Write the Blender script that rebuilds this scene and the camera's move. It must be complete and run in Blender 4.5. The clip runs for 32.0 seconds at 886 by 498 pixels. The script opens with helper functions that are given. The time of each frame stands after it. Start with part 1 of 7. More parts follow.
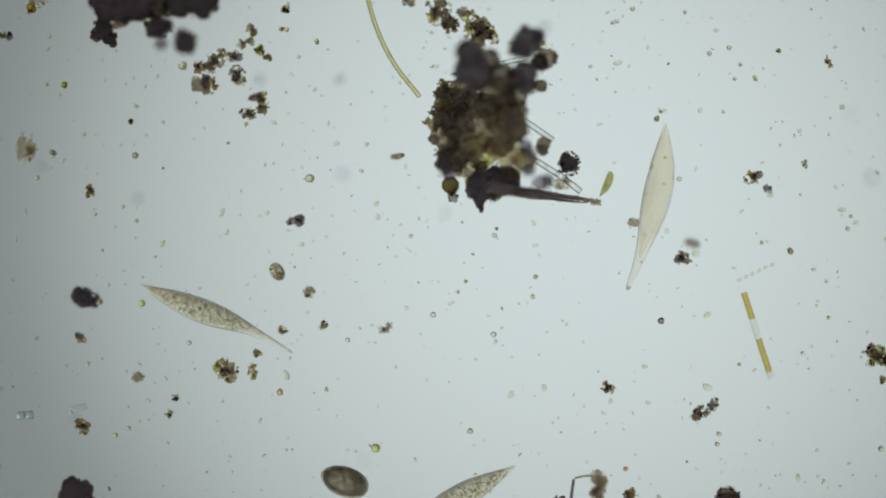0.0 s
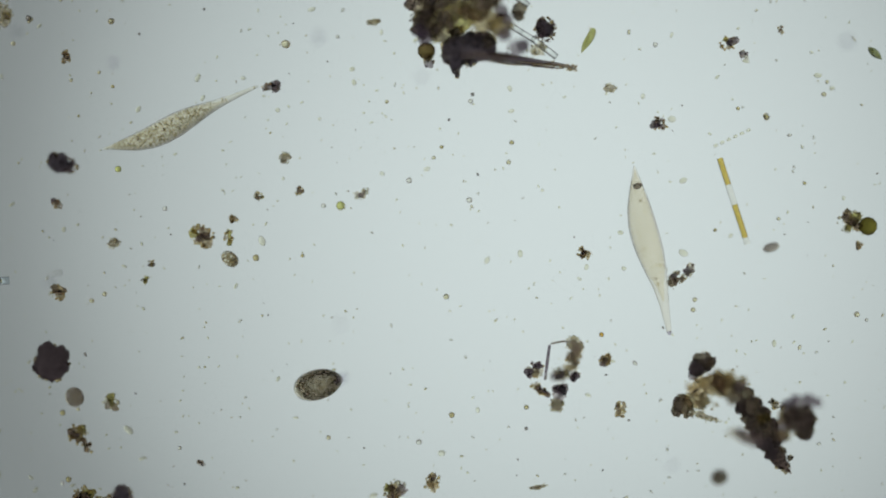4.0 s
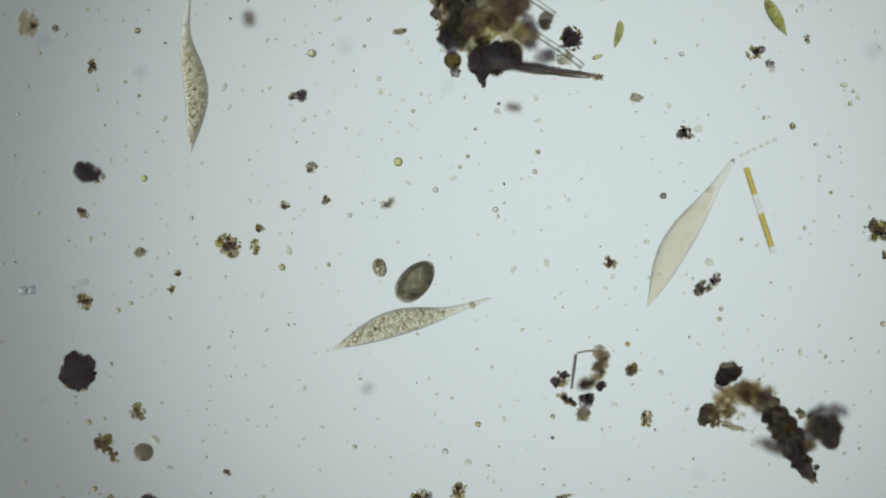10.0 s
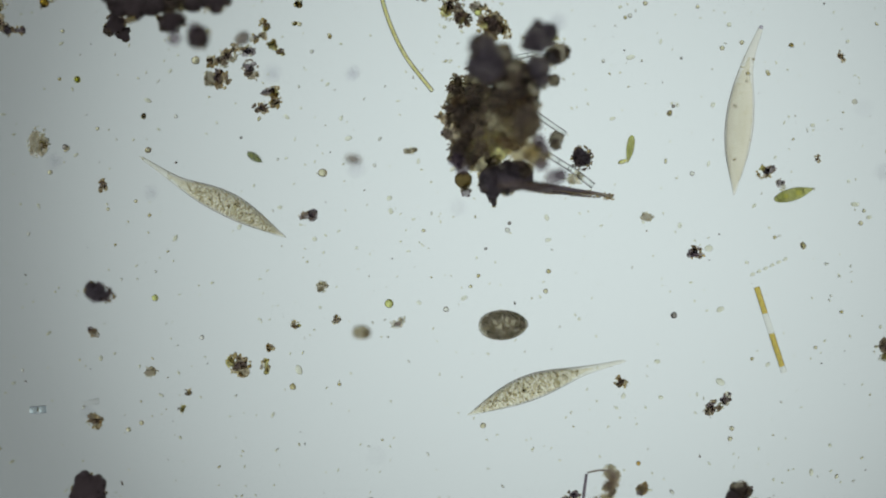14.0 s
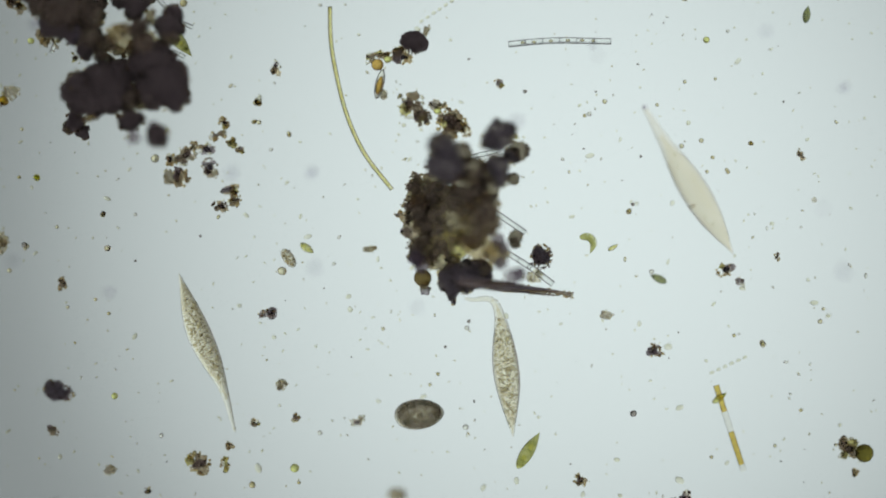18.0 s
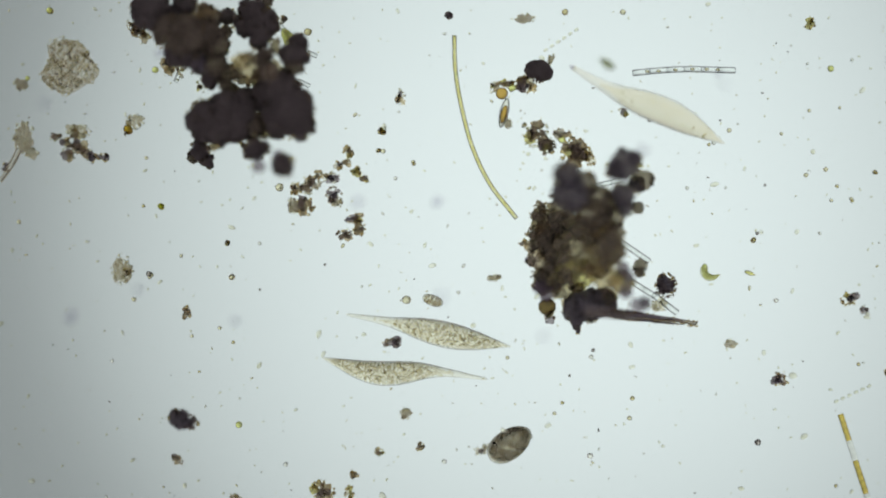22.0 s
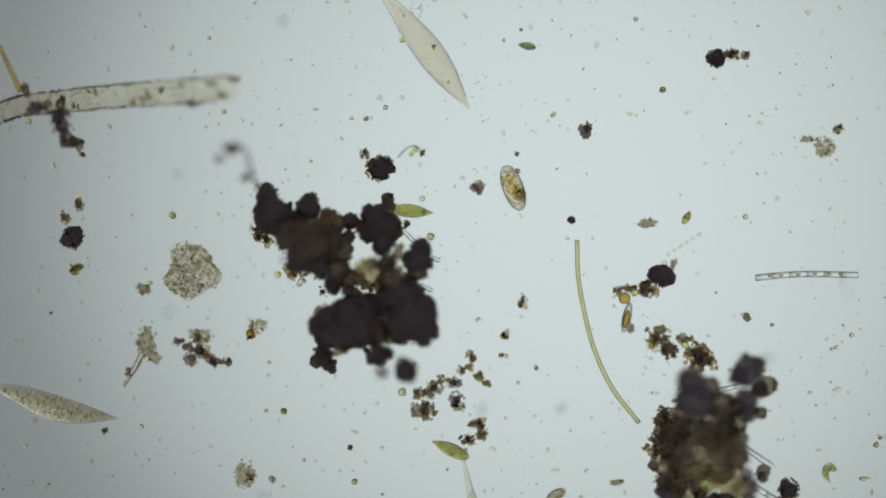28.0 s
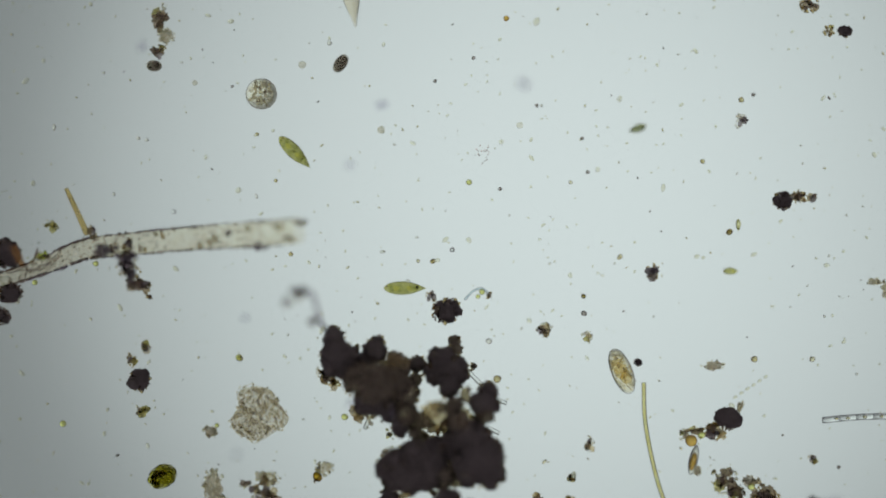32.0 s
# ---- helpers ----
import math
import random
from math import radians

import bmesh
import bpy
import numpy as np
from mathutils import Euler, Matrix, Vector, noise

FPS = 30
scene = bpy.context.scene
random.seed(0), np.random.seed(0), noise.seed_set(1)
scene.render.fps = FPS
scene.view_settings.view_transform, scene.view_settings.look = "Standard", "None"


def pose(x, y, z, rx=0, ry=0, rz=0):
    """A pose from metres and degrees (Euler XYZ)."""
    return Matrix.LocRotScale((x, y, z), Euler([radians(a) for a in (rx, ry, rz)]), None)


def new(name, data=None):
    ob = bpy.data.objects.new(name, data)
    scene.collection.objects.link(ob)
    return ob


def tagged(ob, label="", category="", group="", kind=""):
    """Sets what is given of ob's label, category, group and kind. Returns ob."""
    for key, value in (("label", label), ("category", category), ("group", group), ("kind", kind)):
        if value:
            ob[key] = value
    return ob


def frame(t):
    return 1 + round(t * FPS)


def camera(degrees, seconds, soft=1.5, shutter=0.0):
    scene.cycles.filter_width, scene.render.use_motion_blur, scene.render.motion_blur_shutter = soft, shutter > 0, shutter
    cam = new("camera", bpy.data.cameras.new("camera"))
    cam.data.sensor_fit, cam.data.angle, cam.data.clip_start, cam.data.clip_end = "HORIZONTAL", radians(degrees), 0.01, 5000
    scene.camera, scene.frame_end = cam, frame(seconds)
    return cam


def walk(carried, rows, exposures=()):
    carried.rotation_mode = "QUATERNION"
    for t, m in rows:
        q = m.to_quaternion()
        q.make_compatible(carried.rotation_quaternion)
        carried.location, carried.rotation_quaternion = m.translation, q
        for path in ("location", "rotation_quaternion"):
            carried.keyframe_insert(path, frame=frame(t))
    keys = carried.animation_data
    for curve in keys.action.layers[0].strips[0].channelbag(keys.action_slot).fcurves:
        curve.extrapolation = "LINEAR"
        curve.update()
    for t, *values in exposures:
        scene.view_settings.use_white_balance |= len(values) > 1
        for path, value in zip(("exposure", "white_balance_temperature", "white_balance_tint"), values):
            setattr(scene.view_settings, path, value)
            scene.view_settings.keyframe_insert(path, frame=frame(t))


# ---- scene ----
# A drop of pond water on a microscope slide, in bright field, built at a thousand
# times its true size: one metre here is one millimetre on the slide.
# Places are given in micrometres on the slide, x to the right and y towards the observer.
U = 0.001
DISTANCE = 17955

cam = camera(5, 32.0, soft=2.0)
cam.data.dof.use_dof = True
cam.data.dof.focus_distance = (DISTANCE - 17) * U
cam.data.dof.aperture_fstop = 0.20


def at(x, y, z=0.0):
    return Vector((x * U, -y * U, z * U))


STAGE = [
    (0, 784, 441),
    (0.5, 793, 492),
    (1, 806, 567),
    (1.5, 823, 666),
    (1.8, 826.5, 678.5),
    (2, 826.5, 678.5),
    (4, 826.5, 678.5),
    (4.3, 840.6, 763),
    (4.5, 852, 833.5),
    (4.8, 858, 897),
    (6.5, 857.5, 899),
    (7, 856.5, 898),
    (7.5, 828.4, 904.5),
    (8, 823, 904.5),
    (8.5, 816, 869.7),
    (9, 806.5, 813),
    (9.5, 794, 740.5),
    (10, 780, 662),
    (10.5, 768, 591),
    (11, 760, 548.5),
    (12, 760, 548),
    (12.5, 758, 537),
    (13, 743, 451),
    (13.5, 743, 451),
    (15.5, 860, 430.5),
    (16, 840.5, 323),
    (16.5, 833, 277),
    (19.5, 833, 277),
    (20, 831.5, 270.5),
    (20.5, 817.5, 189.5),
    (21, 818, 191),
    (21.5, 701, 211),
    (22, 613, 226),
    (22.5, 569, 234),
    (23, 523, 241),
    (23.5, 522, 241),
    (24, 522, 241),
    (24.5, 487, 247.5),
    (26.5, 438, 107),
    (27, 425, 32),
    (27.5, 415, -27.5),
    (28, 396, -136),
    (28.5, 378.5, -238.5),
    (29, 375, -260),
    (29.5, 335.5, -252.5),
    (30, 302, -246),
    (30.5, 279, -384),
    (31, 277.5, -389.5),
    (32, 278, -388),
]
walk(cam, [(t, pose(x * U, -y * U, DISTANCE * U)) for t, x, y in STAGE], exposures=[(0, 0.0), (12.5, 0.02), (16, 0.03), (17, 0.17), (20, 0.20), (21, 0.29), (22, 0.31), (24, 0.29), (26.5, 0.12), (27, 0.05), (28, 0.0), (29, -0.10), (30, -0.12), (31, -0.02), (32, 0.0)])

# ---- light: an even world fill, added to lift the dark lumps; the condenser below the slide is the lamp ----
world = bpy.data.worlds.new("fill_world")
scene.world = world
world.use_nodes = True
world.node_tree.nodes["Background"].inputs["Color"].default_value = (0.95, 0.9, 1.0, 1)
world.node_tree.nodes["Background"].inputs["Strength"].default_value = 0.75

LAMP_COLOUR = (0.85, 0.955, 0.945, 1)
LAMP_STRENGTH = 0.785


# ---- materials ----
def material(name):
    m = bpy.data.materials.new(name)
    m.use_nodes = True
    m.node_tree.nodes.clear()
    nodes, links = m.node_tree.nodes, m.node_tree.links
    out = nodes.new("ShaderNodeOutputMaterial")
    return m, nodes, links, out


def noise_node(nodes, links, scale, detail=4.0, rough=0.6):
    co = nodes.new("ShaderNodeTexCoord")
    n = nodes.new("ShaderNodeTexNoise")
    n.inputs["Scale"].default_value = scale
    n.inputs["Detail"].default_value = detail
    n.inputs["Roughness"].default_value = rough
    links.new(co.outputs["Object"], n.inputs["Vector"])
    return n


def ramp(nodes, links, source, stops):
    r = nodes.new("ShaderNodeValToRGB")
    while len(r.color_ramp.elements) < len(stops):
        r.color_ramp.elements.new(0.5)
    for e, (p, c) in zip(r.color_ramp.elements, stops):
        e.position = p
        e.color = (*c, 1) if len(c) == 3 else c
    links.new(source, r.inputs["Fac"])
    return r.outputs["Color"]


def clear(name, low, high, ior, scale=40.0, rough=0.0):
    """Clear cell matter: refracting, its tint mottled between two colours."""
    m, nodes, links, out = material(name)
    g = nodes.new("ShaderNodeBsdfGlass")
    g.inputs["IOR"].default_value = ior
    g.inputs["Roughness"].default_value = rough
    n = noise_node(nodes, links, scale)
    links.new(ramp(nodes, links, n.outputs["Fac"], [(0.35, low), (0.65, high)]), g.inputs["Color"])
    links.new(g.outputs[0], out.inputs["Surface"])
    return m


def detritus(name, dark, light, tint, open_low, open_high, scale=2.2, band=(0.36, 0.64)):
    """Rotten matter: rough and opaque, letting stained light through where it is thin."""
    m, nodes, links, out = material(name)
    body = nodes.new("ShaderNodeBsdfPrincipled")
    body.inputs["Roughness"].default_value = 0.9
    body.inputs["Specular IOR Level"].default_value = 0.15
    fine = noise_node(nodes, links, scale * 5, 6.0, 0.75)
    coarse = noise_node(nodes, links, scale, 7.0, 0.66)
    info = nodes.new("ShaderNodeObjectInfo")
    geo = nodes.new("ShaderNodeNewGeometry")
    both = nodes.new("ShaderNodeMath")
    links.new(info.outputs["Random"], both.inputs[0])
    links.new(geo.outputs["Random Per Island"], both.inputs[1])
    shift = nodes.new("ShaderNodeMath")
    shift.operation = "MULTIPLY_ADD"
    shift.inputs[1].default_value, shift.inputs[2].default_value = 0.17, -0.17
    links.new(both.outputs[0], shift.inputs[0])
    plus = nodes.new("ShaderNodeMath")
    links.new(coarse.outputs["Fac"], plus.inputs[0])
    links.new(shift.outputs[0], plus.inputs[1])
    shade = nodes.new("ShaderNodeMath")
    links.new(fine.outputs["Fac"], shade.inputs[0])
    links.new(shift.outputs[0], shade.inputs[1])
    links.new(ramp(nodes, links, shade.outputs[0], [(0.3, dark), (0.7, light)]), body.inputs["Base Color"])
    bump = nodes.new("ShaderNodeBump")
    bump.inputs["Distance"].default_value = 0.006
    links.new(fine.outputs["Fac"], bump.inputs["Height"])
    links.new(bump.outputs[0], body.inputs["Normal"])
    see = nodes.new("ShaderNodeBsdfTransparent")
    links.new(ramp(nodes, links, shade.outputs[0], [(0.3, tint), (0.7, [0.5 + 0.5 * c for c in tint])]), see.inputs["Color"])
    fac = ramp(nodes, links, plus.outputs[0], [(band[0], (open_low,) * 3), (band[1], (open_high,) * 3)])
    mix = nodes.new("ShaderNodeMixShader")
    links.new(fac, mix.inputs[0])
    links.new(body.outputs[0], mix.inputs[1])
    links.new(see.outputs[0], mix.inputs[2])
    links.new(mix.outputs[0], out.inputs["Surface"])
    return m


SHEET = (0.37, 0.61)
M = {
    "dark_sheet": detritus("dark_brown_flake", (0.135, 0.113, 0.088), (0.26, 0.222, 0.172), (0.79, 0.69, 0.5), 0.28, 0.82, 90, SHEET),
    "brown_sheet": detritus("brown_flake", (0.11, 0.085, 0.058), (0.27, 0.215, 0.15), (0.86, 0.76, 0.55), 0.42, 0.94, 110, SHEET),
    "lime_sheet": detritus("lime_leaf_flake", (0.16, 0.2, 0.025), (0.32, 0.36, 0.06), (0.86, 0.9, 0.34), 0.45, 0.9, 110, SHEET),
    "olive_sheet": detritus("olive_flake", (0.10, 0.09, 0.03), (0.25, 0.22, 0.08), (0.84, 0.79, 0.42), 0.4, 0.94, 110, SHEET),
    "violet_sheet": detritus("violet_grey_flake", (0.08, 0.068, 0.078), (0.19, 0.16, 0.175), (0.77, 0.71, 0.70), 0.34, 0.86, 90, SHEET),
    "pale_sheet": detritus("pale_flake", (0.25, 0.21, 0.16), (0.42, 0.37, 0.31), (0.89, 0.85, 0.75), 0.62, 0.97, 130, SHEET),
    "gel_sheet": detritus("beige_flake", (0.3, 0.26, 0.19), (0.45, 0.4, 0.31), (0.91, 0.87, 0.76), 0.7, 0.95, 160, SHEET),
    "black_sheet": detritus("black_flake", (0.042, 0.033, 0.031), (0.10, 0.08, 0.068), (0.66, 0.5, 0.3), 0.04, 0.5, 110, SHEET),
    "slate_sheet": detritus("slate_flake", (0.052, 0.044, 0.044), (0.125, 0.105, 0.104), (0.66, 0.58, 0.5), 0.0, 0.42, 110, SHEET),
    "murk_sheet": detritus("murky_mass", (0.115, 0.101, 0.07), (0.21, 0.186, 0.128), (0.84, 0.76, 0.52), 0.2, 0.7, 60, SHEET),
    "haze_sheet": detritus("olive_brown_haze", (0.15, 0.12, 0.07), (0.28, 0.235, 0.145), (0.87, 0.78, 0.54), 0.42, 0.84, 75, SHEET),
    "black": detritus("black_detritus", (0.05, 0.041, 0.041), (0.08, 0.067, 0.063), (0.6, 0.47, 0.28), 0.0, 0.12, 3.0),
    "dark": detritus("dark_brown_detritus", (0.09, 0.073, 0.06), (0.19, 0.158, 0.125), (0.76, 0.65, 0.43), 0.08, 0.7, 3.0),
    # slate and deep: base colours raised to carry the veiling glare over dark lumps
    "slate": detritus("glare_lifted_slate", (0.072, 0.066, 0.074), (0.115, 0.107, 0.113), (0.72, 0.63, 0.5), 0.02, 0.3, 3.0),
    "deep": detritus("glare_lifted_brown", (0.102, 0.091, 0.07), (0.172, 0.152, 0.112), (0.80, 0.71, 0.5), 0.12, 0.55, 3.0),
    "umber": detritus("umber_detritus", (0.064, 0.052, 0.041), (0.112, 0.092, 0.068), (0.74, 0.62, 0.38), 0.02, 0.3, 3.0),
    "murk": detritus("murky_brown_detritus", (0.125, 0.10, 0.062), (0.25, 0.205, 0.125), (0.82, 0.72, 0.46), 0.36, 0.88, 3.2),
    "thin_murk": detritus("thin_murky_detritus", (0.09, 0.075, 0.06), (0.2, 0.17, 0.12), (0.84, 0.79, 0.62), 0.52, 0.86),
    "reed": detritus("straw_yellow_plant_wall", (0.32, 0.27, 0.10), (0.5, 0.43, 0.2), (0.9, 0.82, 0.46), 0.5, 0.85, 12),
    "septum": detritus("dark_cell_wall", (0.14, 0.14, 0.16), (0.2, 0.2, 0.21), (0.78, 0.78, 0.78), 0.55, 0.8, 20),
    "brown": detritus("brown_detritus", (0.07, 0.055, 0.045), (0.21, 0.17, 0.135), (0.84, 0.77, 0.63), 0.38, 0.95, 3.0),
    "olive": detritus("olive_detritus", (0.06, 0.055, 0.02), (0.18, 0.17, 0.06), (0.78, 0.74, 0.36), 0.35, 0.94),
    "pale": detritus("pale_detritus", (0.2, 0.17, 0.12), (0.4, 0.36, 0.3), (0.88, 0.85, 0.75), 0.72, 0.98),
    "violet": detritus("violet_grey_detritus", (0.05, 0.04, 0.055), (0.14, 0.11, 0.15), (0.74, 0.68, 0.69), 0.2, 0.82, 3.0),
    "resin": clear("resinous_matter", (0.68, 0.60, 0.41), (0.88, 0.82, 0.64), 1.12, 3.0),
    "bead": clear("refractile_bead", (0.88, 0.86, 0.77), (0.97, 0.96, 0.9), 1.16, 3.0),
    "fume": clear("violet_grey_glass", (0.62, 0.58, 0.63), (0.82, 0.79, 0.82), 1.1, 60.0),
    "amber_rod": detritus("amber_brown_plant_wall", (0.16, 0.085, 0.03), (0.30, 0.18, 0.075), (0.82, 0.58, 0.28), 0.25, 0.75, 40),
    "amber": clear("amber_globule", (0.72, 0.56, 0.24), (0.86, 0.72, 0.42), 1.16),
    "green": clear("green_algal_cell", (0.83, 0.83, 0.48), (0.91, 0.91, 0.62), 1.18),
    "colony": clear("colony_green", (0.78, 0.76, 0.38), (0.87, 0.85, 0.5), 1.14, 50),
    "umber_cell": clear("umber_algal_cell", (0.30, 0.25, 0.15), (0.46, 0.39, 0.25), 1.1, 60),
    "paramylon": clear("bright_paramylon", (0.97, 0.95, 0.62), (0.99, 0.975, 0.74), 1.02, 60),
    "cortex": detritus("dark_cortex_granule", (0.14, 0.118, 0.098), (0.25, 0.215, 0.18), (0.80, 0.74, 0.65), 0.6, 0.86, 200),
    "olive_cell": clear("olive_algal_cell", (0.36, 0.33, 0.14), (0.48, 0.44, 0.21), 1.12, 60),
    "pale_pellicle": clear("pale_euglenoid_pellicle", (0.78, 0.77, 0.55), (0.87, 0.86, 0.67), 1.12, 90),
    "chloro": clear("chloroplast_green", (0.875, 0.88, 0.74), (0.93, 0.932, 0.82), 1.02, 60),
    "dark_pellicle": clear("dark_olive_pellicle", (0.47, 0.49, 0.39), (0.60, 0.61, 0.49), 1.08, 90),
    "pellicle": clear("euglenoid_pellicle", (0.64, 0.635, 0.39), (0.73, 0.72, 0.47), 1.08, 70),
    "gold": clear("golden_plastid", (0.84, 0.72, 0.34), (0.92, 0.83, 0.48), 1.025, 60),
    "filament": clear("yellow_green_filament", (0.91, 0.885, 0.67), (0.96, 0.94, 0.79), 1.2, 80),
    "cell_sap": clear("pale_green_cell_sap", (0.92, 0.9, 0.72), (0.97, 0.95, 0.82), 1.03, 90),
    "silica": clear("clear_silica", (0.95, 0.96, 0.95), (0.99, 0.99, 0.98), 1.2),
    "bluish": clear("bluish_silica", (0.82, 0.88, 0.9), (0.93, 0.96, 0.97), 1.2),
    "pale_stalk": clear("amber_stalk_core", (0.86, 0.78, 0.58), (0.94, 0.89, 0.74), 1.06, 40),
    "tube": detritus("stained_tube_wall", (0.34, 0.28, 0.17), (0.5, 0.45, 0.32), (0.97, 0.945, 0.85), 0.88, 0.995, 14),
    "grain": clear("clear_grain", (0.93, 0.92, 0.86), (0.985, 0.98, 0.945), 1.24),
    "straw": clear("straw_grain", (0.85, 0.82, 0.66), (0.95, 0.92, 0.8), 1.22),
    "tan": clear("tan_grain", (0.74, 0.68, 0.48), (0.88, 0.84, 0.66), 1.2),
    "dusk": clear("dusky_grain", (0.55, 0.52, 0.5), (0.74, 0.7, 0.66), 1.3),
    "food": clear("yellow_food", (0.915, 0.85, 0.67), (0.965, 0.92, 0.79), 1.012),
    "hyaline": clear("pale_ciliate_body", (0.948, 0.924, 0.875), (0.974, 0.955, 0.918), 1.085, 160),
    "plasm": clear("grey_ciliate_body", (0.935, 0.918, 0.86), (0.975, 0.965, 0.925), 1.13, 160),
    "endo": clear("beige_endoplasm", (0.94, 0.915, 0.85), (0.987, 0.972, 0.93), 1.012, 190),
    "thin_silica": clear("thin_silica_wall", (0.93, 0.92, 0.88), (0.98, 0.975, 0.95), 1.05),
    "granule": clear("food_granule", (0.93, 0.905, 0.83), (0.985, 0.975, 0.94), 1.04, 90),
    "vacuole": clear("clear_vacuole", (0.97, 0.965, 0.95), (0.995, 0.99, 0.98), 1.04),
    "eggskin": clear("egg_ciliate_skin", (0.85, 0.83, 0.76), (0.95, 0.94, 0.89), 1.12, 90),
    "yolk": clear("yolk_granule", (0.8, 0.75, 0.62), (0.92, 0.88, 0.78), 1.06, 200),
    "eggfill": detritus("dark_endoplasm", (0.11, 0.095, 0.075), (0.19, 0.165, 0.13), (0.86, 0.81, 0.72), 0.22, 0.70, 260, SHEET),
    "eggband": detritus("dark_band_plasm", (0.13, 0.115, 0.09), (0.21, 0.185, 0.15), (0.86, 0.82, 0.75), 0.72, 0.95, 200),
    "gel": detritus("granular_gel", (0.3, 0.26, 0.18), (0.45, 0.4, 0.3), (0.91, 0.87, 0.77), 0.84, 0.99),
    "gelfilm": detritus("gel_film", (0.3, 0.26, 0.2), (0.42, 0.37, 0.3), (0.89, 0.85, 0.77), 0.85, 0.95, 60),
    "haze": clear("thin_haze", (0.955, 0.95, 0.94), (0.985, 0.985, 0.98), 1.02),
    "mote": detritus("grey_mote", (0.2, 0.19, 0.24), (0.3, 0.28, 0.34), (0.84, 0.83, 0.88), 0.75, 0.95),
    "faint": clear("faint_empty_cell", (0.90, 0.885, 0.79), (0.965, 0.955, 0.89), 1.055, 60),
    "red": clear("reddish_grain", (0.5, 0.22, 0.16), (0.66, 0.36, 0.28), 1.12),
}


# ---- mesh helpers ----
def ico(level):
    bm = bmesh.new()
    bmesh.ops.create_icosphere(bm, subdivisions=level, radius=1.0)
    bm.verts.ensure_lookup_table()
    v = np.array([x.co[:] for x in bm.verts])
    f = np.array([[w.index for w in p.verts] for p in bm.faces])
    bm.free()
    return v, f


ICO = {k: ico(k) for k in (1, 2, 3, 4)}


def mesh(name, verts, faces, mat=None, smooth=True):
    me = bpy.data.meshes.new(name)
    me.from_pydata([tuple(v) for v in verts], [], [tuple(f) for f in faces])
    me.materials.append(mat)
    if smooth:
        me.polygons.foreach_set("use_smooth", [True] * len(me.polygons))
    me.update()
    return me


def rough_ball(level, seed, amount=1.0):
    v, f = ICO[level]
    out = []
    for p in v:
        q = Vector(p)
        o = Vector((seed * 7.31, seed * 3.17, seed * 1.93))
        k = 1 + amount * (0.24 * noise.noise(q * 1.2 + o) + 0.16 * noise.noise(q * 2.9 + o) + 0.10 * noise.noise(q * 6.5 + o) + 0.06 * noise.noise(q * 13 + o))
        if amount > 1:
            k += 0.20 * (0.32 - abs(noise.noise(q * 3.6 + o))) + 0.16 * (0.3 - abs(noise.noise(q * 8.5 + o)))
        out.append(q * k)
    return out, f


BALLS = {}


def ball_mesh(level, variant, amount):
    key_ = (level, variant, amount)
    if key_ not in BALLS:
        v, f = rough_ball(level, variant + 1, amount)
        BALLS[key_] = mesh("lump", v, f)
    return BALLS[key_]


def part(name, me, mat, parent, m=Matrix(), label=""):
    ob = new(name, me)
    if mat is not None and me.materials[0] is None:
        ob.material_slots[0].link = "OBJECT"
        ob.material_slots[0].material = mat
    ob.parent = parent
    ob.matrix_basis = m
    return tagged(ob, label=label)


def thing(name, label, category, x, y, z=0.0, group="", turn=0.0):
    ob = new(name)
    ob.empty_display_size = 0.01
    ob.matrix_basis = Matrix.Translation(at(x, y, z)) @ pose(0, 0, 0, 0, 0, -turn)
    return tagged(ob, label, category, group)


def cloud(name, spots, level, mat, seed=0, wobble=0.25):
    """Many small lumps in one mesh: spots are (x, y, z, rx, ry, rz) in micrometres."""
    rng = np.random.default_rng(seed)
    v, f = ICO[level]
    vs, fs, n = [], [], 0
    for x, y, z, rx, ry, rz in spots:
        a, b = rng.uniform(0, 6.28, 2)
        ca, sa, cb, sb = math.cos(a), math.sin(a), math.cos(b), math.sin(b)
        r = np.array([[ca, -sa, 0], [sa, ca, 0], [0, 0, 1]]) @ np.array([[1, 0, 0], [0, cb, -sb], [0, sb, cb]])
        w = v * (1 + rng.uniform(-wobble, wobble, (len(v), 1)))
        w = (w * (rx, ry, rz)) @ r.T if wobble else w * (rx, ry, rz)
        vs.append((w + (x, -y, z)) * U)
        fs.append(f + n)
        n += len(v)
    return mesh(name, np.concatenate(vs), np.concatenate(fs), mat)


def lathe(profile, around=20, squash=1.0):
    """A body of revolution along x: profile of (x, radius), in micrometres."""
    vs, fs = [], []
    for x, r in profile:
        for k in range(around):
            a = 2 * math.pi * k / around
            vs.append((x * U, r * U * math.cos(a), r * U * math.sin(a) * squash))
    for i in range(len(profile) - 1):
        for k in range(around):
            a, b = i * around + k, i * around + (k + 1) % around
            fs.append((a, b, b + around, a + around))
    return vs, fs


def smooth_path(points, steps):
    """Catmull-Rom through points, as numpy rows, with their running length."""
    p = np.array(points, float)
    p = np.vstack([2 * p[0] - p[1], p, 2 * p[-1] - p[-2]])
    rows = []
    for i in range(1, len(p) - 2):
        for t in np.linspace(0, 1, steps, endpoint=False):
            a, b, c, d = p[i - 1], p[i], p[i + 1], p[i + 2]
            rows.append(0.5 * (2 * b + (c - a) * t + (2 * a - 5 * b + 4 * c - d) * t * t + (3 * b - a - 3 * c + d) * t ** 3))
    rows.append(p[-2])
    rows = np.array(rows)
    run = np.concatenate([[0], np.cumsum(np.linalg.norm(np.diff(rows, axis=0), axis=1))])
    return rows, run


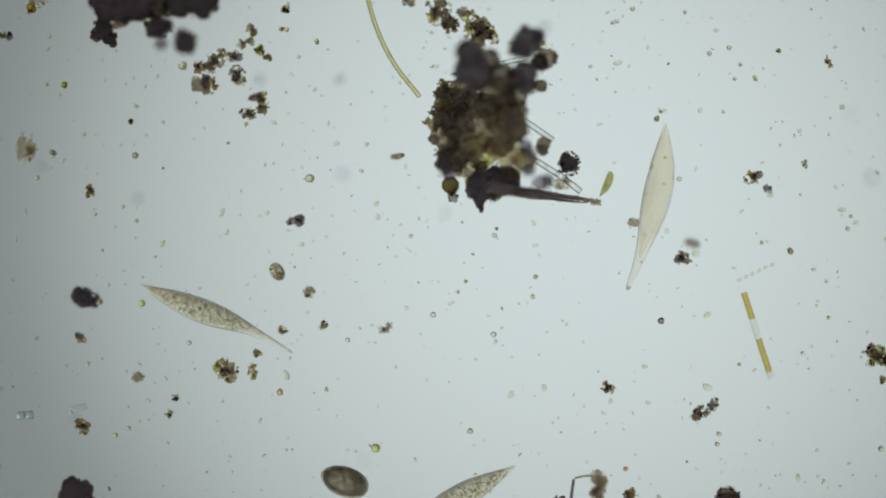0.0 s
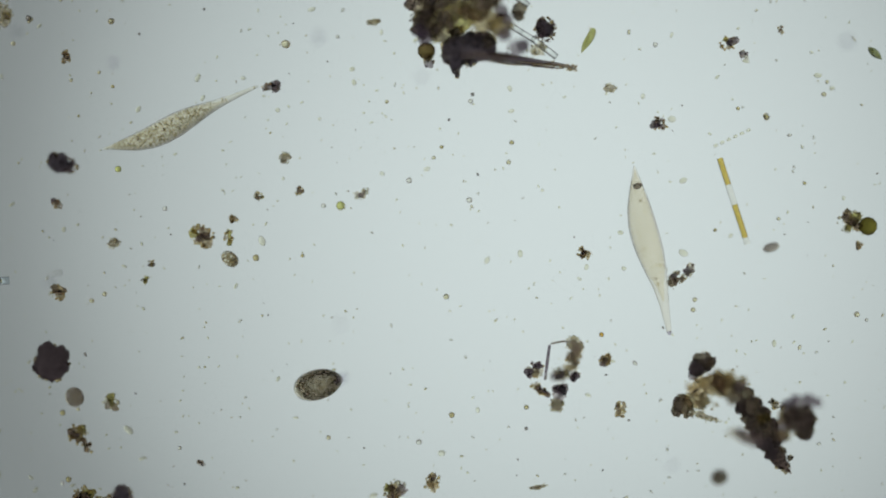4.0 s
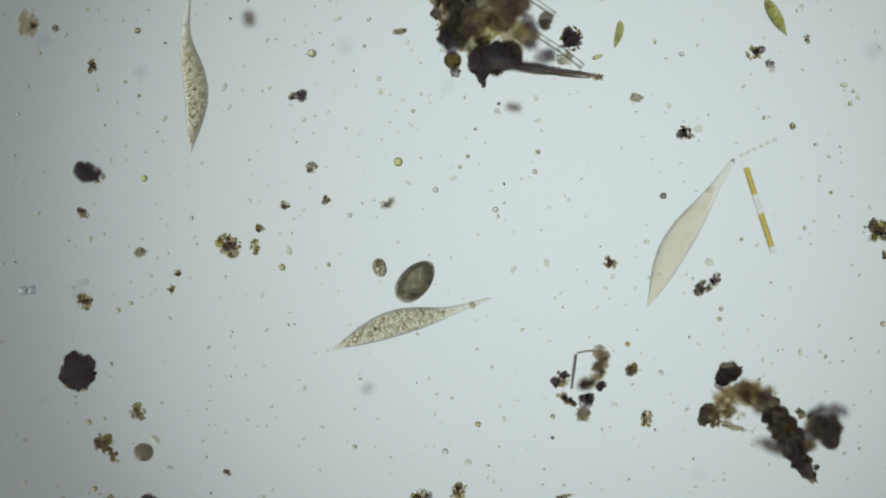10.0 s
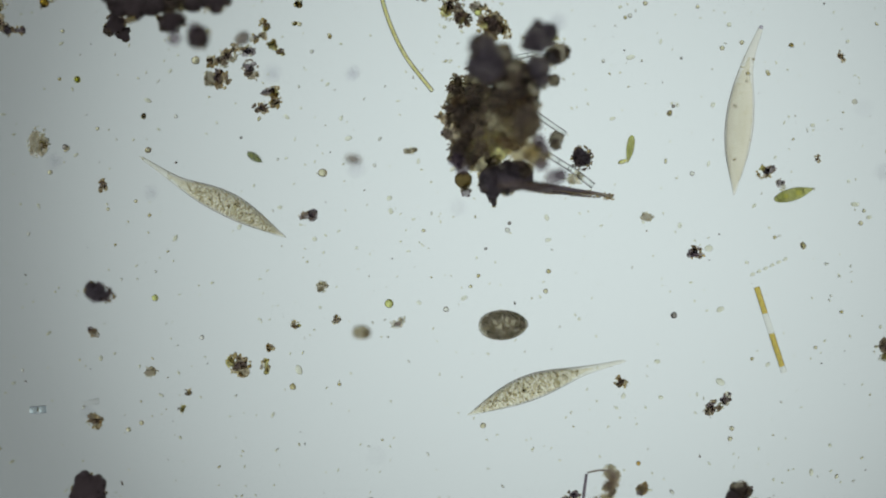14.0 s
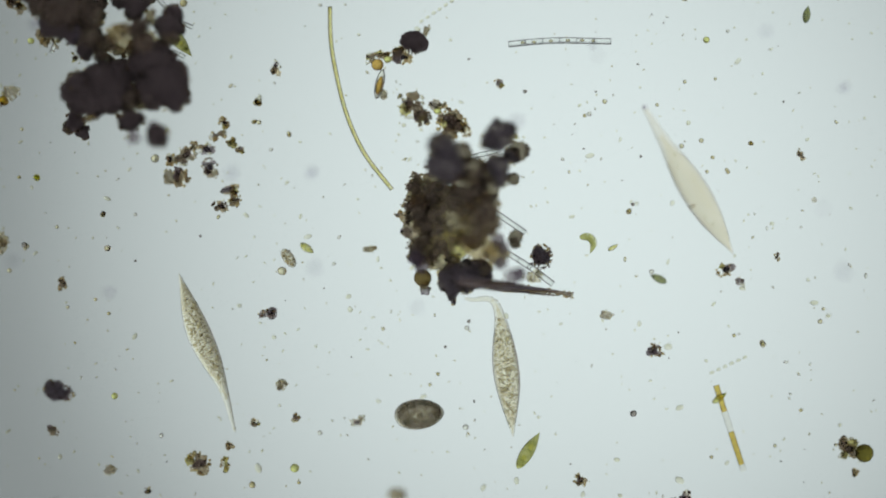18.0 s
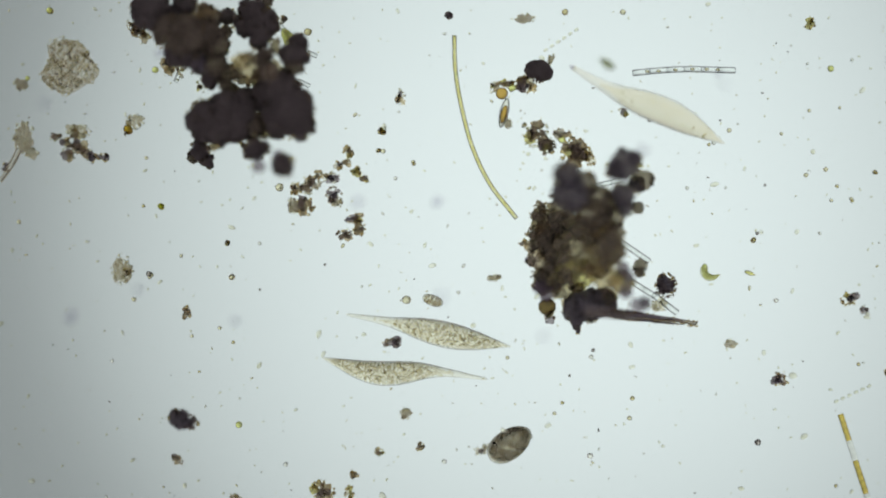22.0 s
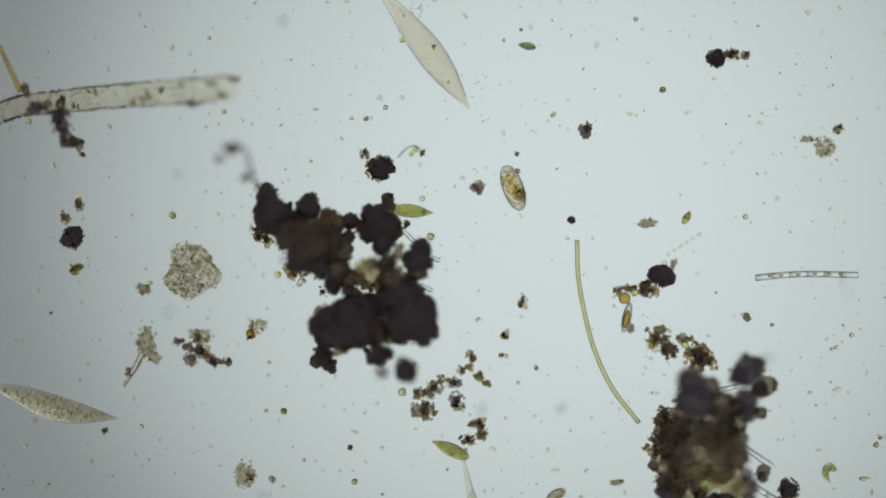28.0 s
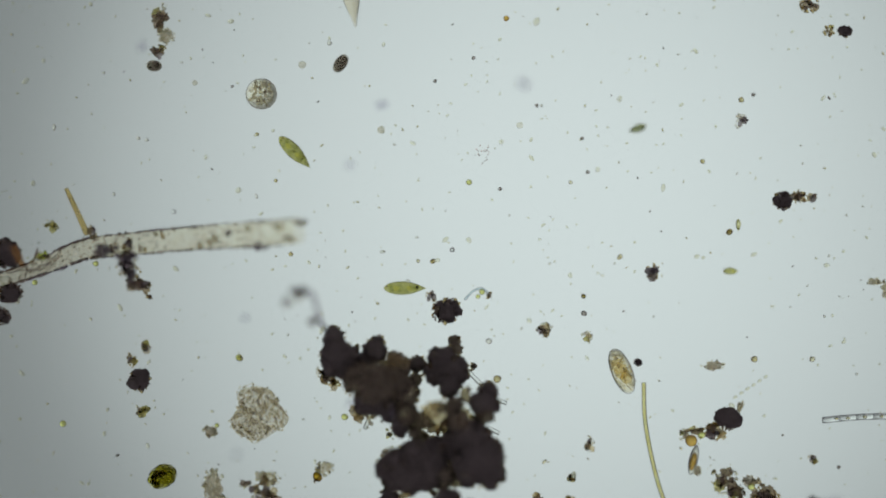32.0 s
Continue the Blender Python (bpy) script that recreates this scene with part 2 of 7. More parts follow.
def on_path(rows, run, d):
    """The place and the direction d along a path; past its ends it goes straight on."""
    i = int(np.clip(np.searchsorted(run, d) - 1, 0, len(rows) - 2))
    k = (d - run[i]) / (run[i + 1] - run[i])
    place = rows[i] * (1 - k) + rows[i + 1] * k
    lo, hi = max(i - 2, 0), min(i + 3, len(rows) - 1)
    way = rows[hi] - rows[lo]
    return place, way / np.linalg.norm(way)


def tube(points, radius, around=12, steps=8, ends=True):
    """A tube along points (x, y, z, in micrometres); radius one number or one a point."""
    rows, run = smooth_path(points, steps)
    rad = np.interp(np.linspace(0, 1, len(rows)), np.linspace(0, 1, len(points)), np.broadcast_to(radius, len(points)))
    rings = [(rows[i], rad[i], rows[min(i + 1, len(rows) - 1)] - rows[max(i - 1, 0)]) for i in range(len(rows))]
    if ends:
        rings = [(rings[0][0], 0.01, rings[0][2])] + rings + [(rings[-1][0], 0.01, rings[-1][2])]
    vs, fs = [], []
    for c, r, d in rings:
        d = Vector((d[0], -d[1], d[2])).normalized()
        side = d.cross(Vector((0, 0, 1))).normalized()
        up = side.cross(d)
        for k in range(around):
            a = 2 * math.pi * k / around
            vs.append(at(*c) + (side * math.cos(a) + up * math.sin(a)) * r * U)
    for i in range(len(rings) - 1):
        for k in range(around):
            a, b = i * around + k, i * around + (k + 1) % around
            fs.append((a, b, b + around, a + around))
    return vs, fs


# ---- the setting: the slide and the lamp under it ----
def box(name, x0, y0, z0, x1, y1, z1, mat):
    v = [(x, y, z) for z in (z0, z1) for y in (y0, y1) for x in (x0, x1)]
    f = [(0, 2, 3, 1), (4, 5, 7, 6), (0, 1, 5, 4), (1, 3, 7, 5), (3, 2, 6, 7), (2, 0, 4, 6)]
    return mesh(name, v, f, mat, smooth=False)


def slide_glass():
    m, nodes, links, out = material("slide_glass")
    see = nodes.new("ShaderNodeBsdfTransparent")
    see.inputs["Color"].default_value = (0.985, 0.99, 0.99, 1)
    gloss = nodes.new("ShaderNodeBsdfGlossy")
    gloss.inputs["Roughness"].default_value = 0.02
    fres = nodes.new("ShaderNodeFresnel")
    fres.inputs["IOR"].default_value = 1.14
    mix = nodes.new("ShaderNodeMixShader")
    links.new(fres.outputs[0], mix.inputs[0])
    links.new(see.outputs[0], mix.inputs[1])
    links.new(gloss.outputs[0], mix.inputs[2])
    links.new(mix.outputs[0], out.inputs["Surface"])
    return m


slide = new("ground", box("ground", -8, -12, -1.0, 17, 63, 0.0, slide_glass()))
tagged(slide, "clear glass microscope slide wet with pond water", "slide", kind="structure")


def pond_water():
    m, nodes, links, out = material("pond_water")
    see = nodes.new("ShaderNodeBsdfTransparent")
    n = noise_node(nodes, links, 0.8)
    links.new(ramp(nodes, links, n.outputs["Fac"], [(0.3, (0.997, 0.999, 0.999)), (0.7, (1.0, 1.0, 1.0))]), see.inputs["Color"])
    links.new(see.outputs[0], out.inputs["Surface"])
    return m


water = new("water", box("water", -7.5, -11.5, 0.0008, 16.5, 62.5, 0.42, pond_water()))
tagged(water, "thin clear layer of pond water on the slide", "water", kind="structure")


def condenser_glow():
    """The condenser's lens: its emission carries the view's vignette, brightest right of and above its axis."""
    m, nodes, links, out = material("condenser_glow")
    co = nodes.new("ShaderNodeTexCoord")
    mp = nodes.new("ShaderNodeMapping")
    mp.inputs["Location"].default_value = (-0.215, -0.085, 0)
    mp.inputs["Scale"].default_value = (0.83, 0.83, 1)
    length = nodes.new("ShaderNodeVectorMath")
    length.operation = "LENGTH"
    links.new(co.outputs["Object"], mp.inputs["Vector"])
    links.new(mp.outputs[0], length.inputs[0])
    em = nodes.new("ShaderNodeEmission")
    em.inputs["Strength"].default_value = LAMP_STRENGTH
    col = ramp(nodes, links, length.outputs["Value"], GLOW)
    tintn = nodes.new("ShaderNodeMix")
    tintn.data_type, tintn.blend_type = "RGBA", "MULTIPLY"
    tintn.inputs["Factor"].default_value = 1
    links.new(col, tintn.inputs["A"])
    tintn.inputs["B"].default_value = LAMP_COLOUR
    links.new(tintn.outputs["Result"], em.inputs["Color"])
    links.new(em.outputs[0], out.inputs["Surface"])
    return m


# radius, brightness, tint: corner darkening of the view, painted into the lens
GLOW = [(r, (v, v * w, v * w)) for r, v, w in ((0.0, 0.958, 1), (0.18, 0.938, 1), (0.305, 0.90, 1), (0.468, 0.825, 1), (0.63, 0.715, 1), (0.79, 0.578, 0.995), (0.9, 0.435, 0.99), (0.99, 0.32, 0.99))]
condenser = tagged(new("condenser_lamp"), "round glowing condenser lens under the glass slide", "lamp")
vs, fs = lathe([(-60, 0.01), (-60, 1900), (-20, 2000), (0, 2000), (10, 1800), (14, 0.01)], 64)
part("lens", mesh("lens", [(y, z, x) for x, y, z in vs], fs, condenser_glow()), None, condenser)
# unseen black ring, added to block world light so refracting edges go dark
dark_ring, mn, ml, mo = material("ring_black")
ring_shader = mn.new("ShaderNodeBsdfPrincipled")
ring_shader.inputs["Roughness"].default_value = 0.55
ml.new(ramp(mn, ml, noise_node(mn, ml, 6.0).outputs["Fac"], [(0.3, (0.012, 0.012, 0.013)), (0.7, (0.022, 0.022, 0.024))]), ring_shader.inputs["Base Color"])
ml.new(ring_shader.outputs[0], mo.inputs["Surface"])
vs, fs = lathe([(-160, 2005), (-160, 24000), (-40, 24000), (-40, 2040), (-70, 2005), (-160, 2005)], 64)
part("dark_ring", mesh("dark_ring", [(y, z, x) for x, y, z in vs], fs, dark_ring, smooth=False), None, condenser, label="unseen black ring added round the lens to darken refracted edges")
condenser.location = at(784, 441, -3000)


# ---- kinds of things ----
KINDS = {
    "black": ("detritus_lump", "opaque blackish lump of rotten plant matter on the slide"),
    "slate": ("detritus_lump", "slate black lump of rotten plant matter on the slide"),
    "dark": ("detritus_flake", "dark brown crumbly flake of detritus on the slide"),
    "brown": ("detritus_flake", "brown translucent flake of detritus on the slide"),
    "olive": ("detritus_flake", "olive brown flake of algae and detritus on the slide"),
    "pale": ("detritus_flake", "pale translucent shred of detritus on the slide"),
    "violet": ("detritus_flake", "violet grey crumbly flake of detritus on the slide"),
    "fume": ("detritus_flake", "blurred violet grey flake high in the water"),
    "gel": ("detritus_flake", "pale beige granular flake on the slide"),
    "haze": ("detritus_flake", "faint blurred film of matter on the slide"),
}
SEED = [0]


def lump(parent, x, y, z, r, mat, rng, level=3, amount=1.3, flat=1.0, name="lump", ry=None):
    s = Matrix.Diagonal((r * U, (ry or r) * U, r * U * flat, 1))
    m = Matrix.Translation(at(x, y, z)) @ s @ pose(0, 0, 0, 0, 0, rng.uniform(0, 360)) if ry else \
        Matrix.Translation(at(x, y, z)) @ pose(0, 0, 0, rng.uniform(0, 360), rng.uniform(0, 360), rng.uniform(0, 360)) @ s
    return part(name, ball_mesh(level, rng.randrange(6), amount), M[mat], parent, m)


CORES = {"dark": "dark", "brown": "dark", "olive": "olive", "violet": "slate", "fume": "fume", "haze": "haze"}


def sheet(parent, x, y, z, rx, ry, mat, rng, thick=0.42, name="body", rag=1.0):
    """A ragged closed flake of uneven thickness, rx by ry, in its parent's space."""
    o = Vector((rng.uniform(-90, 90), rng.uniform(-90, 90), rng.uniform(-90, 90)))
    small = min(rx, ry)
    around, rings = (72, 6) if small > 9 else (36, 3)
    vs, fs = [], []
    top = []
    for k in range(around):
        a = 2 * math.pi * k / around
        c = Vector((math.cos(a), math.sin(a), 0))
        edge = 0.92 + rag * (0.42 * noise.noise(c * 0.9 + o) + 0.30 * noise.noise(c * 2.1 + o) + 0.22 * noise.noise(c * 4.1 + o) + 0.09 * noise.noise(c * 9 + o))
        top.append((c, max(edge, 0.35)))
    for side in (1, -1):
        for i in range(rings + 1):
            f = (i / rings) ** 0.8
            for c, edge in top:
                p = c * edge * f
                h = small * thick * math.sqrt(max(1 - f * f, 0)) * (0.75 + 0.9 * noise.noise(p * 3.1 + o) + 0.5 * noise.noise(p * 7 + o))
                vs.append(at(x + p.x * rx, y + p.y * ry, z + side * max(h, 0.12 if i < rings else 0)))
    n = around * (rings + 1)
    for side in (0, 1):
        for i in range(rings):
            for k in range(around):
                q = [side * n + i * around + k, side * n + i * around + (k + 1) % around, side * n + (i + 1) * around + (k + 1) % around, side * n + (i + 1) * around + k]
                fs.append(q if side else q[::-1])
    return part(name, mesh(name, vs, fs, M[mat + "_sheet"]), None, parent)


def flake(x, y, rx, ry, turn=0, mat="brown", n=9, z=None, other=None, size=0.46, crumbs=14):
    """A loose flake: n rough lumps in an oval of rx by ry, turned, with crumbs round it."""
    SEED[0] += 1
    rng = random.Random(SEED[0])
    name, label = KINDS[mat]
    small = min(rx, ry)
    size *= 1.25 if small <= 12 and mat not in ("gel", "pale") else 1.0
    zz = small * 0.35 if z is None else z
    ob = thing(name, label, "detritus", x, y, 0, "detritus flakes", turn)
    soft = mat in ("gel", "pale")
    solid = mat in ("black", "slate")
    if solid:
        for k in range(3):
            a, d = k * 2.1 + rng.uniform(-0.6, 0.6), rng.uniform(0.22, 0.4)
            sheet(ob, d * rx * math.cos(a), d * ry * math.sin(a), max(zz, small * 0.4) + k * 2, rx * rng.uniform(0.5, 0.78), ry * rng.uniform(0.5, 0.78), mat, rng, 0.5, "body", 0.8)
    else:
        chunks = 1 if soft else 2 + n // 3
        a0 = rng.uniform(0, 6.283)
        for k in range(chunks):
            a, d = a0 + k * 2.4 + rng.uniform(-0.4, 0.4), 0 if chunks == 1 else 0.78 * math.sqrt((k + 0.35) / chunks)
            f = 0.98 if chunks == 1 else rng.uniform(0.85, 1.35) / math.sqrt(chunks)
            which = mat
            if not soft and k:
                which = rng.choice((mat, mat, other if other and other != "black" else mat, rng.choice(("brown", "olive", "pale", "violet"))))
            g = max(f * rng.uniform(0.7, 1.2) * (rx + ry) / 2, 2.2)
            gx, gy = (rx * f, ry * f) if chunks == 1 else (g * 0.65 + rx * f * 0.35, g * 0.65 + ry * f * 0.35)
            sheet(ob, d * rx * math.cos(a), d * ry * math.sin(a), max(zz, small * 0.3) + rng.uniform(-0.1, 0.3) * small, gx, gy, which, rng, 0.5, "body", 1.1)
    for i in range(n // 2 + 1 if solid else 0 if soft else n // 7):
        a, d = rng.uniform(0, 6.283), math.sqrt(rng.random()) * (0.74 if i > 1 else 0.3)
        r = small * size * rng.uniform(0.6, 1.35) * (1.15 - 0.5 * d) * (1 if solid else 0.72)
        which = mat if solid else CORES[mat]
        lump(ob, d * rx * math.cos(a), d * ry * math.sin(a), max(zz + rng.uniform(-0.2, 0.3) * small, r * 0.8), r, which, rng, 3, 1.2 if solid else 1.7)
    if soft:
        spots = []
        for i in range(int(rx * ry * 0.22) + 10):
            a, d = rng.uniform(0, 6.283), math.sqrt(rng.random()) * (1 + 0.25 * math.sin(3 * i))
            r = rng.uniform(1.0, 2.4)
            spots.append((d * rx * 0.9 * math.cos(a), d * ry * 0.9 * math.sin(a), r + rng.uniform(0, 6), r * 1.3, r, r))
        part("fine_grit", cloud("fine_grit", spots, 1, M["granule"], SEED[0], 0.15), None, ob)["kind"] = "stuff"
    if mat in ("black", "slate"):
        spots = []
        for i in range(70):
            a = rng.uniform(0, 6.283)
            r = rng.uniform(0.8, 2.2)
            d = rng.uniform(0.72, 1.0)
            spots.append((d * rx * math.cos(a), d * ry * math.sin(a), max(zz * rng.uniform(0.3, 1.3), r), r * rng.uniform(0.8, 1.6), r, r))
        part("dark_grit", cloud("dark_grit", spots, 1, M["dark"], SEED[0], 0.2), None, ob)["kind"] = "stuff"
    if crumbs:
        spots = []
        for i in range(crumbs):
            a, d = rng.uniform(0, 6.283), rng.uniform(0.5, 1.05)
            r = rng.uniform(1.2, 2.8) + small * 0.04
            spots.append((d * rx * math.cos(a), d * ry * math.sin(a), max(zz * rng.uniform(0.2, 1.2), r), r * rng.uniform(0.8, 1.6), r, r))
        part("grit", cloud("grit", spots, 1, M["bead" if mat in ("gel", "pale") else rng.choice(("resin", "resin", "bead", "brown"))], SEED[0], 0.15), None, ob)["kind"] = "stuff"
    return ob


GRAINS = {
    "grain": ("sediment_grain", "clear yellowish sediment grain on the slide"),
    "straw": ("sediment_grain", "straw coloured sediment grain on the slide"),
    "brown": ("sediment_grain", "small brown grain on the slide"),
    "dark": ("sediment_grain", "small dark grain on the slide"),
    "green": ("algal_cell", "small round green algal cell on the slide"),
    "umber_cell": ("algal_cell", "round umber brown cell at the edge of the clump"),
    "olive_cell": ("algal_cell", "large round olive green algal cell beside a flake"),
    "amber": ("algal_cell", "small amber coloured cell on the slide"),
    "silica": ("empty_cell", "small clear empty round cell on the slide"),
    "mote": ("drifting_mote", "faint grey mote drifting high in the water"),
    "pale": ("sediment_grain", "pale translucent grain on the slide"),
    "faint": ("empty_cell", "faint pale empty cell in a broken row"),
}


def grain(x, y, r, mat="grain", long=1.0, turn=0, z=None):
    SEED[0] += 1
    rng = random.Random(SEED[0])
    name, label = GRAINS[mat]
    round_ = mat in ("green", "olive_cell", "umber_cell", "silica", "amber")
    r *= 0.88
    ob = new(name, ball_mesh(2, rng.randrange(6), 0.15 if round_ else 0.7))
    ob.material_slots[0].link = "OBJECT"
    ob.material_slots[0].material = M[{"brown": "tan", "dark": "dusk"}.get(mat, mat)]
    ob.matrix_basis = Matrix.Translation(at(x, y, r * 0.8 if z is None else z)) @ pose(0, 0, 0, 0, 0, -turn) @ Matrix.Diagonal((r * U * long, r * U, r * U * 0.85, 1))
    return tagged(ob, label, "cell" if round_ else "grain", "grains on the slide")


def grow(ob, x, y, lumps, crumbs, seed, deep="deep", crumbly=False):
    """Lumps (x, y, z, r, material) on a clump based at x, y, each with smaller ones and a fringe of grit."""
    rng = random.Random(seed)
    spots = {"dark": [], "brown": [], "resin": [], "bead": []}
    for lx, ly, lz, r, mat in lumps:
        mat = deep if mat == "dark" else mat
        soft = mat in ("murk", "thin_murk", "violet") and lz > 45
        if r <= 10 and mat in ("brown", "resin", "olive"):
            for i in range(6):
                a, d, q = rng.uniform(0, 6.283), r * rng.uniform(0.2, 0.75), r * rng.uniform(0.22, 0.5)
                lump(ob, lx - x + d * math.cos(a), ly - y + d * math.sin(a), max(lz + rng.uniform(-0.5, 0.5) * r, q), q, rng.choice((mat, mat, "resin", "brown")), rng, 2, 1.5)
            for i in range(14):
                a, d, q = rng.uniform(0, 6.283), r * rng.uniform(0.2, 1.1), rng.uniform(0.8, 2.0)
                spots[rng.choice(("brown", "resin", "bead"))].append((lx - x + d * math.cos(a), ly - y + d * math.sin(a), max(lz + rng.uniform(-0.5, 0.5) * r, q), q * 1.2, q, q))
            continue
        if crumbly and lz <= 70 and r > 8 and mat in ("deep", "slate", "murk"):
            lump(ob, lx - x, ly - y, max(lz, r * 0.6), r * 0.55, deep, rng, 3, 1.1)
            for i in range(9):
                a, d, q = i * 2.4 + rng.uniform(-0.4, 0.4), r * 0.85 * math.sqrt((i + 0.4) / 9), r * rng.uniform(0.24, 0.46)
                sheet(ob, lx - x + d * math.cos(a), ly - y + d * math.sin(a), max(lz * rng.uniform(0.3, 1.1), q), q, q * rng.uniform(0.65, 1), rng.choice(("dark", "murk", "dark", "murk", "dark", "brown")), rng, 0.6, "chunk", 1.2)
            for i in range(16):
                a, d, q = rng.uniform(0, 6.283), r * rng.uniform(0.6, 1.12), rng.uniform(1.0, 2.4)
                spots[rng.choice(("dark", "dark", "brown", "resin", "bead"))].append((lx - x + d * math.cos(a), ly - y + d * math.sin(a), max(lz * rng.uniform(0.2, 0.9), q), q * 1.2, q, q))
            continue
        lump(ob, lx - x, ly - y, max(lz, r * 0.6), r * 0.97, mat, rng, 4 if r > 22 else 3, 0.7 if soft else 1.25 if r > 15 else 1.5)
        for i in range(0 if soft else 7 if r > 16 else 4):
            a, d = rng.uniform(0, 6.283), r * rng.uniform(0.72, 0.98)
            q = r * rng.uniform(0.14, 0.34)
            lump(ob, lx - x + d * math.cos(a), ly - y + d * math.sin(a), max(lz + rng.uniform(-0.5, 0.4) * r, q), q, rng.choice((mat, mat, mat, deep, "murk" if deep == "deep" else "umber")), rng, 2, 1.8)
        for i in range(0 if soft or r < 12 else int(r / 5)):
            a, d, q = rng.uniform(0, 6.283), r * rng.uniform(0.9, 1.08), r * rng.uniform(0.1, 0.26)
            sheet(ob, lx - x + d * math.cos(a), ly - y + d * math.sin(a), max(lz * rng.uniform(0.2, 0.8), q), q, q * rng.uniform(0.6, 1), rng.choice(("dark", "brown", "brown", "murk", "olive")), rng, 0.5, "shred", 1.3)
        for i in range(0 if soft else int(crumbs * r / 20)):
            a, b = rng.uniform(0, 6.283), rng.uniform(-0.6, 0.5)
            d = r * rng.uniform(0.9, 1.1)
            q = rng.uniform(1.0, 3.0)
            spots[rng.choice(("dark", "brown", "resin", "resin", "resin", "bead"))].append((lx - x + d * math.cos(a), ly - y + d * math.sin(a), max(lz + b * r, q), q * rng.uniform(0.9, 1.4), q, q))
    for k, s in spots.items():
        if s:
            part("grit", cloud("grit", s, 1, M[k], seed, 0.15), None, ob)["kind"] = "stuff"


def big_clump(name, label, x, y, lumps, crumbs, seed, deep="deep"):
    """A large clump of rotten matter."""
    ob = thing(name, label, "detritus", x, y)
    grow(ob, x, y, lumps, crumbs, seed, deep)
    return ob


def rod(name, label, category, points, radius, mat, parent=None, around=12):
    vs, fs = tube(points, radius, around)
    me = mesh(name, vs, fs, M[mat])
    if parent is not None:
        px, py = parent.matrix_basis.translation.x, parent.matrix_basis.translation.y
        me.transform(Matrix.Translation((-px, -py, 0)))
        return part(name, me, None, parent)
    return tagged(new(name, me), label, category)


# ---- the large clumps ----
ob = big_clump("detritus_clump", "large dark clump of rotten matter with glassy splinters", 859, 216, [
    (832, 98, 155, 24, "slate"), (839, 128, 150, 30, "slate"), (864, 111, 120, 20, "dark"),
    (884, 138, 120, 23, "dark"), (879, 166, 90, 30, "dark"), (909, 171, 80, 22, "dark"),
    (894, 191, 80, 28, "murk"), (934, 76, 130, 25, "slate"), (917, 86, 130, 17, "slate"),
    (949, 68, 120, 13, "slate"), (967, 104, 70, 17, "dark"), (955, 112, 70, 14, "slate"),
    (929, 131, 120, 20, "slate"), (934, 154, 120, 15, "slate"), (957, 153, 60, 10, "dark"),
    (911, 138, 110, 14, "dark"),
], 22, 3)
grow(ob, 859, 216, [
    (787, 152, 30, 13, "dark"), (784, 171, 40, 18, "dark"), (773, 201, 50, 14, "slate"),
    (791, 211, 60, 27, "slate"), (773, 221, 40, 11, "dark"), (809, 171, 40, 18, "dark"),
    (834, 166, 40, 15, "murk"), (806, 236, 60, 27, "dark"), (768, 246, 30, 9, "violet"),
    (787, 276, 60, 18, "dark"), (784, 293, 90, 13, "violet"), (795, 306, 90, 15, "violet"),
], 22, 4, crumbly=True)
grow(ob, 859, 216, [
    (911, 228, 110, 22, "dark"), (917, 198, 100, 16, "dark"), (861, 181, 60, 22, "dark"),
    (824, 228, 50, 15, "dark"), (814, 188, 60, 18, "dark"),
    (829, 276, 40, 14, "dark"), (844, 294, 30, 12, "dark"), (861, 291, 30, 8, "resin"),
    (801, 261, 70, 17, "dark"), (874, 298, 40, 10, "olive"), (929, 261, 110, 13, "violet"),
    (814, 291, 70, 13, "dark"),
], 22, 5, crumbly=True)
grow(ob, 859, 216, [
    (894, 321, 50, 24, "slate"), (869, 326, 50, 28, "slate"), (849, 331, 50, 24, "slate"),
    (904, 314, 60, 15, "dark"), (834, 326, 30, 9, "dark"), (849, 350, 30, 12, "slate"),
    (849, 363, 24, 7, "slate"), (852, 372, 20, 4, "slate"), (801, 341, 24, 10, "olive"), (801, 350, 24, 9, "violet"), (934, 301, 130, 13, "violet"),
    (939, 276, 130, 11, "violet"), (954, 326, 140, 15, "violet"), (967, 321, 140, 12, "violet"),
    (961, 256, 60, 12, "dark"), (960, 266, 60, 9, "dark"),
], 22, 6)
CX, CY = 859, 216
rng = random.Random(55)
for x, y, z, rx, ry, k in ((864, 234, 75, 56, 54, "murk"), (894, 268, 115, 42, 30, "haze"), (834, 188, 50, 34, 26, "murk"), (905, 235, 120, 34, 40, "murk"), (846, 262, 60, 38, 30, "olive"), (878, 200, 90, 36, 30, "murk"), (812, 205, 45, 30, 34, "murk"), (925, 285, 110, 26, 22, "haze"), (796, 178, 34, 32, 34, "murk"), (792, 226, 36, 32, 38, "dark"), (800, 282, 44, 32, 34, "murk"), (836, 300, 44, 30, 20, "murk"), (826, 150, 44, 26, 18, "murk")):
    sheet(ob, x - CX, y - CY, z, rx, ry, k, rng, 0.3, "murky_mass", 0.9)
flake(776, 22, 25, 23, 20, "dark", 13, other="violet", size=0.5, crumbs=50)
flake(798, 45, 15, 14, 25, "brown", 9, other="pale", size=0.36, crumbs=40)
grain(823, 32, 8, "green")
flake(826, 22, 18, 8, 10, "brown", 7, other="pale", crumbs=24)
flake(848, 55, 26, 25, 30, "dark", 14, other="brown", size=0.46, crumbs=60)
flake(871, 62, 9, 18, -20, "brown", 7, other="pale", size=0.4, crumbs=30)
flake(1007, 291, 19, 24, 0, "slate", 7, z=30, size=0.6, crumbs=26)
flake(995, 326, 14, 12, 0, "pale", 6, other="brown", crumbs=16)
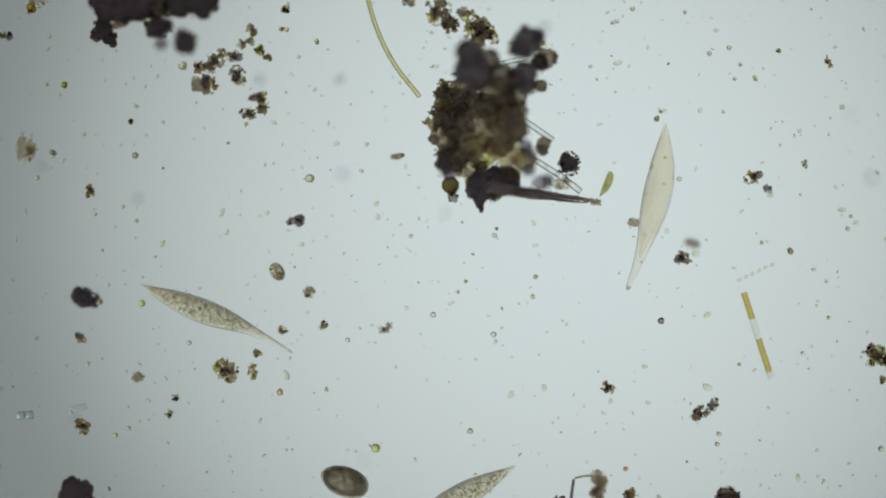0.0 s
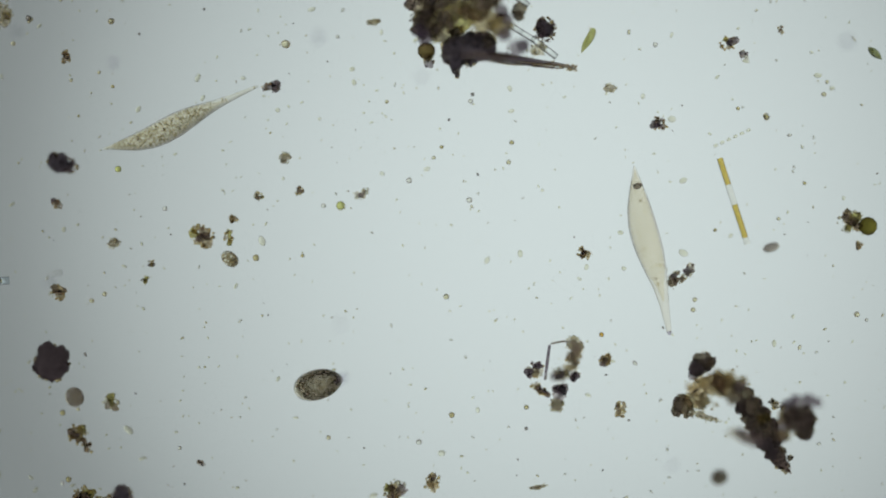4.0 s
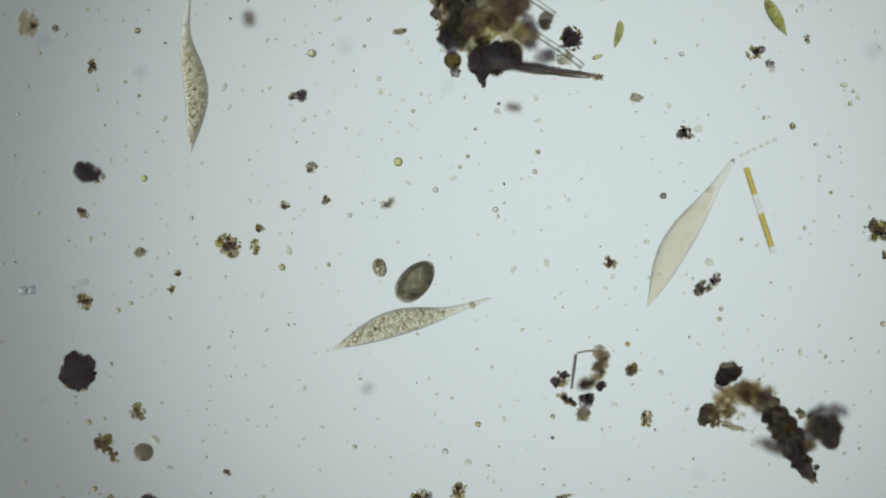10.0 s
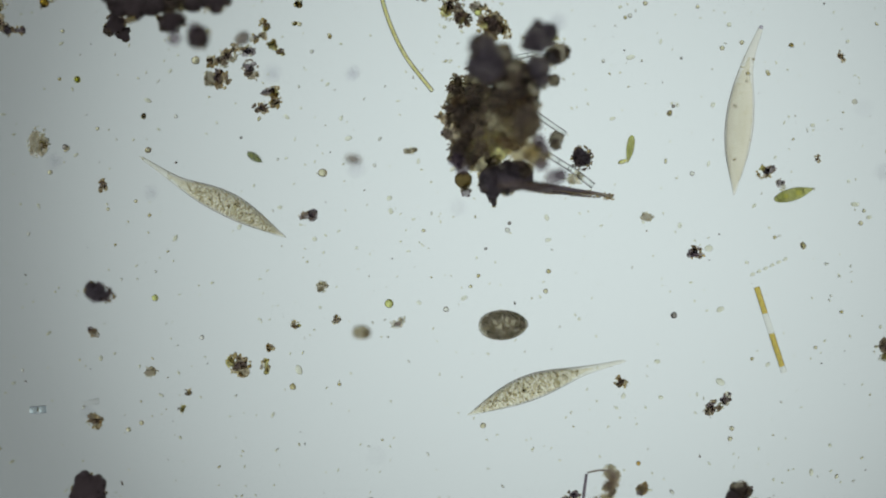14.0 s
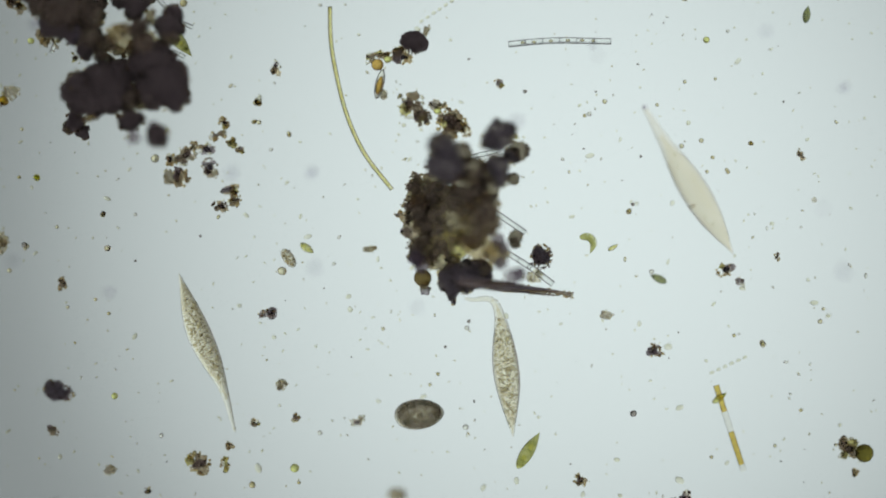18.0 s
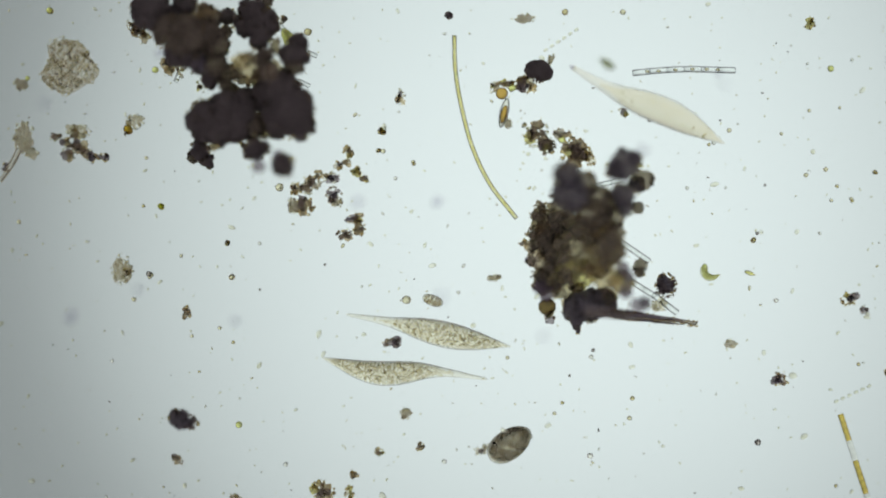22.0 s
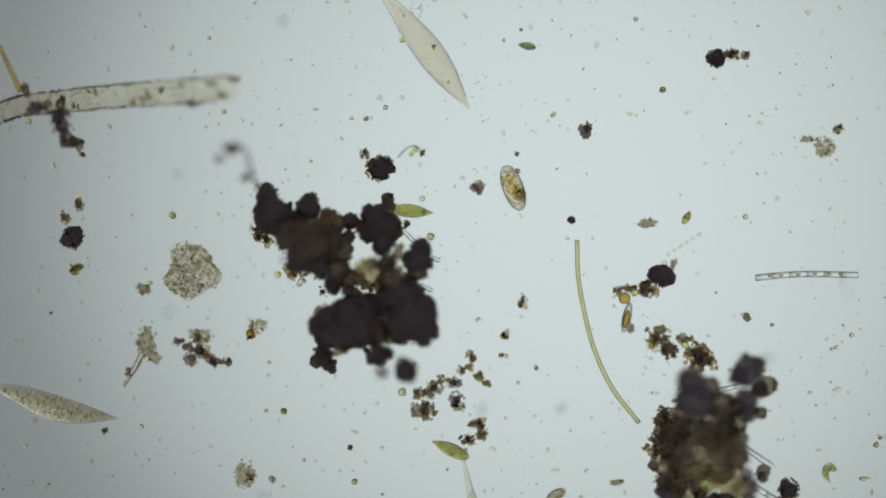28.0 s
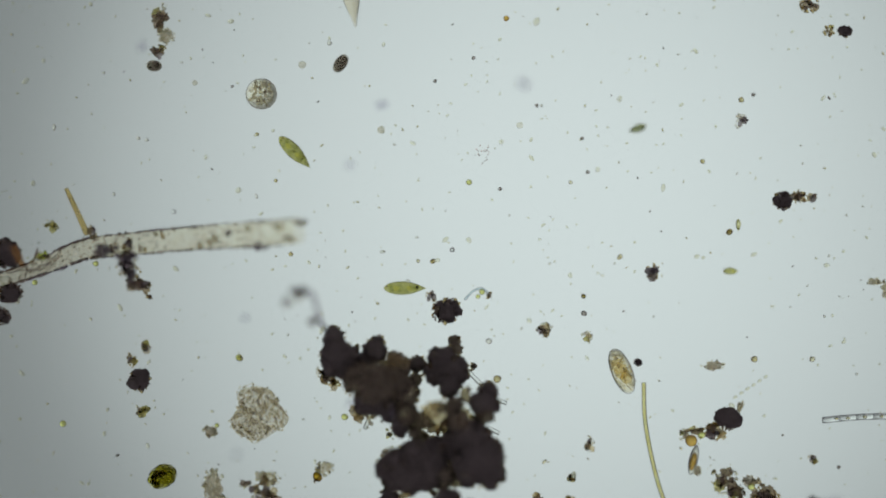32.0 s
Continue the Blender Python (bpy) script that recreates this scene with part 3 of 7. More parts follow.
flake(755, 216, 9, 7, 0, "violet", 4, size=0.6, crumbs=6)
needle = thing("plant_needle", "dark brown frayed plant splinter beside the clump", "splinter", 929, 342)
rng = random.Random(77)
AXIS = [(861, 334, 130), (924, 340, 90), (984, 348, 40), (1029, 354, 14), (1063, 359, 8)]
for k in range(18):
    o, cut = rng.uniform(-1, 1), rng.choice((0, 0, 0.12, 0.25, 0.45))
    line = []
    for i, (x, y, z) in enumerate(AXIS):
        x = AXIS[0][0] + (x - AXIS[0][0]) * (1 - cut)
        line.append((x + rng.uniform(-2, 2), y - cut * i * 5 + (o + rng.uniform(-0.25, 0.25)) * (8.5, 7.5, 6.5, 5, 3.5)[i], z + rng.uniform(-4, 4)))
    rod("fibre", "", "", line, [rng.uniform(0.9, 2.3) * f for f in (1.4, 1.2, 1, 0.8, 0.4)], rng.choice(("dark", "slate", "dark", "murk", "slate", "pale")), needle, 7)
grit = []
for k in range(110):
    f = rng.random() ** 0.7
    i = min(int(f * 4), 3)
    p, q = AXIS[i], AXIS[i + 1]
    w = f * 4 - i
    r = rng.uniform(0.8, 2.1)
    grit.append((p[0] + (q[0] - p[0]) * w - AXIS[1][0] - 5, p[1] + (q[1] - p[1]) * w + rng.uniform(-1, 1) * (11 - 6 * f) - AXIS[1][1] - 2, p[2] + (q[2] - p[2]) * w, r * 1.3, r, r))
part("grit", cloud("grit", grit, 1, M["resin"], 9, 0.15), None, needle)["kind"] = "stuff"
DIATOM_RODS = ((925, 212, 978, 248, 5, 1), (944, 282, 989, 310, 5, 2), (984, 306, 1027, 339, 5.5, 2), (874, 116, 929, 104, 4.2, 3))

# the clump above it
ob = big_clump("detritus_clump", "very large black clump of rotten plant matter", 212, -97, [
    (86, -231, 60, 19, "black"), (89, -202, 60, 26, "black"), (102, -197, 70, 26, "black"),
    (114, -175, 70, 22, "black"), (82, -182, 60, 18, "black"), (157, -207, 60, 21, "black"),
    (138, -191, 60, 13, "black"), (162, -222, 50, 13, "black"), (127, -212, 30, 8, "olive"),
    (132, -157, 100, 28, "dark"), (162, -152, 110, 34, "dark"), (152, -122, 80, 28, "black"),
    (187, -152, 70, 32, "dark"), (202, -182, 60, 19, "dark"), (177, -107, 70, 22, "black"),
    (212, -137, 70, 25, "dark"), (230, -157, 40, 11, "dark"), (194, -192, 70, 15, "dark"),
    (233, -185, 30, 14, "black"), (212, -97, 80, 21, "dark"), (204, -74, 70, 17, "black"),
    (228, -63, 80, 11, "dark"), (232, -85, 60, 17, "dark"),
    (290, -84, 70, 11, "dark"), (306, -85, 90, 17, "dark"), (242, -57, 40, 10, "dark"),
], 30, 20, "umber")
grow(ob, 212, -97, [
    (68, -165, 20, 9, "brown"), (58, -172, 20, 6, "resin"), (82, -152, 30, 8, "brown"),
    (112, -137, 30, 10, "brown"), (126, -107, 20, 9, "brown"), (132, -92, 20, 7, "resin"),
    (277, -192, 60, 23, "black"), (292, -167, 60, 27, "black"), (262, -172, 50, 19, "black"),
    (262, -159, 60, 12, "black"), (290, -145, 80, 19, "black"), (302, -182, 60, 17, "black"),
    (298, -225, 30, 10, "dark"), (300, -211, 40, 12, "dark"), (314, -167, 30, 10, "dark"),
    (332, -181, 20, 5, "dark"), (357, -137, 80, 17, "black"), (347, -117, 90, 21, "black"),
    (362, -112, 80, 15, "black"), (350, -97, 90, 17, "dark"),
], 30, 21, "umber")
grow(ob, 212, -97, [
    (294, -108, 110, 15, "dark"), (302, -116, 110, 13, "dark"),
    (183, -1, 90, 24, "black"), (197, -7, 80, 31, "black"), (232, -17, 80, 33, "black"),
    (262, -32, 70, 25, "black"), (252, 3, 80, 34, "black"), (222, 13, 80, 29, "black"),
    (189, -17, 110, 16, "black"), (190, 23, 60, 17, "black"), (278, 13, 90, 20, "dark"),
    (182, 53, 40, 17, "black"), (195, 68, 30, 12, "black"), (172, 63, 30, 11, "dark"),
    (200, 78, 20, 7, "dark"),
], 30, 22, "umber")
grow(ob, 212, -97, [
    (302, -52, 80, 25, "black"), (327, -52, 90, 33, "black"), (347, -22, 100, 37, "black"),
    (332, -2, 90, 33, "black"), (357, 3, 100, 27, "black"), (364, -17, 100, 22, "black"),
    (302, -29, 70, 20, "black"), (362, 23, 100, 13, "black"), (282, 51, 110, 18, "black"),
    (296, 47, 110, 12, "black"), (272, 58, 80, 11, "dark"), (290, 81, 150, 12, "violet"),
    (332, 78, 140, 19, "black"), (324, 63, 140, 12, "violet"), (261, 43, 20, 5, "dark"),
    (252, -77, 30, 10, "olive"), (267, -67, 30, 8, "resin"), (280, -11, 20, 9, "resin"),
    (293, 0, 20, 8, "resin"), (343, -87, 40, 8, "resin"),
], 30, 23, "umber")
CX, CY = 212, -97
rng = random.Random(91)
for x, y, z, rx, ry, k in ((256, -104, 110, 20, 17, "haze"), (272, -88, 100, 17, 20, "haze"), (250, -86, 90, 15, 20, "murk"), (266, -110, 130, 17, 10, "haze"), (262, -72, 60, 14, 10, "murk"), (278, -112, 130, 12, 14, "murk"), (196, -190, 140, 20, 14, "haze"), (306, -84, 130, 19, 15, "dark"), (320, -92, 90, 13, 17, "haze"), (284, -70, 50, 10, 15, "dark"), (292, 8, 70, 12, 22, "murk"), (304, 18, 80, 13, 14, "murk"), (210, 46, 80, 16, 7, "haze"), (318, -132, 90, 10, 16, "murk")):
    sheet(ob, x - CX, y - CY, z, rx, ry, k, rng, 0.4, "murky_mass", 1.0)
for x, y, n, w in ((231, -131, 9, 9), (271, -74, 14, 13), (212, -82, 8, 8), (288, -11, 10, 9), (301, -4, 9, 9), (150, -88, 12, 12), (342, -88, 9, 9), (286, -52, 8, 8), (322, -175, 8, 8), (186, -58, 9, 10)):
    for i in range(n):
        q = rng.uniform(1.8, 4.6)
        sheet(ob, x - CX + rng.gauss(0, w * 0.5), y - CY + rng.gauss(0, w * 0.5), rng.uniform(10, 40), q, q * rng.uniform(0.6, 1), rng.choice(("olive", "brown", "pale", "olive", "dark")), rng, 0.6, "crumb", 1.2)
flake(76, -156, 22, 11, 30, "dark", 9, other="brown", crumbs=30, z=24)
flake(127, -99, 12, 16, -20, "brown", 8, other="dark", crumbs=24, z=20)
rod("blurred_fibre", "thin pale fibre standing up from the clump", "fibre",
    [(74, -242, 120), (62, -265, 170), (54, -297, 200), (44, -313, 210), (27, -313, 210)], (3.5, 3.5, 4, 4, 4), "fume")
flake(24, -311, 16, 13, 0, "violet", 9, z=205, other="black", size=0.6, crumbs=0)
flake(3, -295, 10, 9, 0, "violet", 5, z=205, size=0.6, crumbs=0)
flake(50, -261, 9, 8, 0, "violet", 4, z=190, size=0.6, crumbs=0)
for a, b, c, d in ((147, -87, 140, -70), (317, -177, 357, -137), (357, -72, 377, -62), (362, -127, 390, -115)):
    rod("glass_splinter", "clear glassy splinter at the edge of the clump", "splinter", [(a, b, 14), ((a + c) / 2, (b + d) / 2, 12), (c, d, 10)], 4, "silica")
flake(377, 113, 20, 14, -25, "dark", 12, other="violet", crumbs=30)
flake(393, 95, 9, 9, 0, "brown", 5, crumbs=10, size=0.55)
flake(352, 120, 12, 10, 0, "brown", 7, other="pale", crumbs=20)
flake(368, 151, 17, 19, 0, "brown", 12, other="violet", crumbs=30)
flake(348, 150, 9, 14, 0, "pale", 6, crumbs=24, size=0.3)
flake(415, 101, 17, 9, 0, "violet", 7, other="brown", crumbs=14)
flake(419, 129, 14, 14, 0, "violet", 7, other="pale", crumbs=16)
flake(424, 143, 12, 9, 0, "pale", 6, other="brown", crumbs=16)
flake(445, 54, 7, 12, -25, "brown", 6, other="dark", crumbs=14)
flake(429, 78, 7, 8, 0, "violet", 4, crumbs=6, size=0.6)
flake(442, 73, 10, 6, 0, "brown", 5, crumbs=8)
flake(460, 89, 9, 9, 0, "olive", 5, other="pale", crumbs=12)
flake(475, 102, 8, 7, 30, "violet", 4, other="pale", crumbs=8, size=0.6)
flake(450, 173, 11, 7, 0, "violet", 5, crumbs=8, size=0.6)
flake(464, 170, 9, 9, 0, "brown", 5, crumbs=10)
flake(465, 190, 11, 14, 0, "dark", 8, other="brown", crumbs=20)
flake(438, 201, 14, 9, 10, "dark", 8, other="brown", crumbs=16)
grain(324, 117, 9, "straw")
grain(325, 118, 2, "dark", 1, 0, 12)

SX, SY = 1351, 932
EX, EY = 1431, 1066
HX, HY = 1369, 964
# the clump near the foot of the slide's field
ob = big_clump("detritus_clump", "dark elongated clump of plant matter with olive haze", 1369, 964, [
    (1284, 876, 50, 15, "dark"), (1275, 888, 50, 15, "black"), (1267, 902, 50, 9, "violet"),
    (1289, 884, 40, 12, "black"), (1300, 878, 40, 8, "dark"),
    (1339, 938, 130, 13, "dark"),
    (1347, 920, 120, 12, "violet"),
], 20, 30)
grow(ob, 1369, 964, [
    (1251, 954, 30, 16, "dark"), (1239, 964, 24, 10, "dark"), (1260, 968, 24, 10, "brown"),
    (1247, 946, 30, 11, "dark"), (1361, 938, 40, 14, "dark"), (1357, 958, 40, 14, "black"),
    (1374, 954, 40, 15, "black"), (1374, 978, 45, 19, "dark"), (1389, 974, 45, 17, "black"),
    (1389, 998, 50, 21, "dark"), (1404, 994, 50, 15, "black"), (1397, 1018, 50, 17, "black"),
    (1411, 1014, 50, 13, "black"), (1409, 1038, 40, 14, "black"), (1423, 1036, 40, 9, "dark"),
    (1422, 1054, 30, 12, "dark"), (1433, 1062, 30, 7, "dark"), (1440, 1048, 20, 5, "dark"),
], 20, 31)
grow(ob, 1369, 964, [
    (1359, 1008, 150, 13, "violet"), (1375, 1014, 150, 13, "violet"), (1348, 1002, 160, 9, "violet"),
    (1459, 974, 110, 21, "dark"), (1449, 984, 110, 19, "dark"), (1464, 998, 70, 16, "dark"),
    (1473, 978, 60, 12, "black"), (1439, 968, 120, 15, "dark"), (1424, 988, 110, 15, "violet"),
    (1434, 954, 120, 13, "violet"), (1444, 942, 150, 9, "violet"), (1469, 944, 150, 12, "violet"),
    (1484, 948, 150, 9, "violet"), (1414, 954, 30, 9, "brown"), (1425, 956, 30, 8, "brown"),
    (1407, 948, 30, 5, "brown"), (1425, 1010, 100, 9, "violet"),
], 20, 32, "umber")
rng = random.Random(91)
ang = math.atan2(EY - SY, EX - SX)
for along, across, mat, rx, ry, z in ((0, 3, "dark", 82, 17, 44), (-22, -8, "murk", 52, 17, 58), (-8, 12, "black", 66, 6, 30), (46, 2, "black", 34, 14, 36), (-46, 6, "black", 26, 15, 50), (12, -14, "dark", 26, 12, 60), (68, 0, "murk", 20, 11, 30)):
    stem = sheet(ob, 0, 0, 0, rx, ry, mat, rng, 0.5, "stem", 0.75)
    stem.matrix_basis = Matrix.Translation(at((SX + EX) / 2 + along * math.cos(ang) - across * math.sin(ang) - HX, (SY + EY) / 2 + along * math.sin(ang) + across * math.cos(ang) - HY, z)) @ pose(0, 0, 0, 0, 0, -math.degrees(ang))
CX, CY = 1369, 964
for k in range(15):
    f = rng.random()
    x, y = 1272 + 62 * f + rng.gauss(0, 11), 948 - 44 * f + (26 * max(f - 0.6, 0)) + rng.gauss(0, 11)
    r = rng.uniform(9, 22)
    sheet(ob, x - CX, y - CY, rng.uniform(60, 130), r, r * rng.uniform(0.6, 1), rng.choice(("haze", "haze", "haze", "murk", "brown")), rng, 0.35, "olive_haze", 1.1)
spots = []
for k in range(90):
    f, r = rng.random(), rng.uniform(1.2, 3)
    spots.append((1262 + 75 * f + rng.gauss(0, 12) - CX, 956 - 50 * f + rng.gauss(0, 13) - CY, rng.uniform(30, 90), r * 1.3, r, r))
part("grit", cloud("grit", spots, 1, M["resin"], 92, 0.2), None, ob)["kind"] = "stuff"
for x, y, z, rx, ry, k in ((1350, 1004, 170, 24, 13, "pale"), (1372, 1014, 160, 18, 12, "pale"), (1426, 976, 120, 15, 13, "haze"), (1424, 1006, 120, 13, 13, "haze"), (1452, 946, 150, 14, 10, "violet"), (1394, 976, 80, 13, 9, "olive"), (1372, 950, 80, 14, 12, "murk"), (1404, 996, 80, 12, 10, "murk")):
    sheet(ob, x - CX, y - CY, z, rx, ry, k, rng, 0.4, "murky_mass", 1.0)
flake(1289, 974, 30, 5, 18, "pale", 8, other="brown", crumbs=26)
ob = flake(135, 880, 30, 32, 0, "black", 14, z=45, size=0.62, crumbs=44)
flake(194, 1118, 22, 18, 20, "dark", 12, other="olive", crumbs=36, size=0.42)
flake(229, 1136, 24, 24, 0, "brown", 12, other="olive", crumbs=36)
flake(261, 1112, 18, 17, 0, "slate", 12, z=80, size=0.6, crumbs=8)
flake(237, 1164, 20, 14, 0, "olive", 9, other="brown", crumbs=24, size=0.45)
flake(269, 1180, 14, 12, 0, "brown", 6, other="olive", crumbs=14, size=0.5)
flake(179, 1006, 15, 17, 0, "brown", 9, other="pale", crumbs=24)
flake(197, 1026, 8, 14, -25, "dark", 6, size=0.55, crumbs=10)
flake(239, 950, 13, 15, 0, "olive", 7, other="dark", crumbs=16, size=0.5)

# the open-work flake
flake(1060, 847, 16, 13, 20, "pale", 12, other="brown", crumbs=24, size=0.38)
flake(1056, 870, 13, 20, 25, "brown", 12, z=75, other="pale", crumbs=20, size=0.36)
flake(1033, 898, 17, 12, 0, "violet", 9, z=120, other="olive", crumbs=6)
rod("plant_splinter", "thin brown plant fibre in the flake", "splinter", [(1017, 846, 12), (1039, 842, 12), (1061, 844, 12)], (1.6, 1.8, 1.2), "brown")
flake(1034, 929, 14, 15, 0, "violet", 9, z=16, other="violet", crumbs=5, size=0.55)
flake(983, 898, 15, 10, 15, "violet", 8, other="pale", crumbs=5, size=0.35)
flake(993, 885, 11, 6, 0, "violet", 6, crumbs=3, size=0.6)
flake(999, 928, 20, 6, 32, "brown", 9, other="violet", crumbs=30)
flake(1060, 904, 9, 9, 0, "violet", 7, crumbs=3, size=0.65)
flake(1028, 955, 13, 12, 0, "pale", 7, other="brown", crumbs=26)
rod("plant_splinter", "dark brown straight plant splinter in the flake", "splinter", [(1015, 848, 14), (1011, 878, 14), (1007, 910, 14)], (2.6, 3, 2.4), "violet")
plates = thing("detritus_flake", "cluster of violet grey and beige leaf plates on the slide", "detritus", 1020, 900)
rng = random.Random(64)
for x, y, z, rx, ry, k in ((12, 29, 20, 14, 15, "violet"), (18, 24, 24, 9, 10, "violet"), (-42, -2, 14, 9, 8, "violet"), (-27, -15, 18, 11, 5.5, "violet"), (39, 4, 16, 9, 9, "violet"), (13, -2, 110, 17, 11, "haze"), (38, -32, 80, 14, 21, "pale"), (42, -52, 30, 14, 10, "pale"), (28, -12, 90, 12, 9, "haze"), (-24, -3, 12, 9, 8, "pale"), (-30, 20, 12, 9, 6, "pale"), (8, 55, 10, 11, 9, "pale"), (-7, 37, 14, 5, 4, "violet"), (-36, -20, 10, 3.5, 3.5, "violet")):
    sheet(plates, x, y, z, rx, ry, k, rng, 0.35, "plate", 1.2)

# ---- loose flakes ----
flake(160, 341, 9, 14, 0, "dark", 6, other="brown", crumbs=10, size=0.6)
flake(155, 527, 27, 16, 20, "slate", 16, z=75, size=0.6, crumbs=12)
flake(525, 391, 18, 9, -8, "violet", 7, other="pale", crumbs=18)
flake(400, 656, 22, 19, 30, "dark", 11, other="olive", crumbs=40, size=0.38)
flake(447, 657, 9, 14, 0, "olive", 6, other="pale", crumbs=20)
flake(455, 625, 7, 7, 0, "brown", 4, crumbs=8, size=0.6)
flake(500, 585, 9, 8, 0, "brown", 5, other="olive", crumbs=8, size=0.55)
flake(572, 576, 7, 8, 0, "dark", 4, other="pale", crumbs=8, size=0.55)
flake(683, 582, 14, 7, -30, "violet", 6, other="pale", crumbs=14, size=0.5)
flake(547, 517, 11, 10, 0, "pale", 6, crumbs=14)
flake(142, 598, 12, 8, 40, "brown", 6, other="violet", crumbs=10)
flake(148, 755, 15, 13, 0, "brown", 8, other="dark", crumbs=14, size=0.42)
flake(245, 668, 11, 9, 0, "pale", 5, crumbs=12)
flake(300, 735, 4, 9, 0, "olive", 3, crumbs=5, size=0.8)
flake(310, 705, 6, 6, 0, "olive", 3, crumbs=6)
flake(45, 262, 18, 26, 0, "gel", 16, crumbs=40, size=0.32)
flake(703, 277, 13, 5, -8, "pale", 6, crumbs=14)
flake(1075, 686, 10, 12, 0, "brown", 7, other="violet", crumbs=14, size=0.45)
flake(1240, 730, 18, 12, -20, "dark", 9, other="violet", crumbs=26, size=0.5)
flake(1262, 715, 9, 12, 0, "violet", 6, other="pale", crumbs=14)
flake(1208, 457, 15, 11, 15, "violet", 9, crumbs=26, size=0.32)
flake(1332, 314, 16, 12, -10, "violet", 8, other="dark", crumbs=24, size=0.42)
flake(1358, 334, 10, 6, 50, "violet", 4, crumbs=10)
flake(1425, 290, 6, 7, 0, "dark", 4, other="pale", crumbs=8, size=0.6)
flake(1466, 112, 6, 12, -12, "brown", 5, crumbs=8, size=0.6)
flake(1122, 394, 11, 8, 0, "pale", 5, other="brown", crumbs=10)
flake(1548, 630, 23, 19, 0, "dark", 14, other="olive", crumbs=40, size=0.4)
flake(1562, 672, 6, 8, 0, "brown", 4, crumbs=8)
flake(1139, 962, 11, 14, 0, "dark", 6, other="brown", crumbs=16, size=0.55)
flake(1114, 874, 10, 13, 0, "brown", 6, other="pale", crumbs=20)
flake(479, 1156, 14, 10, 10, "brown", 7, other="olive", crumbs=16, size=0.5)
flake(354, 1208, 8, 6, 20, "black", 4, crumbs=6, size=0.7)
flake(424, 1276, 16, 7, -10, "pale", 7, other="brown", crumbs=14)
flake(741, 1104, 21, 17, 0, "brown", 11, other="dark", crumbs=30, size=0.42)
flake(807, 1090, 15, 13, -30, "brown", 8, crumbs=18, size=0.4)
flake(872, 1230, 9, 11, 0, "dark", 6, crumbs=14, size=0.55)
flake(857, 1238, 13, 8, 0, "brown", 6, other="pale", crumbs=14)
flake(994, 1290, 9, 7, 0, "brown", 4, other="olive", crumbs=8)
flake(989, 1170, 12, 8, 0, "pale", 6, other="olive", crumbs=14)
flake(994, 1100, 16, 4, -12, "pale", 6, crumbs=8)
flake(1326, 1130, 9, 11, 0, "pale", 5, other="brown", crumbs=10)
flake(909, 1314, 6, 6, 0, "dark", 4, crumbs=6, size=0.6)
flake(399, 1058, 8, 5, 40, "dark", 3, crumbs=5, size=0.7)
flake(1636, 1137, 9, 20, 0, "black", 6, crumbs=14, size=0.7)
flake(1618, 1330, 10, 8, 0, "olive", 5, crumbs=8)
flake(537, -41, 7, 17, 0, "brown", 7, other="violet", crumbs=14, size=0.6)
flake(932, -16, 9, 7, 0, "violet", 5, other="pale", crumbs=10, size=0.5)
flake(784, -87, 21, 19, 0, "black", 9, z=26, size=0.66, crumbs=16)
flake(758, -63, 20, 15, 10, "violet", 11, other="brown", crumbs=26, size=0.45)
flake(758, -76, 10, 6, 0, "brown", 5, crumbs=10)
grain(735, -59, 8, "green")
flake(804, -109, 6, 10, 20, "pale", 4, crumbs=8)
grain(717, -49, 12.5, "amber")
flake(705, -61, 8, 12, 20, "dark", 6, other="olive", crumbs=14, size=0.5)
flake(725, -67, 12, 6, 0, "dark", 5, other="olive", crumbs=10, size=0.6)
flake(728, 4, 7, 9, 0, "pale", 5, other="brown", crumbs=14)
grain(-122, -76, 5, "green")
flake(-134, -66, 12, 11, 0, "pale", 7, other="brown", crumbs=24, size=0.36)
flake(-130, 26, 17, 26, 5, "gel", 22, other="pale", crumbs=40, size=0.4)
flake(-116, 56, 14, 10, 30, "gel", 9, other="brown", crumbs=20, size=0.4)
shred = thing("plant_shred", "pale grey fibrous shred of plant matter", "fibre", -154, 80)
for k in range(7):
    a, b = rng.uniform(-6, 6), rng.uniform(-4, 4)
    f = [(x + a * w + rng.uniform(-1.5, 1.5), y + b + rng.uniform(-2, 2), z) for (x, y, z), w in zip([(-138, 50, 12), (-150, 72, 12), (-160, 88, 10), (-170, 106, 8)], (1.2, 1, 0.8, 0.3))]
    rod("fibre", "", "", f[: rng.choice((3, 4, 4))], rng.uniform(1.0, 2.0), rng.choice(("pale", "gel", "bead", "pale")), shred, 7)
flake(-162, 82, 6, 8, 0, "violet", 4, crumbs=6, size=0.6)
flake(-32, 17, 22, 12, 10, "gel", 12, other="brown", crumbs=36, size=0.4)
flake(-40, 22, 8, 9, 10, "brown", 6, crumbs=10, size=0.5)
flake(-30, 47, 26, 13, 42, "dark", 14, other="black", size=0.62, crumbs=16)
flake(-72, 28, 9, 7, 0, "dark", 4, size=0.7, crumbs=8)
flake(-56, 36, 8, 10, 0, "brown", 6, other="violet", size=0.6, crumbs=12)
flake(-51, 58, 14, 10, 30, "brown", 8, other="violet", size=0.5, crumbs=18)
flake(-6, 64, 13, 9, 10, "violet", 7, other="dark", crumbs=10, size=0.6)
flake(13, 64, 14, 7, 5, "violet", 6, other="dark", crumbs=10, size=0.7)
grain(56, 15, 9, "amber", 1.2, 40)
flake(54, 22, 6, 4, 0, "dark", 3, crumbs=4, size=0.7)
flake(68, 0, 16, 13, 0, "gel", 16, crumbs=30, size=0.36)
flake(54, 266, 8, 7, 0, "olive", 4, crumbs=8)
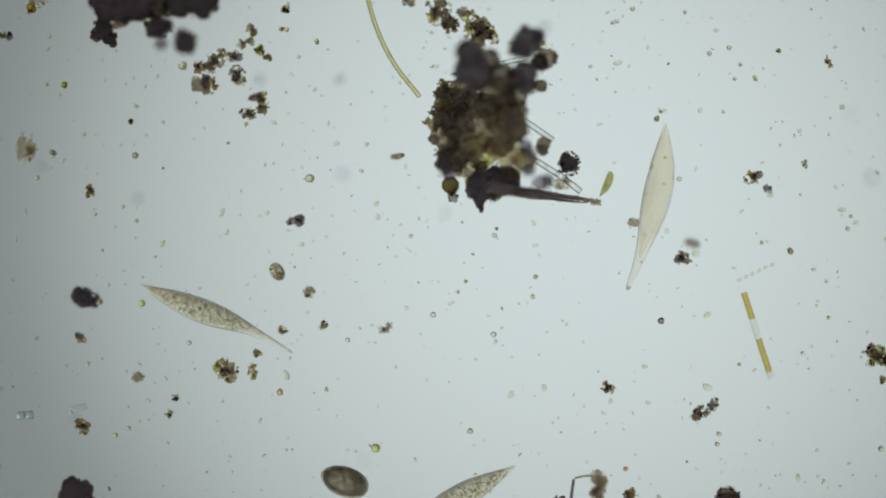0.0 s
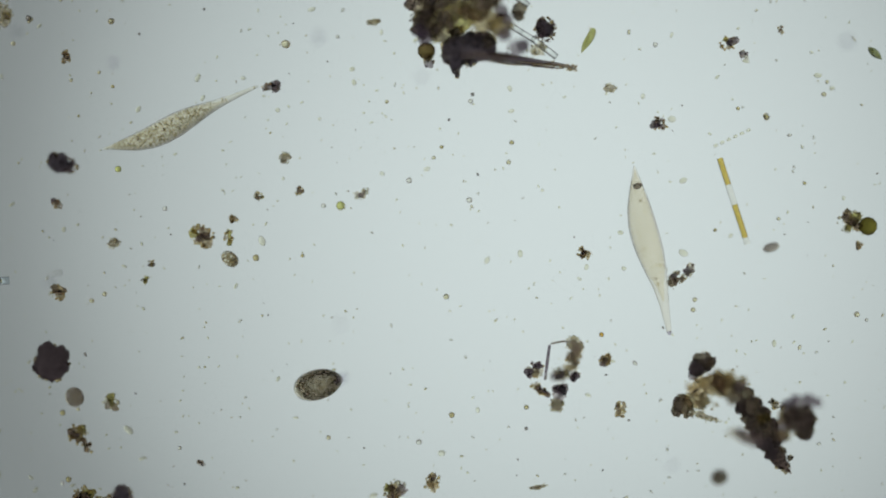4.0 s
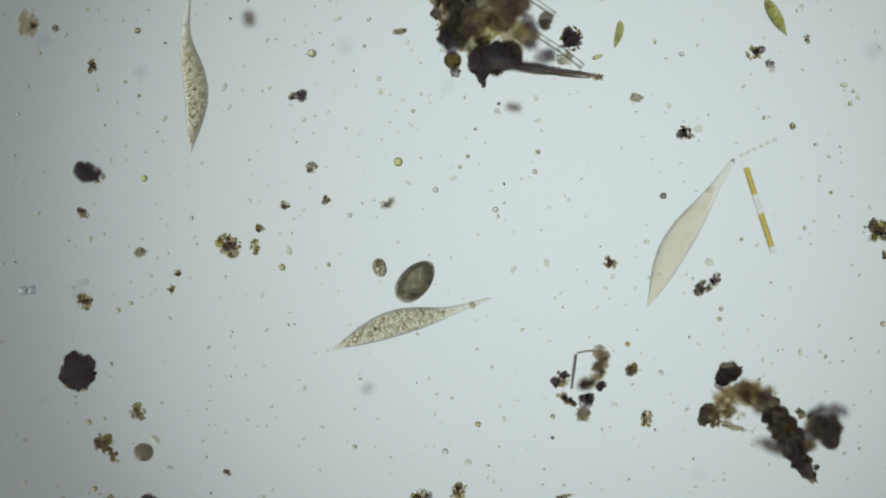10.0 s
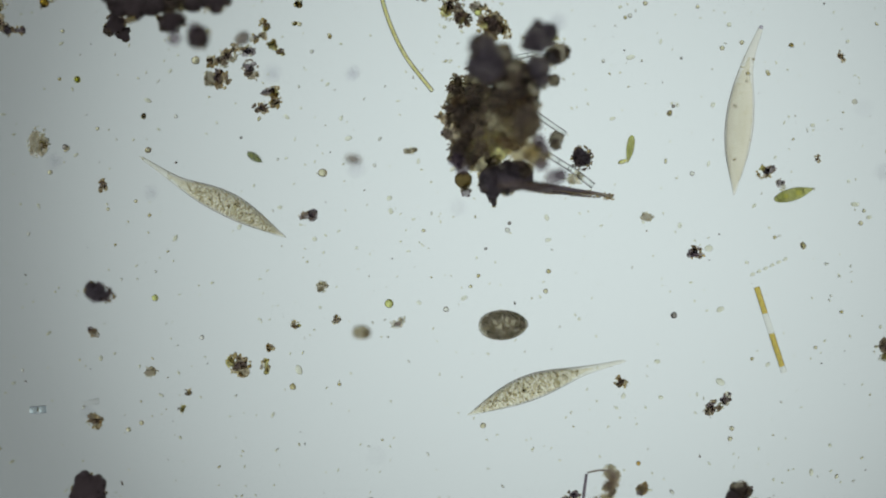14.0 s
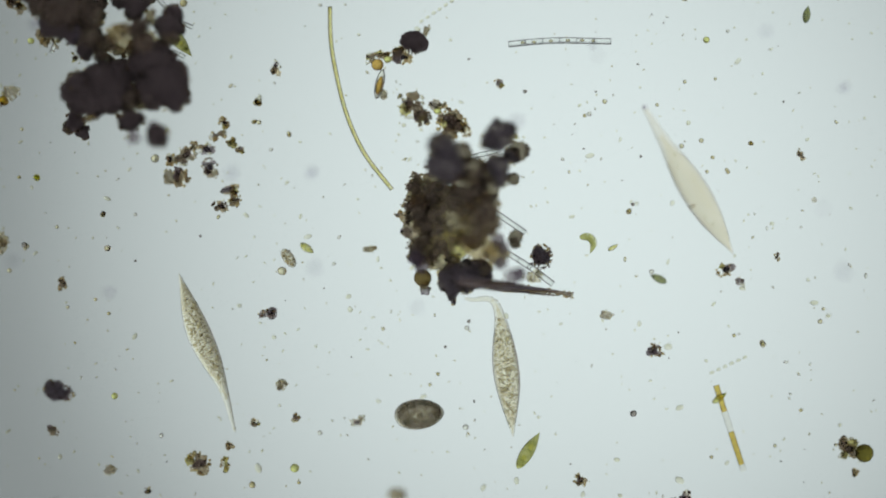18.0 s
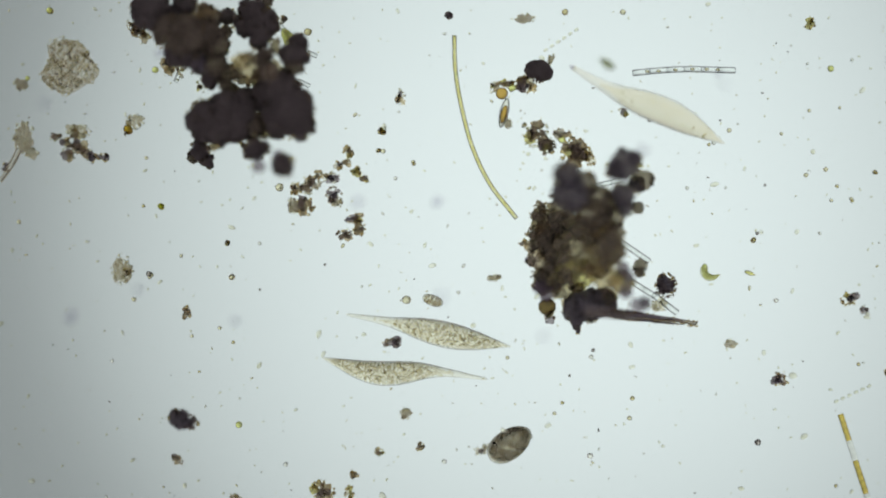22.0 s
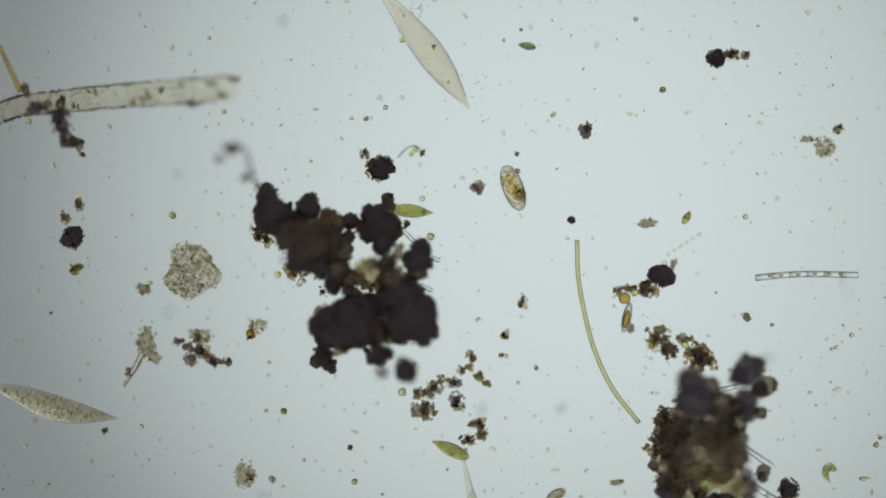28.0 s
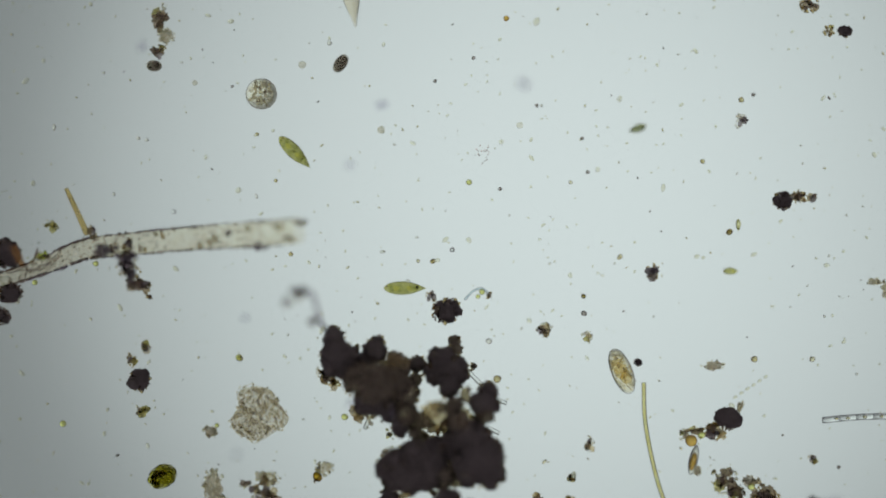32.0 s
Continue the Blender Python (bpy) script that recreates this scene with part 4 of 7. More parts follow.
flake(-202, 185, 5, 7, 0, "dark", 3, crumbs=5, size=0.7)
flake(-259, -156, 20, 20, 0, "black", 8, z=20, crumbs=16, size=0.55)
flake(1263, -172, 10, 9, 0, "olive", 5, crumbs=10)
flake(758, -182, 18, 8, 0, "pale", 7, crumbs=14)
flake(623, -187, 7, 5, 30, "black", 3, crumbs=3, size=0.8)
flake(-273, -192, 8, 12, -20, "brown", 6, crumbs=14, size=0.45)
flake(-248, -215, 9, 9, 0, "olive", 5, other="dark", crumbs=10, size=0.5)
flake(-253, -102, 12, 8, 0, "olive", 5, crumbs=10)
flake(284, -279, 26, 22, -25, "black", 11, z=20, size=0.48, crumbs=46)
flake(257, -303, 9, 11, 0, "violet", 6, crumbs=10, size=0.5)
flake(457, -246, 15, 12, 20, "brown", 9, other="violet", crumbs=20, size=0.42)
flake(649, -348, 12, 14, 0, "violet", 8, other="dark", crumbs=20, size=0.5)
flake(879, -473, 17, 16, 0, "black", 13, size=0.6, crumbs=12)
flake(909, -480, 16, 11, 10, "brown", 11, crumbs=24, size=0.55)
flake(932, -479, 6, 8, 10, "violet", 5, crumbs=8)
flake(1070, -317, 18, 18, 0, "gel", 11, other="olive", crumbs=26, size=0.3)
flake(1094, -349, 9, 9, 0, "dark", 5, crumbs=10, size=0.5)
flake(1042, -331, 14, 6, 0, "pale", 5, crumbs=8)
flake(-223, -794, 13, 28, 10, "dark", 11, other="brown", crumbs=24, size=0.55)
flake(-211, -764, 14, 14, 0, "pale", 7, crumbs=14)
flake(-226, -739, 17, 9, -15, "dark", 7, crumbs=14, size=0.6)
flake(927, -819, 18, 12, 0, "dark", 9, other="brown", crumbs=24, size=0.4)
flake(989, -773, 13, 10, 0, "black", 6, crumbs=14, size=0.55)
flake(962, -774, 10, 10, 0, "brown", 6, other="olive", crumbs=14)
flake(804, -615, 9, 13, 15, "violet", 6, other="pale", crumbs=12, size=0.45)
flake(-416, -429, 13, 9, 25, "olive", 6, other="pale", crumbs=14)
flake(534, -233, 10, 9, 0, "brown", 5, other="pale", crumbs=10, size=0.4)
flake(-496, -379, 28, 26, 0, "black", 9, z=40, size=0.62, crumbs=20)
flake(-486, -311, 22, 20, 0, "black", 8, z=30, size=0.6, crumbs=20)
flake(-502, -269, 16, 16, 0, "black", 6, z=30, size=0.6, crumbs=10)
rod("brown_rod", "short amber brown plant rod on the tube", "splinter", [(-479, -393, 85), (-472, -379, 82), (-464, -358, 78)], (6.5, 7, 5), "amber_rod")
flake(-320, -386, 19, 16, 0, "violet", 12, z=90, other="dark", crumbs=8, size=0.66)
flake(-302, -389, 9, 8, 0, "violet", 5, z=66, other="dark", crumbs=6, size=0.6)
flake(-278, -394, 11, 12, 0, "violet", 6, z=70, other="dark", crumbs=6, size=0.6)
flake(-282, -371, 20, 17, 0, "violet", 11, z=100, other="violet", crumbs=12, size=0.6)
flake(-272, -349, 15, 19, -10, "violet", 10, z=90, other="violet", crumbs=14, size=0.6)
flake(-268, -327, 15, 11, 10, "violet", 8, z=70, other="dark", crumbs=14, size=0.55)
flake(-251, -323, 13, 10, 15, "dark", 8, other="violet", crumbs=20, size=0.5)
flake(-280, -362, 16, 25, 8, "violet", 8, z=95, size=0.45, crumbs=16)
flake(-257, -326, 16, 9, 20, "violet", 6, z=60, size=0.45, crumbs=10)
flake(-242, -304, 8, 3, 45, "dark", 5, crumbs=8, size=0.7)
flake(-341, -418, 8, 12, -30, "violet", 6, z=44, other="dark", crumbs=10, size=0.6)

# ---- chains, filaments, shells, tubes ----
def cell_chain(name, label, category, points, radius, count, skins, fills, gap=0.06, walls=0.0):
    """A chain of cells along points: each cell a clear skin with a plastid in it."""
    rows, run = smooth_path(points, 10)
    x, y = points[0][0], points[0][1]
    ob = thing(name, label, category, x, y)
    step = run[-1] / count
    made = {}
    for i in range(count):
        c, d = on_path(rows, run, (i + 0.5) * step)
        m = Matrix.Translation(at(c[0] - x, c[1] - y, c[2])) @ pose(0, 0, 0, 0, 0, math.degrees(math.atan2(-d[1], d[0])))
        h = step * (1 - gap) / 2
        skin, fill = skins[i % len(skins)], fills[i % len(fills)]
        if skin not in made:
            made[skin] = mesh("cell", *lathe([(-h, 0.01), (-h, radius * 0.9), (-h + radius * 0.1, radius), (h - radius * 0.1, radius), (h, radius * 0.9), (h, 0.01)], 14), M[skin])
        cell = part("cell", made[skin], None, ob, m)
        if fill:
            if "f" + fill not in made:
                k = h * 0.99
                made["f" + fill] = mesh("plastid", *lathe([(-k, 0.01), (-k, radius * 0.82), (-k * 0.4, radius * 0.88), (k * 0.5, radius * 0.86), (k, radius * 0.82), (k, 0.01)], 10), M[fill])
            part("plastid", made["f" + fill], None, cell)
    if walls:
        for side in (-1, 1):
            edge = []
            for k in range(count + 1):
                c, d = on_path(rows, run, min(k * step, run[-1] - 0.01))
                edge.append((c[0] - d[1] * side * radius - x, c[1] + d[0] * side * radius - y, c[2]))
            part("girdle_edge", mesh("girdle_edge", *tube(edge, walls, 6, 4), M["septum"]), None, ob)
        disc = mesh("cross_wall", *lathe([(-walls, 0.01), (-walls, radius), (walls, radius), (walls, 0.01)], 14), M["septum"])
        for k in range(count + 1):
            c, d = on_path(rows, run, min(k * step, run[-1] - 0.01))
            part("cross_wall", disc, None, ob, Matrix.Translation(at(c[0] - x, c[1] - y, c[2])) @ pose(0, 0, 0, 0, 0, math.degrees(math.atan2(-d[1], d[0]))))
    return ob


cell_chain("diatom_chain", "golden chain of rod diatoms with clear middle cells", "diatom",
           [(1316, 518, 9), (1332, 568, 9), (1348, 618, 9), (1365, 670, 9)], 5.5, 13,
           ("thin_silica",), ("gold", "gold", "gold", "gold", None, None, None, "gold", "gold", "gold", "gold", "gold", None), 0.01)
LINE = [(633, -152, 12), (635, -89, 12), (646, -24, 12), (665, 46, 12), (696, 111, 12), (743, 172, 12)]
filament = thing("algal_filament", "long curved yellow green algal filament", "alga", 633, -152)
rod("sheath", "", "", LINE, 4.0, "filament", filament, 16)
rows_, run_ = smooth_path(LINE, 10)
rng = random.Random(41)
d = 5.0
while d < run_[-1] - 5:
    c, w = on_path(rows_, run_, d)
    h = rng.uniform(2.6, 4.6)
    part("cell", mesh("cell", *lathe([(-h, 0.01), (-h, 2.2), (-h * 0.5, rng.uniform(2.6, 3.3)), (h * 0.5, rng.uniform(2.6, 3.3)), (h, 2.2), (h, 0.01)], 10), M["chloro" if rng.random() < 0.06 else "cell_sap"]), None, filament, Matrix.Translation(at(c[0] - LINE[0][0], c[1] - LINE[0][1], c[2])) @ pose(0, 0, 0, 0, 0, math.degrees(math.atan2(-w[1], w[0]))))
    d += 2 * h + rng.uniform(0.2, 0.8)
cell_chain("diatom_chain", "clear chain of glassy box diatoms with small plastids", "diatom",
           [(949, -85, 9), (999, -90, 9), (1049, -92, 9), (1089, -91, 9), (1130, -90, 9)], 5.2, 6,
           ("silica",), (None,), 0.02, 0.5)
for i, (a, b) in enumerate(((974, -88), (994, -89), (1024, -91), (1054, -92), (1079, -92), (1099, -91))):
    grain(a, b, 2.6, "straw", 1.8, 0, 9)
for a, b, c, d, r, n in DIATOM_RODS:
    cell_chain("diatom_rod", "clear glassy rod-shaped diatom shell beside the clump", "diatom", [(a, b, 22), ((a + c) / 2, (b + d) / 2, 16), (c, d, 9)], r, n, ("silica",), (None,), 0.02, 0.5)
FX, FY = 1338, 482
for k in (-5, -3, -1, 1, 3, 5):
    grain(FX + k * 5.8, FY - k * 2.7, 3.6, "faint", 1.5, -25)
FX, FY = 822, -144
for k in (-5, -3, -1, 1, 3, 5):
    grain(FX + k * 5.4, FY - k * 3.6, 3.4, "faint", 1.5, -32)
cell_chain("diatom_box", "pale bluish box diatom with a dark middle band", "diatom", [(30, 736, 7), (45, 735, 7), (60, 734, 7)], 7, 2, ("bluish",), (None,), 0.05)
grain(45, 735, 4.5, "brown", 0.6, 0, 9)
cell_chain("diatom_shell", "pale empty shell of a rod diatom", "diatom", [(122, 726, 6), (140, 722, 6), (155, 719, 6)], 5.5, 1, ("haze",), (None,))
cell_chain("diatom_rod", "clear curved glassy rod below a brown flake", "diatom", [(742, 1118, 8), (756, 1144, 8), (766, 1168, 8), (768, 1194, 8)], 2.5, 6, ("silica",), (None,), 0.02)
cell_chain("diatom_rod", "short pale jointed rod on the slide", "diatom", [(824, 1298, 8), (817, 1316, 8), (807, 1336, 8)], 2.8, 5, ("silica",), (None,), 0.06)


def spindle_diatom(x, y, length, width, turn, skin, fill):
    ob = thing("spindle_diatom", "amber spindle-shaped diatom shell beside the flake", "diatom", x, y, width * 0.6, "", turn)
    h = length / 2
    prof = [(h * math.cos(math.pi * (1 - k / 12)), max(width / 2 * math.sin(math.pi * k / 12) ** 1.3, 0.01)) for k in range(13)]
    part("shell", mesh("shell", *lathe(prof, 14), M[skin]), None, ob)
    p2 = [(q * 0.62 + 3, r * 0.6 + 0.3) for q, r in prof]
    part("plastid", mesh("plastid", *lathe(p2, 10), M[fill]), None, ob)
    for side in (-1, 1):
        part("shell_edge", mesh("shell_edge", *tube([(q, side * r * 0.95, 0) for q, r in prof[::2]], 0.7, 6, 4), M["septum"]), None, ob)
    return ob


spindle_diatom(721, -15, 54, 16, 103, "grain", "amber")

TX, TY = -346, -399
tube_thing = thing("hollow_tube", "hollow translucent brown-edged tube with dark specks", "tube", TX, TY)
TUBE = [(-566, -313, 30), (-481, -340, 32), (-426, -359, 36), (-356, -387, 40), (-306, -394, 46), (-243, -400, 55), (-149, -408, 80), (-37, -415, 120), (26, -421, 150)]
TUBE_R = (13, 13, 15, 18, 19, 20, 21.5, 23.5, 23)
me = mesh("tube_wall", *tube(TUBE, TUBE_R, 28, 8, False), M["tube"])
me.transform(Matrix.Translation((-TX * U, TY * U, 0)))
part("tube_wall", me, None, tube_thing)
rng = random.Random(12)
rows_, run_ = smooth_path(TUBE, 8)
bore = [run_[min(8 * k, len(run_) - 1)] for k in range(len(TUBE))]
# dark rods added along both sides: the darkening of the wall seen edge-on
for side in (-1, 1):
    d = 4
    while d < run_[-1] * (0.98 if side < 0 else 0.94):
        edge, length = [], rng.uniform(26, 60)
        while len(edge) < 4 or d < edge_end:
            if not edge:
                edge_end = d + length
            c, w = on_path(rows_, run_, d)
            r = float(np.interp(d, bore, TUBE_R)) + rng.uniform(-1.4, 0.8)
            edge.append((c[0] - w[1] * side * r, c[1] + w[0] * side * r, c[2]))
            d += rng.uniform(4, 8)
        d -= rng.uniform(0, 6)
        rod("wall_edge", "", "", edge, [rng.uniform(0.7, 1.9) * (1.9 if p[0] < -330 else 1) for p in edge], rng.choice(("black", "dark", "violet")), tube_thing, 8)
rims, motes = [], []
for i in range(480):
    d = rng.uniform(10, run_[-1] * 0.97)
    c, w = on_path(rows_, run_, d)
    r = float(np.interp(d, bore, TUBE_R))
    q = rng.uniform(0.8, 2.0)
    if i < 170:
        s = rng.choice((-1, 1)) * r * rng.uniform(0.93, 1.08)
        rims.append((c[0] - w[1] * s - TX, c[1] + w[0] * s - TY, c[2] + rng.uniform(-4, 6), q * rng.uniform(1, 2.4), q, q))
    else:
        s = rng.uniform(-0.85, 0.85) * r
        motes.append((c[0] - w[1] * s - TX, c[1] + w[0] * s - TY, c[2] + rng.uniform(-8, 12), q * rng.uniform(1, 1.8), q, q))
part("rim_crust", cloud("rim_crust", rims, 1, M["dark"], 1, 0.2), None, tube_thing)["kind"] = "stuff"
part("speckle", cloud("speckle", motes, 1, M["brown"], 2), None, tube_thing)["kind"] = "stuff"
for x, y, r, k in ((-217, -412, 7, "murk"), (-229, -414, 5, "thin_murk"), (-100, -417, 6, "violet"), (-124, -405, 7, "thin_murk"), (-134, -399, 6, "murk"), (-151, -394, 6, "thin_murk"), (-48, -392, 8, "violet"), (-36, -391, 7, "violet"),
                   (26, -434, 8, "dark"), (34, -435, 6, "violet"), (5, -408, 7, "dark"), (12, -404, 5, "murk"), (-11, -427, 9, "thin_murk"), (-66, -424, 6, "thin_murk"), (-256, -389, 5, "dark"), (-248, -387, 5, "murk"), (-276, -403, 6, "murk")):
    c, w = on_path(rows_, run_, float(np.interp(x, rows_[:, 0], run_)))
    lump(tube_thing, x - TX, y - TY, c[2] + 4, r, k, rng, 3, 1.3, 0.6, name="stain")
rod("twig", "straight yellow brown twig standing on the tube", "splinter", [(-388, -495, 30), (-368, -453, 36), (-350, -413, 42)], (3.8, 5, 5.6), "reed")
leaf = thing("green_shard", "small lime green leaf shard with a dark splinter", "splinter", -429, -376)
for x, y, rx, ry, k in ((-1, 1, 8, 6, "lime"), (4, -4, 5, 5, "lime"), (-5, 5, 5, 4, "olive")):
    sheet(leaf, x, y, 58, rx, ry, k, rng, 0.4, "shard", 1.4)
rod("splinter", "", "", [(-437, -390, 62), (-440, -378, 60), (-447, -361, 58)], (1.4, 2.6, 1.6), "dark", leaf, 7)
rod("splinter", "", "", [(-431, -384, 62), (-440, -374, 62), (-453, -362, 60)], (1.2, 2.0, 1.2), "olive", leaf, 7)
sheet(leaf, 10, 3, 56, 4.5, 4.5, "dark", rng, 0.6, "shard", 1.2)
for line in (((-470, -349), (-452, -352), (-430, -352), (-412, -366)), ((-446, -345), (-434, -358), (-420, -362), (-402, -380)), ((-462, -336), (-456, -350), (-460, -362), (-466, -370)), ((-424, -346), (-412, -360), (-402, -372), (-396, -388)), ((-500, -350), (-486, -346), (-470, -352), (-452, -362))):
    rod("wrinkle", "", "", [(x, y, 56) for x, y in line], (0.6, 1.5, 1.7, 0.7), "brown", tube_thing, 7)
stalk = thing("hollow_stalk", "hollow amber plant stalk with dark plugs inside", "stalk", -345, 381)
STALK = [(-341, 334, 20), (-345, 381, 20), (-353, 451, 20), (-363, 531, 20)]
rod("stalk_core", "", "", STALK, (9, 10.5, 11, 11), "pale_stalk", stalk, 16)
for side in (-1, 1):
    rod("stalk_wall", "", "", [(x + side * r, y - side * 1.5, z) for (x, y, z), r in zip(STALK, (9, 10.5, 11, 11))], 1.6, "resin", stalk, 8)
for x, y, r in ((-341, 336, 7), (-342, 345, 5), (-346, 384, 7), (-349, 390, 6), (-353, 440, 6)):
    lump(stalk, x + 345, y - 381, 26, r, "dark", rng, 3, 1.5, name="plug")
flake(-339, 336, 14, 14, 0, "dark", 7, other="brown", crumbs=20, z=24)
flake(-319, 326, 14, 11, 0, "brown", 7, other="pale", crumbs=16)
flake(-351, 461, 10, 20, 0, "black", 6, crumbs=10, size=0.6)
rod("hooked_fibre", "thin grey hooked fibre by the dark flake", "fibre", [(316, -298, 8), (332, -314, 8), (348, -318, 8), (360, -308, 8)], (2, 2, 2, 2.5), "bluish")
grain(340, -304, 5, "green")
flake(360, -306, 4, 7, 0, "dark", 3, crumbs=3, size=0.7)


def gel_patch(x, y, r, seed):
    """A flat raft of many pale grains."""
    g = random.Random(seed)
    ob = thing("gel_patch", "pale beige granular raft of jelly on the slide", "gel", x, y)
    spots = []
    while len(spots) < 1050:
        a, d = g.uniform(0, 6.283), math.sqrt(g.random())
        edge = r * (1 + 0.13 * math.sin(3 * a + 1) + 0.1 * math.sin(5 * a) + 0.05 * math.sin(11 * a + 2))
        q = g.uniform(1.2, 2.6)
        spots.append((d * edge * math.cos(a) * 0.97, d * edge * math.sin(a), q + g.uniform(0, 9), q * 1.2, q, q))
    v, f = ICO[4]
    film = [(x * r * 0.95 * (1 + 0.13 * math.sin(3 * math.atan2(-y, x) + 1) + 0.1 * math.sin(5 * math.atan2(-y, x))) * U, y * r * 0.98 * U, (0.5 + 0.5 * z) * 6 * U) for x, y, z in v]
    part("jelly_film", mesh("jelly_film", film, f, M["gelfilm"]), None, ob)
    part("jelly", cloud("jelly", spots[:740], 1, M["granule"], seed), None, ob)["kind"] = "stuff"
    part("jelly_speckle", cloud("jelly_speckle", spots[740:], 1, M["gel"], seed), None, ob)["kind"] = "stuff"
    return ob


gel_patch(-50, -97, 49, 4)


def round_cell(x, y, r):
    ob = thing("round_cyst", "round clear cyst with lumpy grey contents", "cyst", x, y, r * 0.8)
    part("cyst_wall", ball_mesh(3, 1, 0.1), M["eggskin"], ob, Matrix.Diagonal((r * U, r * U, r * U * 0.8, 1)))
    g = random.Random(3)
    for kind, count, small, large in (("granule", 100, 1.2, 3.0), ("gel", 40, 1.2, 2.8), ("vacuole", 12, 3, 6), ("pale", 16, 1.5, 3.2)):
        spots = []
        for i in range(count):
            a, d, q = g.uniform(0, 6.283), math.sqrt(g.random()) * r * 0.76, g.uniform(small, large)
            spots.append((d * math.cos(a), d * math.sin(a), g.uniform(-0.3, 0.3) * r, q * 1.2, q, q))
        part("cyst_contents", cloud("cyst_contents", spots, 1, M[kind], 6), None, ob)["kind"] = "stuff"
    return ob


round_cell(-43, -662, 28)

# ---- single grains ----
for x, y, r, k in (
        (115, 152, 6, "green"), (232, 214, 5, "dark"), (240, 275, 6, "grain"), (548, 316, 9, "straw"), (640, 303, 4, "grain"),
        (97, 272, 5, "straw"), (66, 315, 5, "straw"), (289, 298, 3, "dark"), (218, 366, 4, "straw"), (169, 380, 4, "straw"),
        (28, 424, 4, "grain"), (182, 443, 3, "brown"), (404, 254, 3, "dark"), (252, 537, 7, "green"), (496, 694, 7, "brown"),
        (335, 607, 5, "grain"), (205, 770, 5, "straw"), (228, 758, 5, "straw"), (615, 602, 5, "grain"), (767, 557, 6, "grain")):
    grain(x, y, r, k)
for x, y, r, k in (
        (873, 592, 6, "grain"), (943, 525, 5, "straw"), (948, 490, 5, "brown"), (875, 417, 5, "grain"), (879, 405, 4, "dark"),
        (837, 450, 3, "dark"), (824, 498, 4, "brown"), (727, 418, 4, "straw"), (810, 517, 4, "straw"), (832, 763, 6, "straw"),
        (578, 690, 4, "brown"), (1170, 568, 7, "dark"), (1202, 317, 5, "grain"), (1163, 209, 5, "straw"), (1377, 90, 5, "brown"),
        (1490, 190, 6, "pale"), (1398, 443, 6, "straw"), (1348, 430, 4, "brown"), (1466, 562, 4, "brown"), (1420, 625, 4, "straw")):
    grain(x, y, r, k)
for x, y, r, k in (
        (1308, 645, 4, "brown"), (1272, 768, 5, "straw"), (507, 15, 6, "straw"), (500, 52, 4, "brown"), (560, 72, 4, "straw"),
        (83, 150, 4, "brown"), (88, 65, 4, "straw"), (55, 12, 8, "green"), (150, 238, 4, "straw"), (1500, 405, 5, "straw"),
        (1506, 383, 4, "straw"), (1290, 85, 5, "straw"), (1335, 137, 4, "straw"), (1310, 115, 4, "brown"), (1300, 140, 4, "straw"),
        (1092, 38, 5, "grain"), (1183, 113, 3, "dark"), (1045, 118, 4, "grain"), (1255, 95, 5, "straw"), (1212, 22, 4, "straw")):
    grain(x, y, r, k)
for x, y, r, k in (
        (154, 968, 6, "brown"), (181, 962, 4, "straw"), (279, 1232, 5, "straw"), (164, 1086, 6, "brown"), (74, 1184, 5, "grain"),
        (914, 1146, 5, "straw"), (842, 972, 6, "brown"), (784, 1020, 6, "grain"), (1107, 830, 5, "amber"), (974, 958, 5, "brown"),
        (974, 996, 4, "dark"), (1269, 786, 5, "straw"), (1344, 1236, 4, "dark"), (1509, 1132, 5, "straw"), (1559, 794, 6, "straw"),
        (1576, 804, 4, "grain"), (569, 1176, 5, "straw"), (579, 1296, 4, "brown"), (1082, 1272, 5, "straw"), (624, 1012, 5, "straw")):
    grain(x, y, r, k)
for x, y, r, k in (
        (239, 276, 6, "straw"), (289, 216, 4, "grain"), (242, 391, 4, "brown"), (507, 19, 7, "brown"), (501, 51, 4, "straw"),
        (529, 101, 4, "grain"), (561, 76, 4, "straw"), (978, -2, 4, "dark"), (1084, 41, 4, "brown"), (1119, 16, 5, "straw"),
        (1299, -93, 7, "green"), (1379, 91, 4, "brown"), (1337, 141, 4, "brown"), (1162, 211, 6, "straw"), (1169, 198, 4, "dark"),
        (1261, -19, 4, "straw"), (104, -91, 7, "green"), (94, 276, 4, "straw"), (1399, 446, 6, "straw"), (231, 217, 5, "brown")):
    grain(x, y, r, k)
for x, y, r, k in (
        (113, 150, 6, "green"), (505, 15, 7, "brown"), (-137, 178, 5, "straw"), (498, 52, 5, "straw"), (93, 270, 6, "dark"),
        (-83, -196, 7, "green"), (347, -312, 6, "green"), (592, -375, 5, "straw"), (526, -305, 4, "brown"), (785, -419, 6, "brown"),
        (502, 18, 6, "brown"), (507, 53, 5, "straw"), (562, 75, 4, "straw"), (232, 215, 5, "straw"), (115, 150, 6, "green"),
        (-200, 185, 5, "dark"), (-198, -454, 5, "silica"), (295, -387, 5, "silica"), (262, -367, 5, "straw"), (-18, -509, 4, "brown")):
    grain(x, y, r, k)
